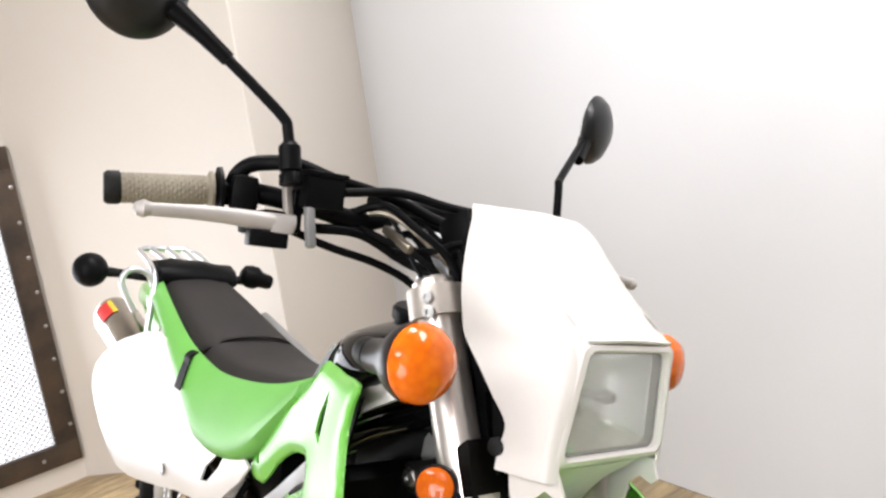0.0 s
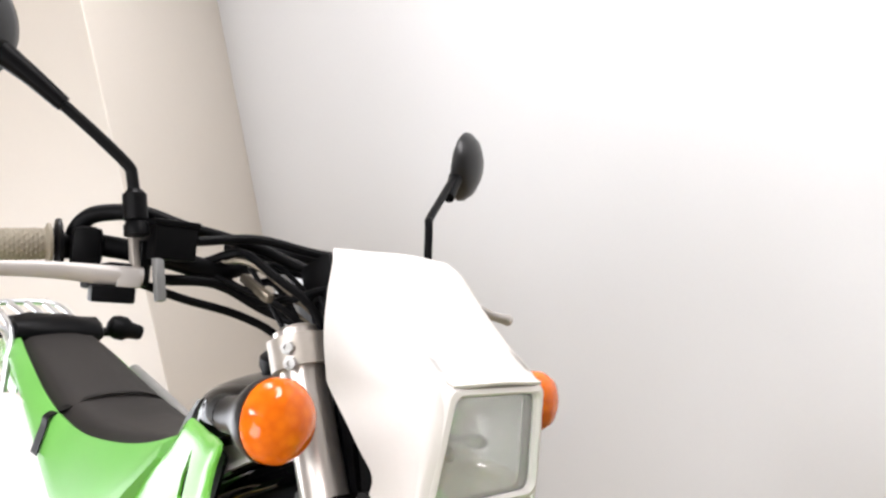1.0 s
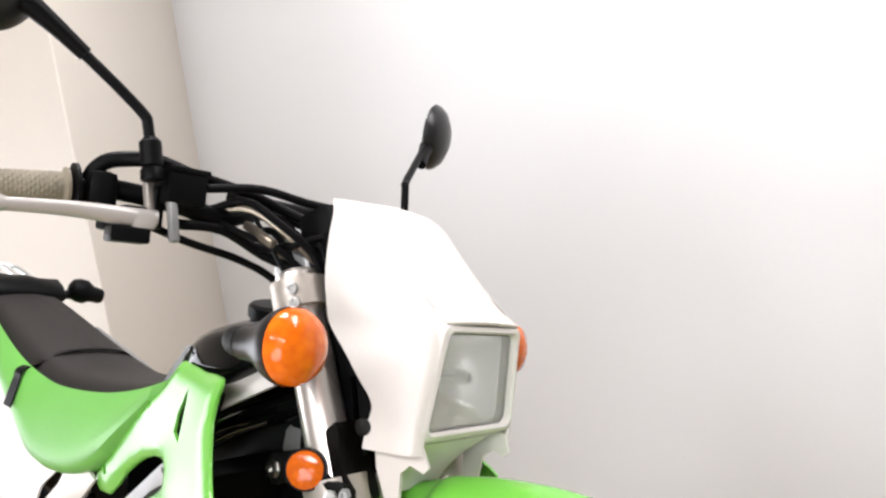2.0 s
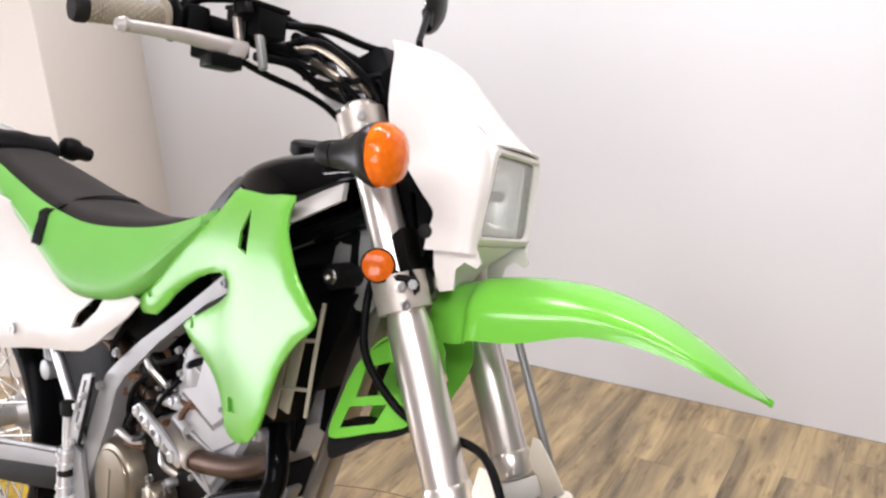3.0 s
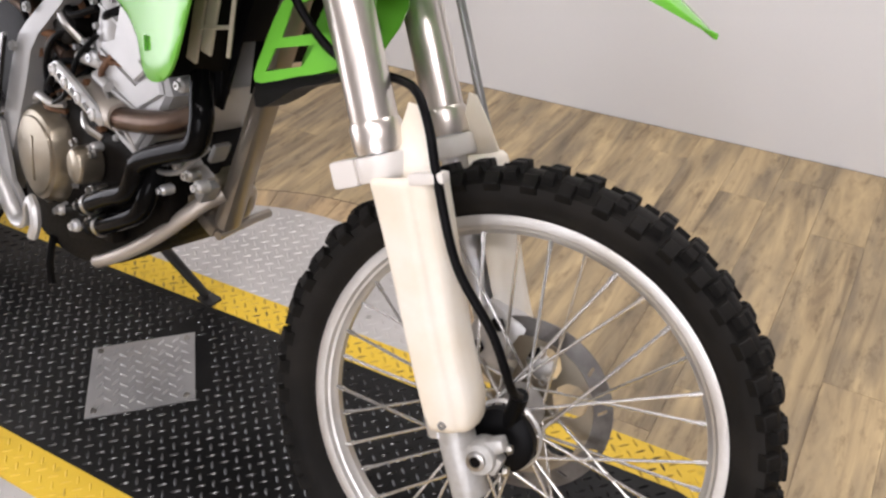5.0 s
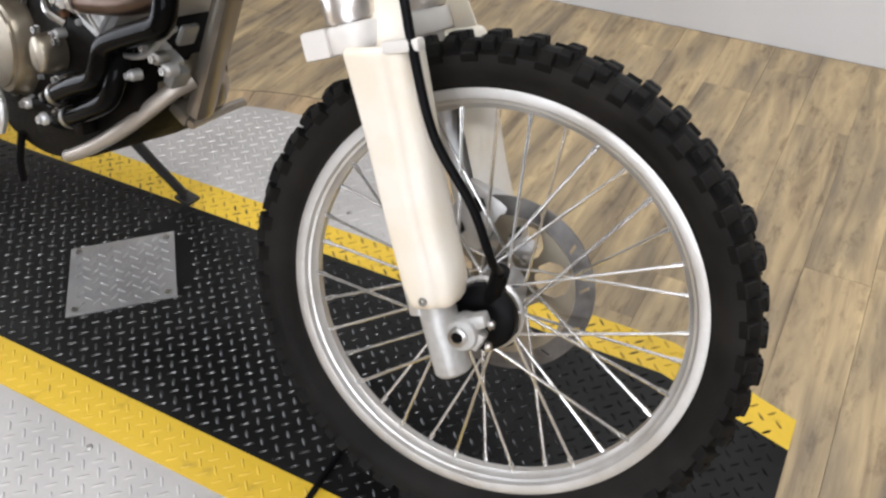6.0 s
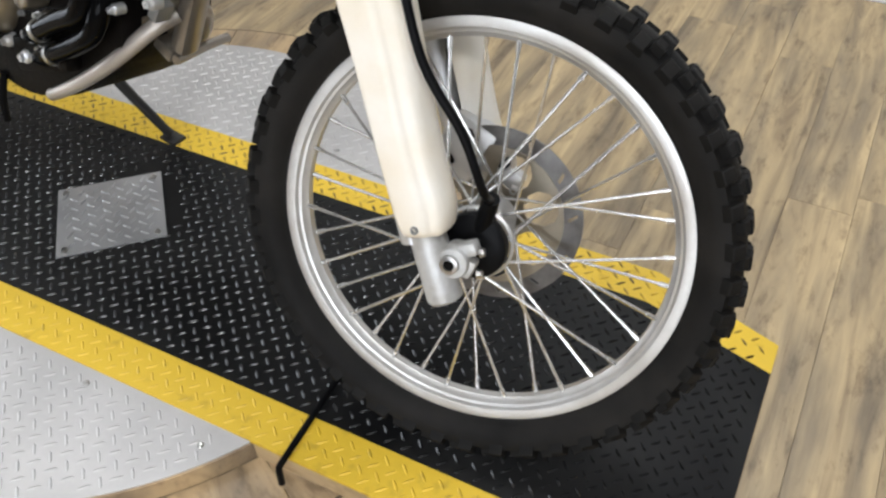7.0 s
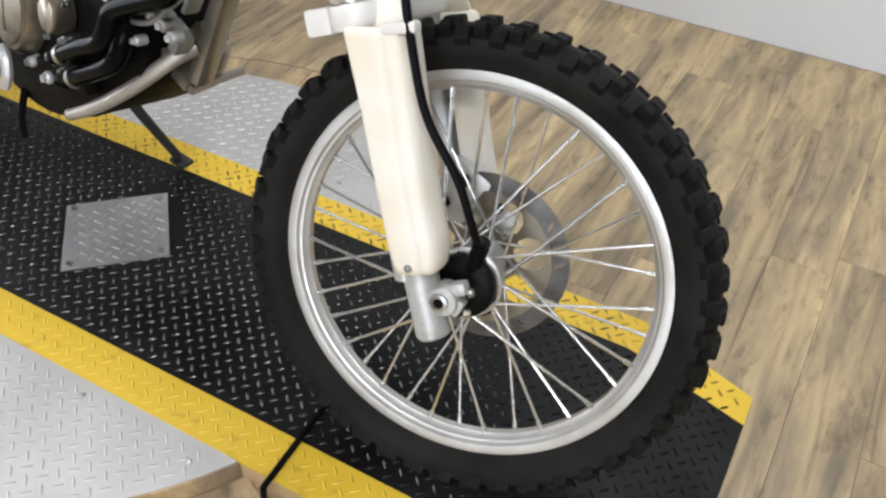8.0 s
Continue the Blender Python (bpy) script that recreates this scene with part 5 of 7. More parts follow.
# throttle tube bend and control cables
bm = bmesh.new()
tube(bm, [(-0.512, -0.268, 1.236), (-0.511, -0.268, 1.262), (-0.500, -0.260, 1.279), (-0.486, -0.245, 1.285), (-0.462, -0.225, 1.286), (-0.440, -0.19, 1.276), (-0.425, -0.14, 1.268), (-0.41, -0.09, 1.255), (-0.37, -0.05, 1.225), (-0.36, -0.03, 1.15)], [0.0085, 0.0085, 0.0085, 0.0085, 0.008, 0.0065, 0.006, 0.006, 0.006, 0.006], 10, 5)
front("throttle_cable", bm, BLACKP)
for pts, r in (([(-0.455, -0.20, 1.222), (-0.435, -0.15, 1.222), (-0.415, -0.10, 1.198), (-0.38, -0.07, 1.18), (-0.345, -0.055, 1.14), (-0.32, -0.06, 1.05), (-0.30, -0.075, 0.97)], 0.0058),
               ([(-0.42, -0.19, 1.262), (-0.40, -0.13, 1.270), (-0.375, -0.08, 1.262), (-0.345, -0.03, 1.255), (-0.335, 0.05, 1.24)], 0.005),
               ([(-0.48, -0.24, 1.225), (-0.455, -0.18, 1.205), (-0.43, -0.12, 1.190), (-0.405, -0.08, 1.165), (-0.37, -0.04, 1.10)], 0.0045),
               ([(-0.44, 0.20, 1.25), (-0.40, 0.12, 1.262), (-0.36, 0.04, 1.25), (-0.34, -0.02, 1.20), (-0.33, -0.03, 1.1)], 0.005),
               ([(-0.43, -0.10, 1.245), (-0.39, -0.06, 1.235), (-0.355, -0.06, 1.19), (-0.33, -0.07, 1.12), (-0.31, -0.07, 1.04)], 0.0055)):
    bm = bmesh.new()
    tube(bm, pts, r, 10, 5)
    front("control_cable", bm, BLACKP, "black control cable")
# pale clamp parts, brackets and more leads between the bars and the cowl
for name, c, size, turn, mat in (("perch_clamp", (-0.452, -0.236, 1.238), (0.009, 0.010, 0.050), -14, CLAMPM), ("perch_clamp", (-0.428, -0.226, 1.232), (0.009, 0.010, 0.066), -14, CASTGREY), ("lead_bracket", (-0.398, -0.128, 1.220), (0.050, 0.010, 0.010), 26, BRONZE), ("lead_bracket", (-0.345, -0.072, 1.205), (0.018, 0.012, 0.055), -20, BRONZE), ("lead_bracket", (-0.332, -0.066, 1.178), (0.050, 0.012, 0.014), 30, BRONZE)):
    bm = bmesh.new()
    box(bm, c, size, Matrix.Rotation(radians(turn), 3, "Y"), 0.003)
    front(name, bm, mat, "", bar)
leads = random.Random(21)
for k in range(11):
    y0, y1 = leads.uniform(-0.17, -0.04), leads.uniform(-0.10, 0.02)
    z0, z1 = leads.uniform(1.205, 1.262), leads.uniform(1.09, 1.22)
    bm = bmesh.new()
    tube(bm, [(-0.455 + leads.uniform(-0.01, 0.02), y0, z0), (-0.415, y0 * 0.8 - 0.01, z0 + leads.uniform(-0.022, 0.014)), (-0.372, (y0 + y1) / 2 - 0.015, z0 * 0.6 + z1 * 0.4 + leads.uniform(-0.015, 0.015)), (-0.338, y1 - 0.02, z1), (-0.325, y1, z1 - 0.08)], leads.choice((0.0028, 0.0036, 0.0046)), 8, 5)
    front("control_cable", bm, BLACKP if k % 4 else BRONZE, "", bar)

# body: seat
XS = (-1.47, -1.35, -1.2, -1.08, -1.0, -0.9, -0.82, -0.74, -0.68)
TOP = (1.005, 0.984, 0.955, 0.937, 0.933, 0.943, 0.958, 0.984, 1.008)
SW = (0.085, 0.100, 0.112, 0.113, 0.108, 0.098, 0.088, 0.076, 0.066)
SH = (0.985, 0.960, 0.926, 0.909, 0.905, 0.916, 0.934, 0.963, 0.993)
BW = (0.100, 0.118, 0.135, 0.142, 0.145, 0.145, 0.143, 0.138, 0.130)
BH = (0.960, 0.938, 0.897, 0.842, 0.807, 0.815, 0.846, 0.910, 0.965)

FAR = 0.60


def seat_mid(x):
    """How far the seat's middle lies to the right, going back."""
    return float(np.interp(x, (-1.47, -1.2, -1.0, -0.8), (-0.042, -0.026, -0.013, 0.0)))


def shifted(row):
    return [(x, y + seat_mid(x), z) for x, y, z in row]


rows = []
for x, t, w, h in zip(XS, TOP, SW, SH):
    v = w * FAR
    rows.append([(x, -w, h), (x, -w * 0.82, h + (t - h) * 0.72), (x, -w * 0.4, t - 0.002), (x, 0, t), (x, v * 0.4, t - 0.002), (x, v * 0.82, h + (t - h) * 0.72), (x, v, h - 0.004)])
bm = bmesh.new()
loft_sheet(bm, [shifted(r) for r in rows], 0.02, 4, 3)
seat = tail("seat", bm, SEATB, "dark grey seat with green sides and a strap", None, 60)
for sgn in (-1, 1):
    rows = []
    for x, w, h, bw, bh in zip(XS, SW, SH, BW, BH):
        w, bw, h = (w, bw, h) if sgn < 0 else (w * FAR, w * FAR - 0.012, h - 0.004)
        rows.append([(x, sgn * w, h), (x, sgn * (w * 0.72 + bw * 0.28 + 0.004), h * 0.7 + bh * 0.3), (x, sgn * (w * 0.35 + bw * 0.65 + 0.004), h * 0.35 + bh * 0.65), (x, sgn * bw, bh), (x, sgn * (bw - 0.02), bh - 0.004)])
    bm = bmesh.new()
    loft_sheet(bm, [shifted(r) for r in rows], 0.012 * -sgn, 4, 3)
    tail("seat_side", bm, GREENMAT, "bright green vinyl seat side", seat, 60)
bm = bmesh.new()
rows = []
for k in range(25):
    f = k / 24 * 2 - 1
    x = -1.125 + 0.06 * max(0.0, abs(f) - 0.62)
    t, w, h, bw, bh = (float(np.interp(x, XS, q)) for q in (TOP, SW, SH, BW, BH))
    a = abs(f)
    if a < 0.62:
        y, z = w * a / 0.62, t - (t - h) * (a / 0.62) ** 2.6
    else:
        u = (a - 0.62) / 0.38
        k = float(np.interp(u, (0, 0.3, 0.65, 1), (0, 0.28, 0.65, 1)))
        y, z = w + (bw - w) * k + 0.004 * (1 - u), h + (bh - h) * u
    y = math.copysign(y + (0.003 if a < 0.62 else 0.017), f) * (FAR if f > 0 else 1.0)
    half_w = 0.008 + 0.006 * min(1.0, max(0.0, (a - 0.4) / 0.4))
    rows.append([(x + dx, y, z + 0.003) for dx in (-half_w, 0, half_w)])
loft_sheet(bm, [shifted(r) for r in rows], 0.002, 4, 2)
tail("seat_strap", bm, BLACKP, "black strap across the seat", seat, 60)
# seam between top and sides
for sgn in (-1, 1):
    bm = bmesh.new()
    tube(bm, shifted([(x, sgn * (w * (FAR if sgn > 0 else 1.0) + 0.001), h + 0.001 - (0.004 if sgn > 0 else 0.0)) for x, w, h in zip(XS, SW, SH)]), 0.0022, 6, 4)
    tail("piping", bm, SEATB, "", seat)

# radiator shrouds
def shroud_out(x, h):
    """How far the shroud stands out from the middle."""
    p = 0.1632 + 0.3764 * (x + 0.5) - 0.1126 * (h - 0.9)
    crown = 0.011 * math.exp(-((x + 0.53) ** 2 + (h - 0.87) ** 2) / 0.105 ** 2)
    lean = 0.17 * math.log(1 + math.exp(50 * (h - 0.945))) / 50
    return math.log(math.exp(60 * p) + math.exp(60 * 0.130)) / 60 + crown - lean


SHROUD = [(-0.612, 1.024), (-0.590, 1.029), (-0.530, 1.031), (-0.447, 1.042), (-0.446, 1.022), (-0.438, 0.998), (-0.417, 0.981), (-0.377, 0.955), (-0.332, 0.936), (-0.300, 0.923), (-0.311, 0.905), (-0.344, 0.880), (-0.376, 0.844), (-0.391, 0.810), (-0.404, 0.773), (-0.422, 0.740), (-0.451, 0.716), (-0.498, 0.702), (-0.533, 0.707), (-0.558, 0.738), (-0.607, 0.762),
          (-0.659, 0.777), (-0.706, 0.804), (-0.675, 0.825), (-0.628, 0.850), (-0.588, 0.872), (-0.566, 0.895), (-0.605, 0.908), (-0.674, 0.885), (-0.734, 0.847), (-0.786, 0.801), (-0.842, 0.808), (-0.755, 0.901), (-0.690, 0.951), (-0.645, 0.986)]
HOLES = ([(-0.550, 1.009), (-0.561, 0.975), (-0.556, 0.954), (-0.525, 0.950), (-0.539, 0.987)][::-1], [(-0.519, 0.756), (-0.491, 0.762), (-0.483, 0.746), (-0.513, 0.737)], [(-0.680, 0.820), (-0.668, 0.826), (-0.664, 0.812), (-0.676, 0.807)], [(-0.812, 0.844), (-0.794, 0.846), (-0.788, 0.832), (-0.800, 0.826)])
for sgn in (-1, 1):
    bm = bmesh.new()
    sheet_panel(bm, [(x, 0, h) for x, h in SHROUD], 0.004, 0.006, 0.007, sgn, 0.012, HOLES, 2, shroud_out if sgn < 0 else lambda x, h: min(shroud_out(x, h), 0.150))
    shroud = body("radiator_shroud", bm, SHROUDM, "glossy green plastic radiator shroud", None, 60)
    bm = bmesh.new()
    sheet_panel(bm, [(x, 0, h) for x, h in ((-0.59, 1.005), (-0.50, 1.01), (-0.49, 0.93), (-0.60, 0.93))], 0.004, 0.0, 0.02, sgn, 0.04, (), 1, lambda x, h: shroud_out(x, h) - 0.024)
    body("vent_backing", bm, BLACKP, "", shroud)
    for hx, hz, rx, rz in ((-0.501, 0.750, 0.023, 0.017), (-0.672, 0.816, 0.010, 0.011), (-0.800, 0.836, 0.013, 0.012)):
        bm = bmesh.new()
        sheet_panel(bm, [(hx + dx, 0, hz + dz) for dx, dz in ((-rx, -rz), (rx, -rz), (rx, rz), (-rx, rz))], 0.003, 0.0, 0.02, sgn, 0.03, (), 1, lambda x, h: shroud_out(x, h) + 0.0005)
        body("dimple", bm, SHROUDM, "", shroud)

# added black filler closing the view between the shrouds, under the tank
bm = bmesh.new()
sheet_panel(bm, [(x, -0.045, h) for x, h in ((-0.64, 0.985), (-0.50, 0.985), (-0.435, 1.020), (-0.43, 0.93), (-0.445, 0.86), (-0.50, 0.74), (-0.60, 0.76), (-0.66, 0.86))], 0.09, 0.004, 0.02, -1, 0.05, (), 1)
body("centre_filler", bm, BLACKP, "black filler panel between the radiators")

# number plates at the sides
SIDE = [(-1.111, -0.142, 0.873), (-1.18, -0.155, 0.901), (-1.27, -0.175, 0.925), (-1.40, -0.190, 0.890), (-1.52, -0.205, 0.845), (-1.63, -0.222, 0.775), (-1.632, -0.225, 0.720), (-1.56, -0.222, 0.660), (-1.44, -0.208, 0.605), (-1.31, -0.185, 0.617), (-1.160, -0.160, 0.652), (-1.090, -0.155, 0.667), (-0.978, -0.150, 0.692), (-0.905, -0.146, 0.741), (-0.815, -0.142, 0.815), (-0.90, -0.141, 0.820), (-0.993, -0.141, 0.804), (-1.066, -0.141, 0.837)]
SIDE_HOLE = [(-1.004, 0.728), (-0.990, 0.757), (-0.945, 0.795), (-0.918, 0.798), (-0.926, 0.778), (-0.972, 0.738)]
for sgn in (-1, 1):
    bm = bmesh.new()
    far = sgn > 0
    sheet_panel(bm, [(x, s * (-0.72 if far else 1.0), h - (0.06 if far else 0.0)) for x, s, h in SIDE], 0.004, 0.014, 0.03, sgn, 0.03, () if far else (SIDE_HOLE,), 2)
    plate = body("side_panel", bm, WHITE, "white plastic side number panel", None, 50)
    bm = bmesh.new()
    turned(bm, [(0.011, 0), (0.011, 0.002), (0.006, 0.003), (0.005, 0.001)], (-1.19, sgn * 0.176, 0.682), (0, sgn, 0), 18)
    body("panel_bolt", bm, CAST, "", plate)

# tank
rows = []
for x, t, w, e, lo in ((-0.70, 0.992, 0.085, 0.968, 0.95), (-0.66, 1.028, 0.100, 1.000, 0.965), (-0.625, 1.064, 0.108, 1.022, 0.975), (-0.58, 1.084, 0.116, 1.030, 0.990), (-0.52, 1.095, 0.112, 1.040, 1.012), (-0.46, 1.100, 0.092, 1.058, 1.042), (-0.425, 1.096, 0.072, 1.070, 1.060), (-0.410, 1.080, 0.055, 1.070, 1.064)):
    rows.append([(x, -w * 0.75, lo), (x, -w * 0.97, lo * 0.5 + e * 0.5), (x, -w, e), (x, -w * 0.88, e + (t - e) * 0.66), (x, -w * 0.5, t - 0.004), (x, 0, t), (x, w * 0.5, t - 0.004), (x, w * 0.88, e + (t - e) * 0.66), (x, w, e), (x, w * 0.97, lo * 0.5 + e * 0.5), (x, w * 0.75, lo)])
bm = bmesh.new()
loft_sheet(bm, rows, 0.006, 4, 3)
tank = body("fuel_tank", bm, BLACKGLOSS, "glossy black fuel tank", None, 60)
bm = bmesh.new()
turned(bm, [(0.036, 0), (0.038, 0.004), (0.038, 0.016), (0.034, 0.020), (0.008, 0.021)], (-0.585, 0, 1.080), (0.05, 0, 1), 28)
body("filler_cap", bm, BLACKP, "black filler cap", tank)
bm = bmesh.new()
sheet_panel(bm, [(-0.740, -0.086, 0.952), (-0.708, -0.090, 0.988), (-0.662, -0.094, 1.026), (-0.628, -0.098, 1.044), (-0.635, -0.100, 1.000), (-0.690, -0.096, 0.950)], 0.004, 0.003, 0.01, -1, 0.03, (), 2)
body("tank_trim", bm, SATIN, "", tank)
# added pale strip filling the bright gap between the tank and the tube below
for sgn in (-1, 1):
    bm = bmesh.new()
    sheet_panel(bm, [(-0.575, sgn * 0.096, 0.999), (-0.430, sgn * 0.082, 1.060), (-0.412, sgn * 0.102, 1.040), (-0.565, sgn * 0.122, 0.962)], 0.008, 0.003, 0.01, sgn, 0.03, (), 1)
    body("tank_gap_strip", bm, WHITE, "pale strip filling the gap under the black tank")

# main frame
for sgn in (-1, 1):
    bm = bmesh.new()
    tube(bm, [(-0.395, sgn * 0.04, 1.028), (-0.49, sgn * 0.062, 0.983), (-0.575, sgn * 0.072, 0.943), (-0.68, sgn * 0.09, 0.88)], 0.018, 14, 4)
    body("top_tube", bm, BLACKGLOSS, "black frame top tube")
    bm = bmesh.new()
    sheet_panel(bm, [(x, sgn * 0.13, h) for x, h in ((-0.613, 0.903), (-0.581, 0.912), (-0.562, 0.900), (-0.658, 0.846), (-0.770, 0.762), (-0.870, 0.674), (-0.896, 0.642), (-0.918, 0.580), (-0.943, 0.520), (-0.985, 0.430), (-1.004, 0.361), (-1.060, 0.348), (-1.026, 0.440), (-0.989, 0.530), (-0.955, 0.617), (-0.931, 0.660), (-0.904, 0.686), (-0.824, 0.750), (-0.733, 0.813))], 0.032, 0.002, 0.004, sgn, 0.03, (), 1)
    spar = body("frame_spar", bm, SPAR, "silver painted frame spar")
    for p in ((-0.885, 0.136, 0.712), (-0.935, 0.136, 0.640), (-0.600, 0.136, 0.893)):
        bm = bmesh.new()
        bolt(bm, (p[0], sgn * p[1], p[2]), (0, sgn, 0), 0.0075, 0.007)
        body("spar_bolt", bm, CASTGREY, "", spar)
    bm = bmesh.new()
    tube(bm, [(-1.005, sgn * 0.125, 0.505), (-1.06, sgn * 0.125, 0.575), (-1.135, sgn * 0.125, 0.672), (-1.18, sgn * 0.12, 0.73)], 0.0105, 10, 3)
    body("subframe_strut", bm, ALU, "silver subframe strut")
    bm = bmesh.new()
    tube(bm, [(-1.150, sgn * 0.118, 0.610), (-1.165, sgn * 0.118, 0.650), (-1.195, sgn * 0.116, 0.74)], 0.011, 10, 2)
    turned(bm, [(0.010, -0.012), (0.019, -0.010), (0.019, 0.010), (0.010, 0.012)], (-1.150, sgn * 0.122, 0.606), (0, 1, 0), 16)
    body("subframe_stay", bm, CASTGREY, "", spar)
    bm = bmesh.new()
    tube(bm, [(-0.90, sgn * 0.10, 0.80), (-1.15, sgn * 0.105, 0.86), (-1.45, sgn * 0.10, 0.905)], 0.014, 10, 3)
    body("seat_rail", bm, SPAR)
    # cradle rail
    bm = bmesh.new()
    tube(bm, [(-0.552, sgn * 0.02, 0.492), (-0.570, sgn * 0.050, 0.470), (-0.625, sgn * 0.085, 0.408), (-0.70, sgn * 0.095, 0.350), (-0.775, sgn * 0.095, 0.304), (-0.795, sgn * 0.088, 0.296)], [0.0135, 0.0130, 0.0122, 0.0115, 0.0105, 0.0095], 14, 4)
    body("cradle_rail", bm, CLAMPM, "pale grey painted cradle rail")
bm = bmesh.new()
c0, c1 = V((-0.407, 0, 0.905)), V((-0.564, 0, 0.425))
d = (c1 - c0).normalized()
turn = along(c0, c1)
box(bm, c0.lerp(c1, 0.5), (0.030, 0.038, (c1 - c0).length), Matrix.Rotation(math.atan2(d.x, d.z), 3, "Y"), 0.010)
down = body("down_tube", bm, TUBE, "grey box-section down tube")
bm = bmesh.new()
box(bm, (-0.592, 0, 0.426), (0.050, 0.045, 0.022), Matrix.Rotation(radians(25), 3, "Y"), 0.006)
tube(bm, [(-0.560, -0.02, 0.415), (-0.57, 0.05, 0.420), (-0.575, 0.10, 0.422)], 0.008, 8, 3)
body("gusset", bm, TUBE, "", down)
bm = bmesh.new()
tube(bm, [(-0.375, 0, 0.93), (-0.425, 0, 1.055)], 0.032, 20, 0)
for sgn in (-1, 1):
    sheet_panel(bm, [(-0.40, sgn * 0.032, 1.02), (-0.455, sgn * 0.045, 0.985), (-0.475, sgn * 0.05, 0.94), (-0.435, sgn * 0.035, 0.88), (-0.395, sgn * 0.03, 0.90)], 0.004, 0.003, 0.02, sgn, 0.03, (), 2)
head = body("steering_head", bm, CASTGREY, "grey steering head with gusset plates")
bm = bmesh.new()
tube(bm, [(-0.44, -0.030, 0.930), (-0.442, -0.082, 0.930)], 0.018, 16, 0)
body("rubber_mount", bm, RUBBER, "", head)
bm = bmesh.new()
bolt(bm, (-0.442, -0.080, 0.930), (0, -1, 0), 0.010, 0.008)
body("mount_bolt", bm, STEEL, "", head)

# radiators with louvred guards
for sgn in (-1, 1):
    bm = bmesh.new()
    box(bm, (-0.505, sgn * 0.105, 0.815), (0.034, 0.115, 0.235), Matrix.Rotation(radians(12), 3, "Y"), 0.006)
    rad = body("radiator", bm, BLACKP, "black radiator with pale louvre guard")
    for x0, x1, h0, h1 in ((-0.463, -0.493, 0.872, 0.724), (-0.436, -0.464, 0.884, 0.741)):
        bm = bmesh.new()
        p, q = V((x0, sgn * 0.128, h0)), V((x1, sgn * 0.128, h1))
        d = Matrix.Rotation(math.atan2(x0 - x1, h0 - h1), 3, "Y")
        box(bm, p.lerp(q, 0.5), (0.020, 0.005, (p - q).length), d, 0.002)
        body("louvre", bm, LOUVRE, "", rad)
    bm = bmesh.new()
    tube(bm, [(-0.398, sgn * 0.13, 0.908), (-0.408, sgn * 0.131, 0.83), (-0.418, sgn * 0.13, 0.747)], 0.003, 8, 3)
    for h, x in ((0.856, -0.405), (0.786, -0.413)):
        tube(bm, [(x, sgn * 0.13, h), (x - 0.06, sgn * 0.129, h - 0.014)], 0.0028, 8, 0)
    body("guard_bar", bm, LOUVRE, "", rad)

# black duct panel between the radiator and the down tube
for sgn in (-1, 1):
    bm = bmesh.new()
    sheet_panel(bm, [(x, sgn * 0.045, h) for x, h in ((-0.425, 0.905), (-0.452, 0.85), (-0.476, 0.80), (-0.505, 0.71), (-0.530, 0.635), (-0.570, 0.64), (-0.560, 0.76), (-0.525, 0.90))], 0.004, 0.003, 0.01, sgn, 0.04, (), 1)
    body("radiator_duct", bm, BLACKP, "black plastic radiator duct")

# engine
bm = bmesh.new()
sheet_panel(bm, [(-1.00, -0.085, 0.50), (-0.96, -0.085, 0.60), (-0.84, -0.085, 0.635), (-0.70, -0.085, 0.60), (-0.62, -0.085, 0.55), (-0.60, -0.085, 0.44), (-0.69, -0.085, 0.340), (-0.80, -0.085, 0.288), (-0.90, -0.085, 0.272), (-1.00, -0.085, 0.300), (-1.03, -0.085, 0.40)], 0.17, 0.012, 0.03, -1, 0.05, (), 3)
engine = body("engine_case", bm, DARKMETAL, "dark four-stroke engine case")
bm = bmesh.new()


def oval(bm, c, rx, rz, prof, seg=40):
    """A domed oval cover on the engine's right side."""
    rings(bm, [[(c[0] + k * rx * math.cos(a) * (1 + 0.08 * math.sin(a)), c[1] - o, c[2] + k * rz * math.sin(a)) for a in (2 * math.pi * j / seg for j in range(seg))] for k, o in prof])


oval(bm, (-0.902, -0.082, 0.462), 0.066, 0.086, [(1.04, 0), (1.04, 0.018), (1.0, 0.024), (0.97, 0.036), (0.90, 0.045), (0.80, 0.047), (0.78, 0.050), (0.55, 0.052), (0.05, 0.053)])
box(bm, (-0.902, -0.134, 0.458), (0.008, 0.005, 0.080), None, 0.002)
body("clutch_cover", bm, BRONZE, "bronze-grey clutch cover", engine)
for k in range(9):
    a = 2 * math.pi * k / 9 + 0.3
    bm = bmesh.new()
    bolt(bm, (-0.902 + 0.075 * math.cos(a), -0.096, 0.462 + 0.095 * math.sin(a)), (0, -1, 0), 0.0048, 0.008)
    body("cover_bolt", bm, CASTGREY, "", engine)
bm = bmesh.new()
oval(bm, (-0.768, -0.100, 0.487), 0.0225, 0.031, [(1.05, 0), (1.05, 0.022), (1.0, 0.030), (0.93, 0.038), (0.85, 0.040), (0.05, 0.041)])
body("oil_filter_cover", bm, BRONZE, "", engine)
for dx, dz in ((-0.026, 0.030), (0.026, 0.026), (0.016, -0.038)):
    bm = bmesh.new()
    bolt(bm, (-0.768 + dx, -0.118, 0.487 + dz), (0, -1, 0), 0.0055, 0.010)
    body("cover_bolt", bm, STEEL, "", engine)
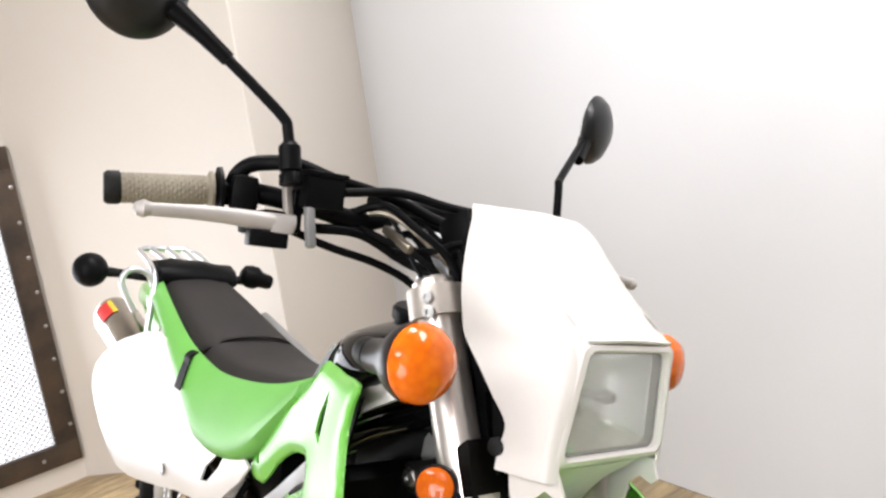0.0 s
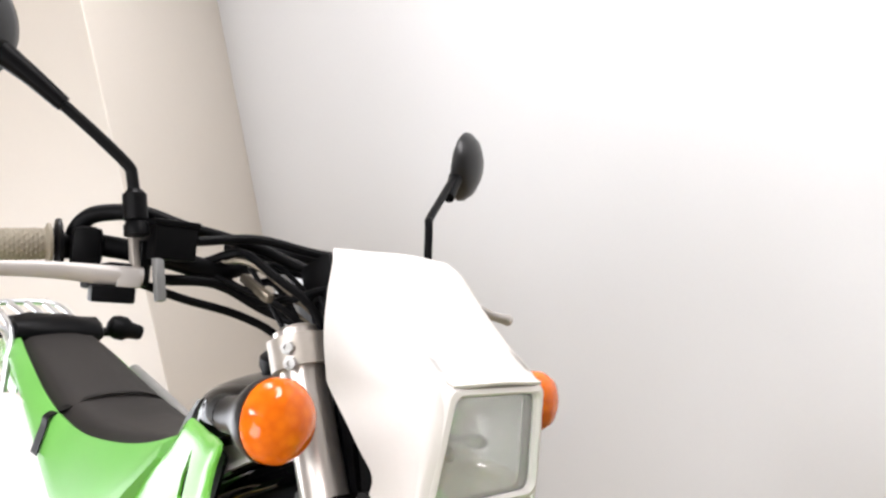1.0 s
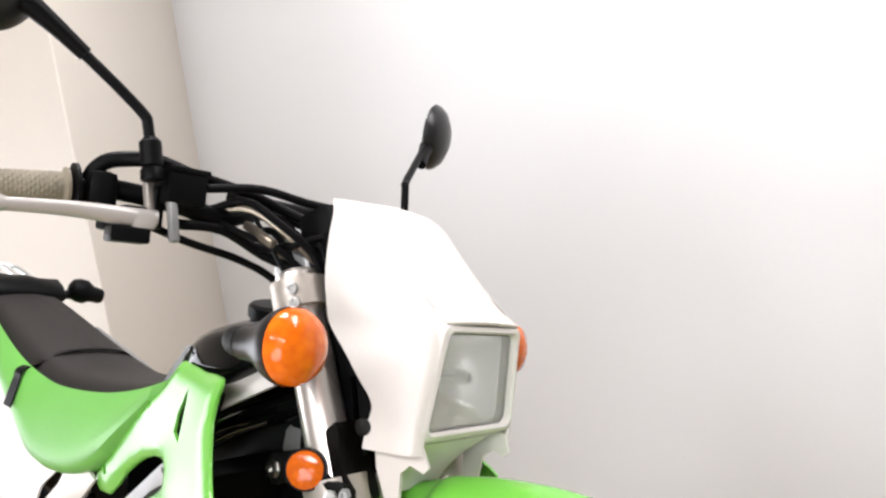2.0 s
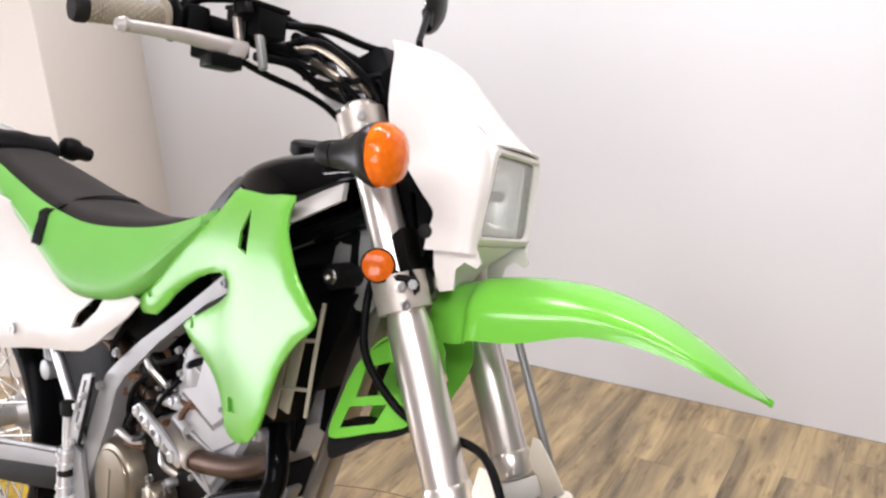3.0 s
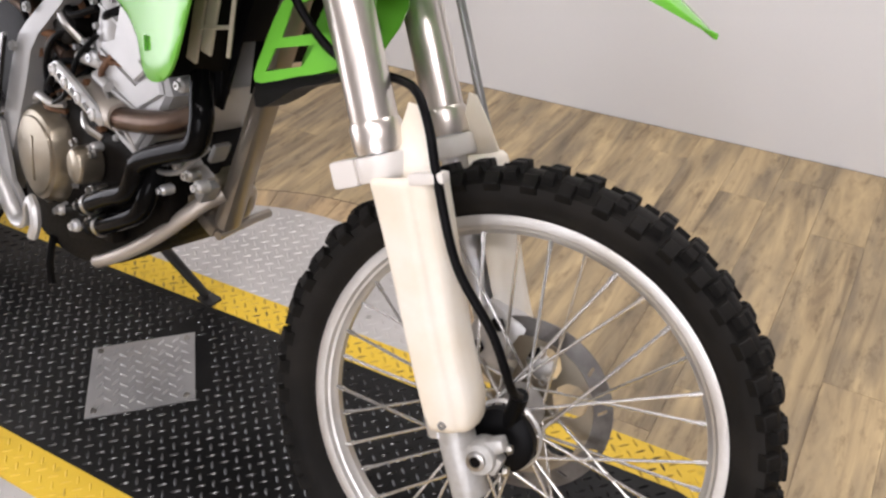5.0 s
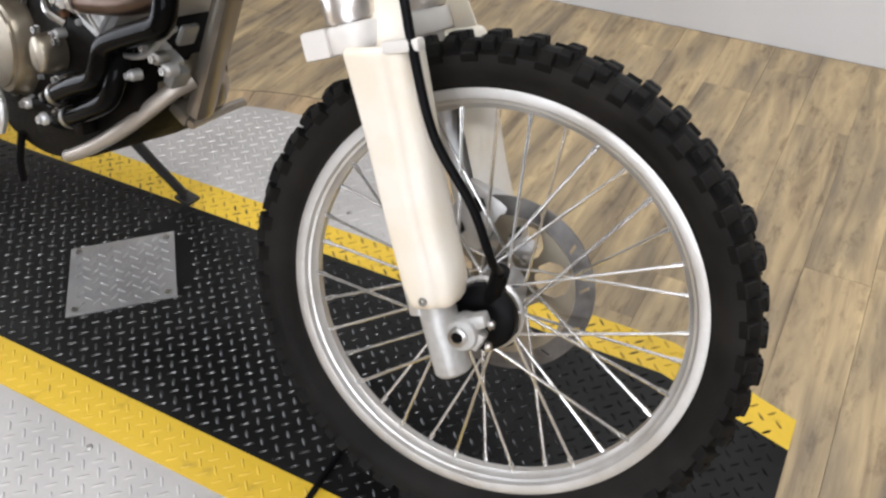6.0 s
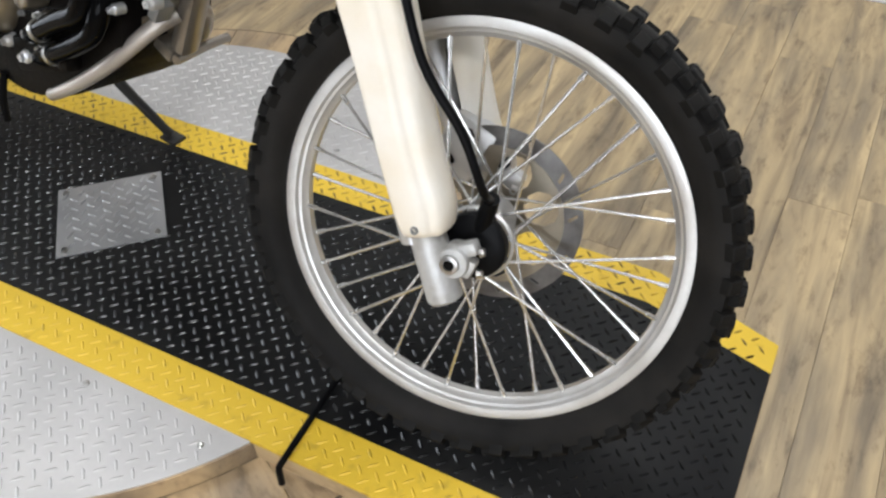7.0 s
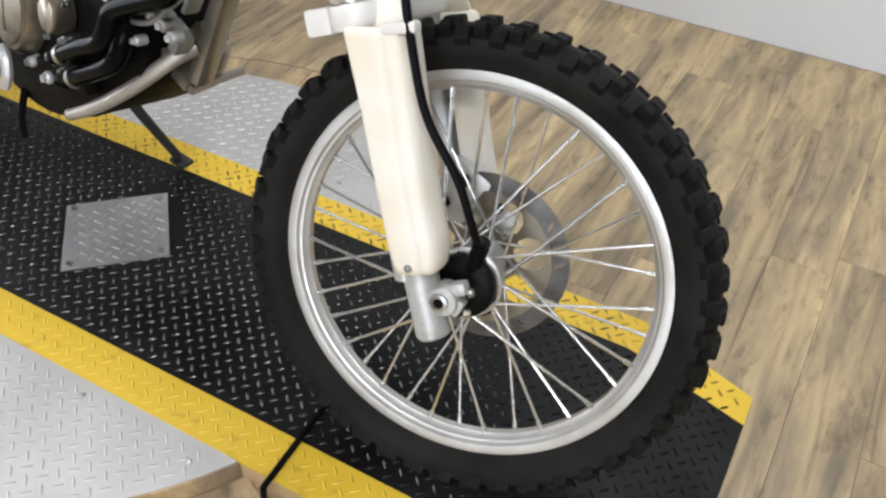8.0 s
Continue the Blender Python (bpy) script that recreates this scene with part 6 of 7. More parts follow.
# cylinder and head, leaning ahead
CYL = [(-0.757, 0.697), (-0.733, 0.765), (-0.650, 0.778), (-0.600, 0.710), (-0.572, 0.650), (-0.600, 0.600), (-0.655, 0.530), (-0.700, 0.545), (-0.705, 0.605), (-0.742, 0.632), (-0.752, 0.665)]
bm = bmesh.new()
slab(bm, CYL, 0.08, -0.106, 0.008)
body("cylinder", bm, CYLM, "silver painted cylinder block", engine, 30)
for a, b, w in (((-0.730, 0.748), (-0.630, 0.708), 0.005), ((-0.738, 0.634), (-0.600, 0.604), 0.006), ((-0.700, 0.582), (-0.640, 0.566), 0.004), ((-0.695, 0.566), (-0.650, 0.552), 0.004)):
    bm = bmesh.new()
    p, q = V((a[0], -0.109, a[1])), V((b[0], -0.109, b[1]))
    box(bm, p.lerp(q, 0.5), ((q - p).length, 0.010, w), Matrix.Rotation(-math.atan2(q.z - p.z, q.x - p.x), 3, "Y"), 0.0015)
    body("rib", bm, CYLM, "", engine)
bm = bmesh.new()
sheet_panel(bm, [(x, -0.105, h) for x, h in ((-0.738, 0.75), (-0.700, 0.768), (-0.678, 0.70), (-0.700, 0.672), (-0.732, 0.69))], 0.02, 0.012, 0.012, -1, 0.02, (), 2)
body("cam_cover", bm, CYLM, "", engine)
for outline, proud in ((((-0.728, 0.690), (-0.640, 0.655), (-0.585, 0.700), (-0.640, 0.770), (-0.668, 0.772), (-0.690, 0.705)), 0.009), (((-0.735, 0.645), (-0.640, 0.612), (-0.580, 0.652), (-0.592, 0.682), (-0.640, 0.646), (-0.735, 0.682)), 0.005), (((-0.690, 0.600), (-0.650, 0.545), (-0.612, 0.595), (-0.640, 0.606)), 0.007)):
    bm = bmesh.new()
    slab(bm, outline, -0.098, -0.107 - proud, 0.004)
    body("cylinder_facet", bm, CYLM, "", engine, 25)
bm = bmesh.new()
tube(bm, [(-0.738, -0.112, 0.640), (-0.700, -0.118, 0.632)], [0.010, 0.0085], 12, 0)
body("cylinder_boss", bm, CYLM, "", engine)
up = V((0.26, 0, 0.965)).normalized()
turn = Matrix.Rotation(math.atan2(up.x, up.z), 3, "Y")
base = V((-0.685, 0, 0.555))
bm = bmesh.new()
box(bm, base + up * 0.25, (0.128, 0.150, 0.050), turn, 0.016)
body("head_cover", bm, CASTGREY, "", engine)
for p, r in (((-0.735, 0.715), 0.0045), ((-0.622, 0.690), 0.0045), ((-0.690, 0.555), 0.0045)):
    bm = bmesh.new()
    bolt(bm, (p[0], -0.112, p[1]), (0, -1, 0), r, 0.006)
    body("engine_bolt", bm, CASTGREY, "", engine)
bm = bmesh.new()
tube(bm, [(-0.735, -0.105, 0.655), (-0.780, -0.118, 0.660)], 0.0085, 10, 0)
body("oil_union", bm, CAST, "", engine)
bm = bmesh.new()
tube(bm, [(-0.715, -0.118, 0.628), (-0.655, -0.120, 0.575), (-0.61, -0.120, 0.535)], 0.003, 8, 0)
body("oil_line", bm, STEEL, "", engine)

# ignition / starter lump ahead of the case
bm = bmesh.new()
turned(bm, [(0.02, -0.075), (0.042, -0.072), (0.046, -0.06), (0.046, -0.02), (0.040, -0.012), (0.040, 0.0), (0.02, 0.01)], (-0.625, 0, 0.470), (0, -1, 0), 26)
turned(bm, [(0.016, 0.0), (0.030, 0.002), (0.030, 0.02), (0.012, 0.022)], (-0.625, -0.03, 0.470), (0, -1, 0), 22)
body("starter_motor", bm, BRONZE, "", engine)
for x, h, sx, sz, mat in ((-0.560, 0.525, 0.030, 0.018, CAST), (-0.545, 0.505, 0.020, 0.030, CASTGREY), (-0.585, 0.535, 0.024, 0.020, CAST), (-0.520, 0.575, 0.010, 0.034, CASTGREY), (-0.665, 0.500, 0.020, 0.024, CASTGREY)):
    bm = bmesh.new()
    box(bm, (x, -0.055, h), (sx, 0.03, sz), Matrix.Rotation(radians(25), 3, "Y"), 0.005)
    body("engine_bracket", bm, mat, "", engine)
bm = bmesh.new()
tube(bm, [(-0.605, -0.110, 0.532), (-0.570, -0.112, 0.538), (-0.535, -0.112, 0.552), (-0.505, -0.110, 0.580), (-0.482, -0.105, 0.602)], 0.0045, 8, 4)
body("vent_hose", bm, CASTGREY, "", engine)
bm = bmesh.new()
box(bm, (-0.79, -0.095, 0.372), (0.15, 0.022, 0.060), Matrix.Rotation(radians(-18), 3, "Y"), 0.008)
box(bm, (-0.71, -0.105, 0.392), (0.034, 0.034, 0.040), None, 0.010)
body("water_pump", bm, DARKMETAL, "", engine)
# bolt heads, unions and lugs over the cases, with the clutch arm above its cover
for k, (x, h, r) in enumerate(((-0.774, 0.586, 0.0060), (-0.758, 0.518, 0.0060), (-0.801, 0.403, 0.0090), (-0.747, 0.447, 0.0070), (-0.867, 0.370, 0.0070), (-0.576, 0.508, 0.0060), (-0.517, 0.551, 0.0070), (-0.976, 0.524, 0.0060), (-0.941, 0.545, 0.0060), (-0.868, 0.555, 0.0070), (-0.813, 0.487, 0.0060), (-0.646, 0.533, 0.0060), (-0.998, 0.453, 0.0050), (-0.536, 0.678, 0.0080), (-0.750, 0.664, 0.0080), (-0.538, 0.560, 0.0060), (-0.495, 0.540, 0.0070), (-0.820, 0.358, 0.0080), (-0.768, 0.387, 0.0080))):
    bm = bmesh.new()
    turned(bm, [(r * 1.4, -0.016), (r * 1.4, 0.0), (r * 1.2, 0.002)], (x, -0.112, h), (0, -1, 0), 10)
    bolt(bm, (x, -0.113, h), (0, -1, 0), r * 0.85, 0.008)
    body("union_bolt" if r > 0.007 else "case_bolt", bm, (STEEL, CAST, ALU)[k % 3], "", engine)
bm = bmesh.new()
tube(bm, [(-0.905, -0.120, 0.560), (-0.880, -0.128, 0.572), (-0.845, -0.128, 0.568), (-0.820, -0.120, 0.572)], [0.006, 0.007, 0.006, 0.005], 8, 4)
body("clutch_arm", bm, CAST, "", engine)
bm = bmesh.new()
tube(bm, [(-0.840, -0.128, 0.570), (-0.790, -0.135, 0.600), (-0.770, -0.125, 0.660), (-0.740, -0.110, 0.700)], 0.004, 8, 4)
body("clutch_cable", bm, BLACKP, "", engine)
# exhaust
bm = bmesh.new()
tube(bm, [(-0.508, -0.100, 0.645), (-0.530, -0.110, 0.630), (-0.565, -0.116, 0.616), (-0.62, -0.118, 0.602), (-0.70, -0.116, 0.590), (-0.78, -0.100, 0.605), (-0.86, -0.080, 0.640)], 0.0175, 16, 5)
tube(bm, [(-0.86, -0.080, 0.640), (-0.98, -0.085, 0.70), (-1.10, -0.105, 0.735), (-1.22, -0.13, 0.78)], 0.021, 16, 4)
pipe = body("exhaust_pipe", bm, PIPE, "heat-tinted brown exhaust pipe")
bm = bmesh.new()
tube(bm, [(-0.672, -0.117, 0.5945), (-0.676, -0.117, 0.594), (-0.735, -0.109, 0.593), (-0.790, -0.098, 0.607), (-0.794, -0.097, 0.609)], [0.019, 0.0235, 0.0235, 0.0225, 0.018], 18, 3)
body("exhaust_sleeve", bm, CLAMPM, "dull silver exhaust sleeve", pipe)
a, b = V((-0.702, -0.141, 0.590)), V((-0.800, -0.141, 0.630))
bm = bmesh.new()
d = (b - a).normalized()
o = V((-d.z, 0, d.x))


def on_shield(u, v):
    q = a + d * u + o * v * 0.80
    return (q.x, q.z)


shield = [on_shield(u, v) for u, v in ((-0.012, -0.014), (0.03, -0.017), (0.075, -0.019), (0.112, -0.018), (0.126, -0.008), (0.126, 0.010), (0.112, 0.019), (0.075, 0.018), (0.03, 0.016), (-0.012, 0.012), (-0.017, 0.0))]
slots = [[on_shield(u + k * 0.036, v) for u, v in ((0.010, -0.006), (0.028, -0.008), (0.032, 0.0), (0.028, 0.008), (0.010, 0.006))] for k in range(3)]
sheet_panel(bm, [(x, -0.139, h) for x, h in shield], 0.006, 0.005, 0.006, -1, 0.012, slots, 2)
shield_ob = body("heat_shield", bm, ALU, "slotted silver heat shield", pipe)
for u in (0.004, 0.044, 0.082, 0.116):
    x, h = on_shield(u, 0.0)
    bm = bmesh.new()
    turned(bm, [(0.004, -0.004), (0.0095, -0.003), (0.0095, 0.002), (0.006, 0.003), (0.005, 0.001)], (x, -0.143, h), (0, -1, 0), 14)
    body("shield_boss", bm, CAST, "", shield_ob)
bm = bmesh.new()
ma, mb = V((-1.36, -0.105, 0.745)), V((-1.82, -0.155, 0.853))
tube(bm, [ma, ma.lerp(mb, 0.25), ma.lerp(mb, 0.6), ma.lerp(mb, 0.93), ma.lerp(mb, 0.975), mb], [0.026, 0.040, 0.050, 0.051, 0.046, 0.028], 28, 0)
muff = body("muffler", bm, MUFFM, "polished silver muffler with red and yellow sticker")
for nm, mat, t0, t1, a0, a1 in (("red_sticker", RED, 0.80, 0.93, 0.55, 1.25), ("yellow_sticker", YSTICK, 0.80, 0.93, 0.34, 0.55)):
    bm = bmesh.new()
    d = (mb - ma).normalized()
    sx = V((0, 0, 1)).cross(d).normalized()
    sz = d.cross(sx)
    rings(bm, [[ma.lerp(mb, t) + 0.0520 * (math.cos(a) * sz + math.sin(a) * sx) for a in np.linspace(a0, a1, 8)] for t in np.linspace(t0, t1, 4)], False, False)
    body(nm, bm, mat, "", muff)

# coolant hoses
for pts, r in (([(-0.500, -0.105, 0.700), (-0.478, -0.122, 0.675), (-0.468, -0.130, 0.645), (-0.478, -0.132, 0.612), (-0.515, -0.132, 0.592), (-0.570, -0.132, 0.566), (-0.604, -0.132, 0.545), (-0.617, -0.132, 0.515), (-0.638, -0.131, 0.487), (-0.690, -0.130, 0.460), (-0.752, -0.126, 0.424), (-0.790, -0.110, 0.405)], 0.0170),
               ([(-0.600, -0.100, 0.545), (-0.598, -0.120, 0.500), (-0.617, -0.122, 0.462), (-0.661, -0.122, 0.431), (-0.737, -0.118, 0.389), (-0.780, -0.105, 0.370)], 0.0165),
               ([(-0.52, -0.06, 0.92), (-0.50, -0.07, 0.86), (-0.51, -0.055, 0.76), (-0.53, -0.04, 0.66)], 0.007)):
    bm = bmesh.new()
    tube(bm, pts, r, 14, 5)
    body("coolant_hose" if r > 0.01 else "wiring_lead", bm, HOSE if r > 0.01 else BLACKP, "black rubber coolant hose" if r > 0.01 else "")
for p, q in (((-0.745, -0.127, 0.428), (-0.735, -0.128, 0.434)), ((-0.728, -0.119, 0.394), (-0.719, -0.1195, 0.399))):
    bm = bmesh.new()
    tube(bm, [p, q], 0.0185, 14, 0)
    body("hose_clip", bm, STEEL, "steel hose clip")

# clutter behind: airbox, shock, chain guard, linkage, wiring
bm = bmesh.new()
box(bm, (-0.97, 0.0, 0.775), (0.26, 0.17, 0.14), None, 0.03)
body("airbox", bm, BLACKP, "black plastic airbox")
bm = bmesh.new()
tube(bm, [(-0.98, 0, 0.80), (-1.03, 0, 0.42)], 0.026, 14, 0)
for k in range(9):
    c = V((-0.985, 0, 0.76)).lerp(V((-1.028, 0, 0.47)), k / 8)
    torus = [(c + V((0.042 * math.cos(a), 0.042 * math.sin(a), 0.008 * a / 6.28))) for a in (2 * math.pi * j / 16 for j in range(17))]
    tube(bm, torus, 0.006, 6, 0)
body("rear_shock", bm, DARKMETAL, "dark coil spring rear shock")
bm = bmesh.new()
box(bm, (-0.80, -0.02, 0.69), (0.09, 0.13, 0.08), Matrix.Rotation(radians(-20), 3, "Y"), 0.015)
turned(bm, [(0.02, 0), (0.032, 0.002), (0.032, 0.03), (0.026, 0.034), (0.005, 0.036)], (-0.82, -0.085, 0.70), (0, -1, 0), 20)
tube(bm, [(-0.86, -0.05, 0.72), (-0.80, -0.10, 0.76), (-0.76, -0.09, 0.78)], 0.010, 10, 3)
body("carburettor", bm, DARKMETAL, "dark carburettor behind the frame spar")
bm = bmesh.new()
box(bm, (-0.945, -0.12, 0.745), (0.045, 0.040, 0.040), Matrix.Rotation(radians(20), 3, "Y"), 0.008)
body("fuse_box", bm, WHITE, "small white connector box")
for pts in ([(-0.80, -0.11, 0.70), (-0.84, -0.125, 0.67), (-0.87, -0.12, 0.62), (-0.86, -0.12, 0.58)], [(-0.90, -0.11, 0.76), (-0.92, -0.125, 0.71), (-0.94, -0.10, 0.66)],
            [(-0.74, -0.11, 0.74), (-0.79, -0.12, 0.72), (-0.83, -0.11, 0.74), (-0.87, -0.11, 0.73)], [(-0.78, -0.11, 0.65), (-0.82, -0.125, 0.64), (-0.86, -0.12, 0.60), (-0.89, -0.115, 0.56)]):
    bm = bmesh.new()
    tube(bm, pts, 0.0055, 8, 5)
    body("wiring_lead", bm, BLACKP)
bm = bmesh.new()
sheet_panel(bm, [(-0.975, -0.148, 0.65), (-0.945, -0.148, 0.66), (-0.985, -0.150, 0.52), (-1.03, -0.150, 0.50)], 0.006, 0.001, 0.02, -1, 0.03, ([(-0.969, 0.642), (-0.961, 0.642), (-0.968, 0.618), (-0.976, 0.618)], [(-0.978, 0.611), (-0.970, 0.611), (-0.977, 0.587), (-0.985, 0.587)], [(-0.987, 0.580), (-0.979, 0.580), (-0.986, 0.556), (-0.994, 0.556)]), 1)
frame_plate = body("frame_plate", bm, CYLM, "slotted silver frame plate")
# black line drawn for the dark gap between the plate and the spar
bm = bmesh.new()
tube(bm, [(-0.938, -0.1495, 0.655), (-0.957, -0.1495, 0.590), (-0.978, -0.1505, 0.520)], 0.0035, 8, 0)
body("plate_gap_line", bm, RUBBER, "", frame_plate)

# swing arm, rear wheel, pegs, pedal, stand
for sgn in (-1, 1):
    bm = bmesh.new()
    box(bm, (-1.30, sgn * 0.105, 0.362), (0.54, 0.030, 0.072), Matrix.Rotation(radians(-16), 3, "Y"), 0.006)
    arm = body("swing_arm", bm, SPAR, "grey box-section swing arm")
    # black strip on the arm's face stands in for a recess in shade
    bm = bmesh.new()
    box(bm, (-1.27, sgn * 0.1205, 0.352), (0.42, 0.004, 0.044), Matrix.Rotation(radians(-16), 3, "Y"), 0.001)
    body("arm_recess_shade", bm, RUBBER, "", arm)
    bm = bmesh.new()
    tube(bm, [(-1.03, sgn * 0.128, 0.478), (-1.16, sgn * 0.128, 0.446), (-1.55, sgn * 0.128, 0.345)], 0.0065, 10, 3)
    body("torque_rod", bm, CASTGREY, "grey steel rod over the swing arm", arm)
    bm = bmesh.new()
    tube(bm, [(-1.00, sgn * 0.14, 0.345), (-0.975, sgn * 0.20, 0.352), (-0.97, sgn * 0.255, 0.360)], 0.011, 10, 3)
    box(bm, (-0.975, sgn * 0.225, 0.368), (0.052, 0.085, 0.014), Matrix.Rotation(radians(8), 3, "X"), 0.003)
    for k in range(6):
        for x in (-0.998, -0.952):
            box(bm, (x, sgn * (0.188 + 0.015 * k), 0.379), (0.006, 0.007, 0.012))
    body("foot_peg", bm, CASTGREY, "toothed steel foot peg")
    bm = bmesh.new()
    sheet_panel(bm, [(-1.045, sgn * 0.142, 0.49), (-0.985, sgn * 0.142, 0.50), (-0.960, sgn * 0.142, 0.40), (-0.90, sgn * 0.142, 0.345), (-0.955, sgn * 0.142, 0.325), (-1.04, sgn * 0.142, 0.38)], 0.008, 0.003, 0.02, sgn, 0.03, (), 2)
    body("peg_bracket", bm, SPAR, "cast aluminium peg bracket")
bm = bmesh.new()
tube(bm, [(-1.003, -0.150, 0.412), (-0.975, -0.152, 0.385), (-0.950, -0.154, 0.360), (-0.925, -0.155, 0.342), (-0.895, -0.156, 0.352), (-0.885, -0.157, 0.385), (-0.868, -0.160, 0.402)], [0.011, 0.0145, 0.016, 0.014, 0.012, 0.011, 0.010], 10, 4, 0.6)
tube(bm, [(-0.868, -0.160, 0.402), (-0.850, -0.164, 0.392), (-0.842, -0.168, 0.365), (-0.850, -0.170, 0.342)], 0.0095, 8, 3)
body("brake_pedal", bm, CAST, "cast aluminium rear brake pedal")
bm = bmesh.new()
tube(bm, [(-1.02, -0.150, 0.50), (-1.022, -0.152, 0.46), (-1.02, -0.152, 0.40)], 0.014, 12, 2)
tube(bm, [(-1.02, -0.150, 0.56), (-1.02, -0.150, 0.50)], 0.009, 10, 0)
for z in (0.490, 0.470, 0.425, 0.405):
    turned(bm, [(0.010, -0.004), (0.017, -0.003), (0.017, 0.003), (0.010, 0.004)], (-1.021, -0.152, z), (0, 0, 1), 14)
master = body("master_cylinder", bm, ALU, "rear brake master cylinder")
for z, r, h in ((0.562, 0.0125, 0.026), (0.447, 0.0150, 0.014)):
    bm = bmesh.new()
    turned(bm, [(r * 0.8, 0), (r, 0.002), (r, h - 0.002), (r * 0.8, h)], (-1.020, -0.151, z), (0, 0, 1), 14)
    body("rubber_boot", bm, RUBBER, "", master)
bm = bmesh.new()
tube(bm, [(-0.955, 0.105, 0.285), (-0.925, 0.135, 0.215), (-0.872, 0.190, 0.122), (-0.862, 0.203, 0.102)], [0.011, 0.0115, 0.010, 0.010], 10, 3)
stand = body("side_stand", bm, STANDM, "dark steel side stand, folded out")
bm = bmesh.new()
box(bm, (-0.858, 0.208, 0.092), (0.046, 0.034, 0.009), Matrix.Rotation(radians(14), 3, "X"), 0.004)
body("stand_foot", bm, STANDM, "", stand)
bm = bmesh.new()
tube(bm, [(-0.93, -0.09, 0.29), (-0.93, -0.10, 0.24), (-0.925, -0.10, 0.20)], 0.007, 8, 2)
body("drain_hose", bm, BLACKP, "short black drain hose")
wheel("rear_wheel", 0.330, 0.244, 0.110, 36, BODY, (-1.64, 0.330), 0.045, 0.060, 84, "spoked rear wheel with knobbly tyre")
bm = bmesh.new()
rows = []
for a in np.linspace(-0.35, 1.9, 10):
    r = 0.372
    x, h = -1.64 + r * math.cos(a), 0.332 + r * math.sin(a) + 0.06 * max(0.0, math.sin(a))
    w = 0.085
    rows.append([(x, -w, h - 0.03), (x, -w * 0.8, h), (x, 0, h + 0.008), (x, w * 0.8, h), (x, w, h - 0.03)])
loft_sheet(bm, rows, 0.003, 3, 3)
body("inner_mudguard", bm, BLACKP, "black inner rear mudguard", None, 60)
# black flap ahead of the rear wheel
bm = bmesh.new()
sheet_panel(bm, [(x, -0.035, h) for x, h in ((-1.075, 0.80), (-1.060, 0.62), (-1.075, 0.47), (-1.13, 0.40), (-1.23, 0.42), (-1.33, 0.52), (-1.36, 0.66), (-1.34, 0.80))], 0.07, 0.006, 0.02, -1, 0.05, (), 2)
body("rear_flap", bm, BLACKP, "black plastic flap ahead of the rear wheel")
# tail: green mudguard, rack, bag, rear indicators
rows = []
for x, h, w in ((-1.40, 0.925, 0.10), (-1.50, 0.945, 0.10), (-1.62, 0.955, 0.085), (-1.76, 0.945, 0.065)):
    rows.append([(x, y - 0.042, z) for y, z in ((-w, h - 0.05), (-w * 0.9, h - 0.01), (0, h), (w * 0.9, h - 0.01), (w, h - 0.05))])
bm = bmesh.new()
loft_sheet(bm, rows, 0.003, 3, 3)
tail("rear_mudguard", bm, GREEN, "green plastic rear mudguard", None, 60)
rack = None
for pts in ([(-1.41, -0.166, 0.88), (-1.45, -0.153, 0.99), (-1.52, -0.151, 1.018), (-1.63, -0.149, 1.030), (-1.66, -0.12, 1.034), (-1.66, -0.04, 1.036), (-1.62, -0.012, 1.028), (-1.54, -0.006, 1.008), (-1.47, 0.0, 0.985), (-1.43, 0.005, 0.93)],
            [(-1.655, -0.118, 1.033), (-1.58, -0.112, 1.026), (-1.49, -0.105, 1.010)], [(-1.655, -0.082, 1.035), (-1.58, -0.076, 1.026), (-1.49, -0.07, 1.010)], [(-1.65, -0.045, 1.035), (-1.58, -0.04, 1.024), (-1.49, -0.036, 1.010)],
            [(-1.45, -0.188, 0.925), (-1.45, -0.205, 0.955), (-1.45, -0.219, 0.985), (-1.45, -0.210, 1.006), (-1.45, -0.190, 1.012), (-1.45, -0.168, 1.004), (-1.45, -0.155, 0.982)]):
    bm = bmesh.new()
    tube(bm, pts, 0.0065, 10, 4)
    rack = tail("rack_tube", bm, ALU, "", rack) if rack else tail("luggage_rack", bm, ALU, "silver tubular luggage rack")
rows = []
rb = random.Random(8)
for s, k in ((-0.147, 0.45), (-0.142, 0.9), (-0.11, 1.08), (-0.075, 1.0), (-0.045, 1.03), (-0.015, 0.98), (0.020, 0.86), (0.031, 0.5)):
    rows.append([(-1.50 + 0.055 * k * math.cos(a) * (1 + 0.06 * rb.uniform(-1, 1)), s + 0.004 * rb.uniform(-1, 1), 0.999 + k * (0.031 * math.sin(a) if math.sin(a) > 0 else 0.030 * math.sin(a)) * (1 + 0.1 * rb.uniform(-1, 1))) for a in (2 * math.pi * j / 16 for j in range(16))])
bm = bmesh.new()
rings(bm, rows)
tail("tool_bag", bm, BLACKP, "black tool roll strapped behind the seat", None, 60)
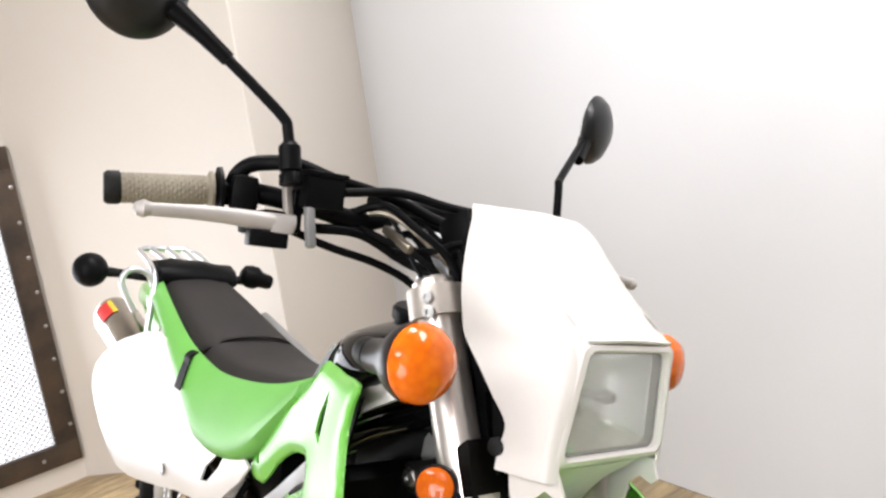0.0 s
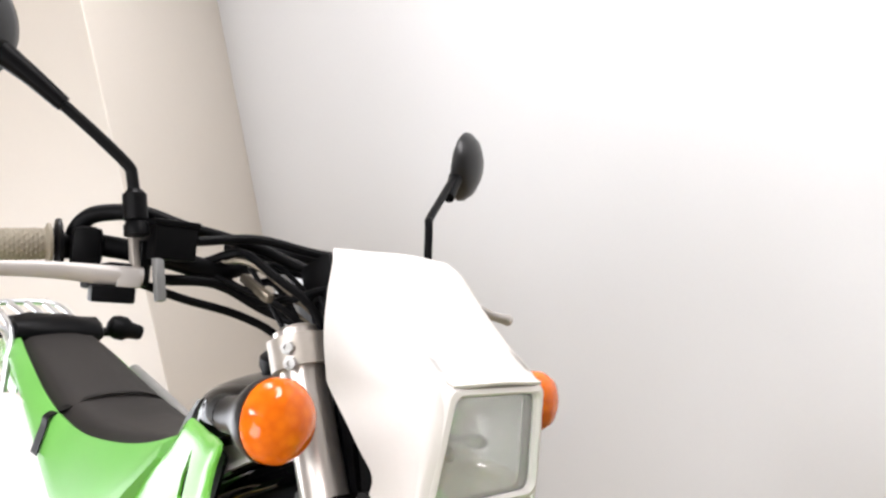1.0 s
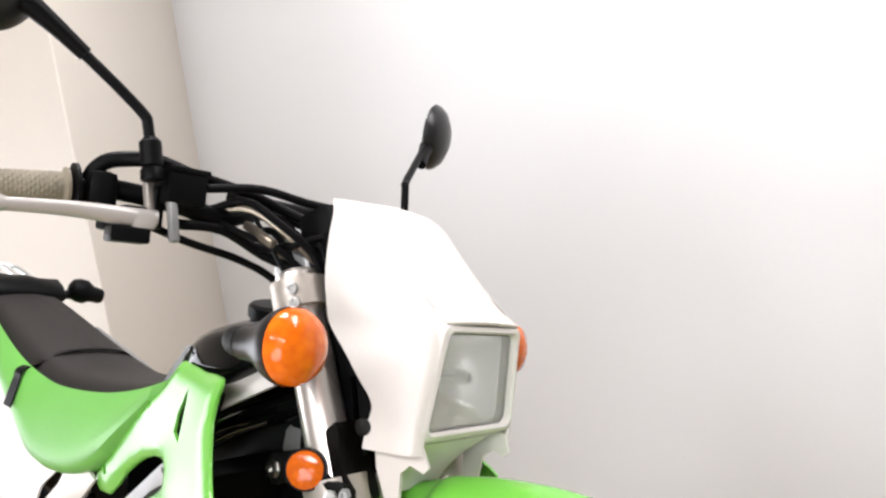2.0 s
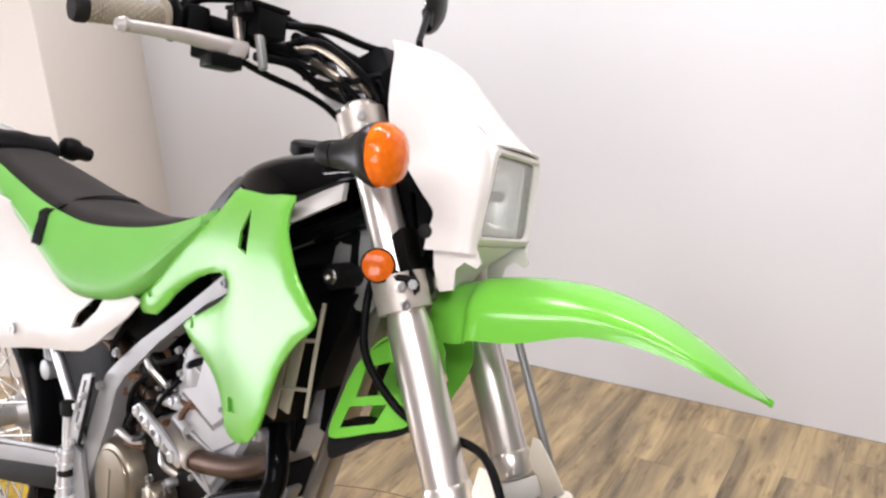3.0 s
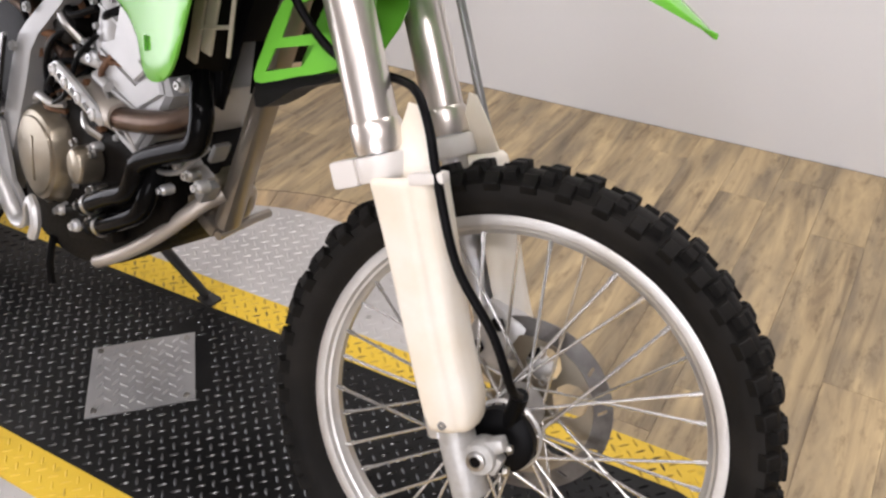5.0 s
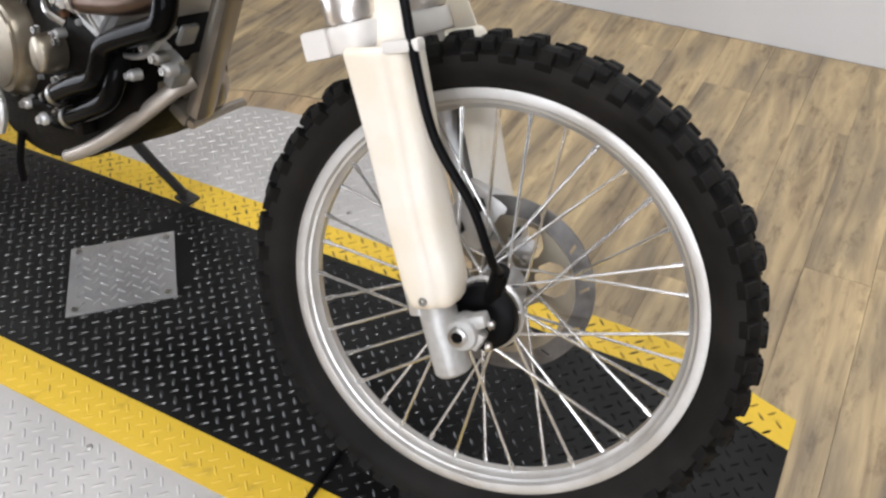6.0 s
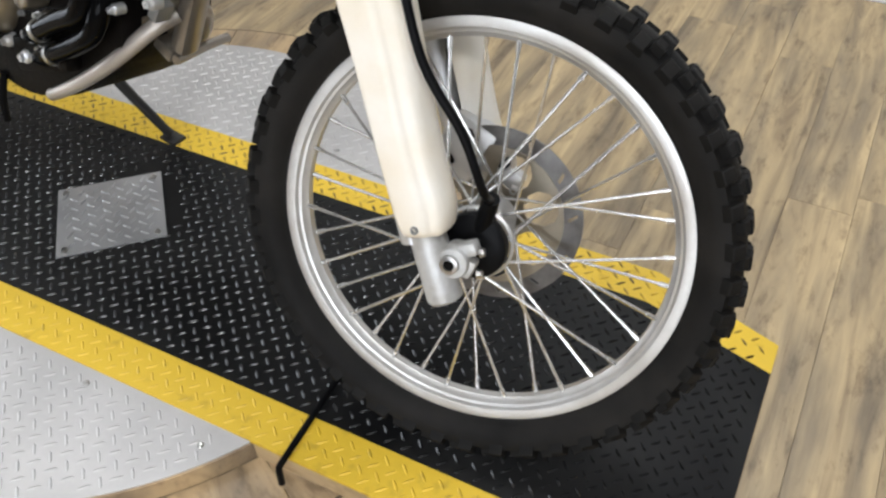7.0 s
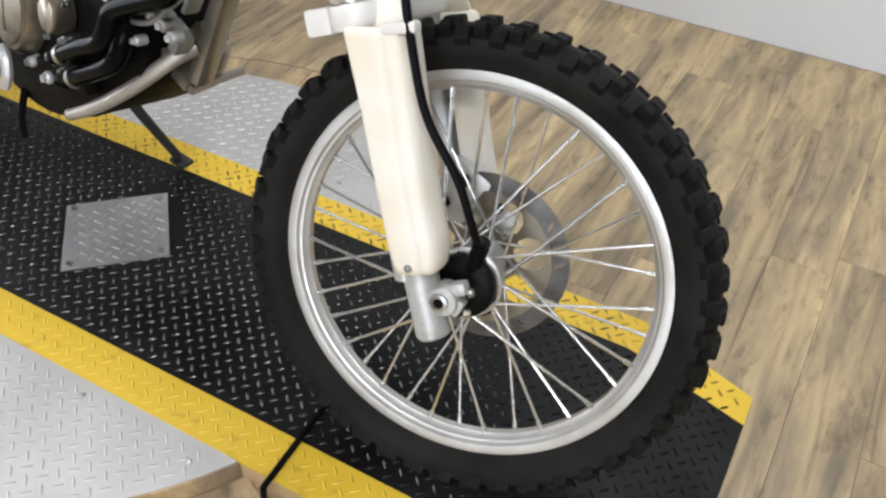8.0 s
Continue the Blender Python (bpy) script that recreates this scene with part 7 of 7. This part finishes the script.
for sgn, c in ((-1, V((-1.50, -0.272, 0.997))), (1, V((-1.50, 0.102, 0.999)))):
    bm = bmesh.new()
    if sgn < 0:
        turned(bm, [(0.012, 0.034), (0.024, 0.026), (0.034, 0.006), (0.036, -0.004), (0.034, -0.010)], c, (1, 0, 0.05), 26)
    else:
        turned(bm, [(0.010, -0.056), (0.021, -0.050), (0.026, -0.036), (0.026, -0.020), (0.018, -0.008), (0.0165, 0.012), (0.013, 0.018), (0.004, 0.020)], c, (0.1, 1, -0.22), 18)
    shell = tail("rear_indicator", bm, BLACKP, "black rear indicator on a rubber stalk")
    if sgn < 0:
        bm = bmesh.new()
        turned(bm, [(0.034, -0.008), (0.030, -0.022), (0.004, -0.030)], c, (1, 0, 0.05), 26)
        tail("lens", bm, AMBER, "", shell)
    bm = bmesh.new()
    tube(bm, [c, c + V((-0.01, -sgn * 0.06, -0.004)), c + V((-0.015, -sgn * 0.13, -0.01))], [0.013, 0.0095, 0.010], 12, 3)
    tail("stalk", bm, RUBBER, "", shell)

# small engine clutter between the spar and the cylinder: brackets, unions, rusty stays and bolt heads
clutter = random.Random(14)
for k in range(84):
    x, h = clutter.uniform(-0.90, -0.70), clutter.uniform(0.55, 0.79)
    if h > 0.79 + 0.75 * (x + 0.76) or h < 0.52 + 0.5 * abs(x + 0.80):
        continue
    bm = bmesh.new()
    y = clutter.uniform(-0.112, -0.085)
    if k % 3 == 0:
        bolt(bm, (x, y, h), (0, -1, 0), clutter.uniform(0.004, 0.0055), 0.007)
        body("engine_bolt", bm, CASTGREY, "", engine)
    elif k % 3 == 1:
        box(bm, (x, y, h), (clutter.uniform(0.012, 0.035), 0.012, clutter.uniform(0.010, 0.024)), Matrix.Rotation(clutter.uniform(-0.9, 0.9), 3, "Y"), 0.003)
        body("engine_bracket", bm, clutter.choice((RUST, CASTGREY, RUST, RUST)), "", engine)
    else:
        a = clutter.uniform(-1.2, 1.2)
        d = V((math.cos(a), 0, math.sin(a))) * clutter.uniform(0.02, 0.045)
        tube(bm, [V((x, y, h)) - d, V((x, y - 0.012, h)), V((x, y, h)) + d], clutter.choice((0.003, 0.005, 0.0065)), 8, 4)
        body("engine_pipe", bm, clutter.choice((BLACKP, RUST, STEEL)), "", engine)
# bolts and slots on the frame plate
for x, h in ((-0.962, 0.615), (-0.985, 0.590), (-0.975, 0.555), (-0.995, 0.52)):
    bm = bmesh.new()
    bolt(bm, (x, -0.152, h), (0, -1, 0), 0.006, 0.007)
    body("frame_bolt", bm, CAST, "", bike)
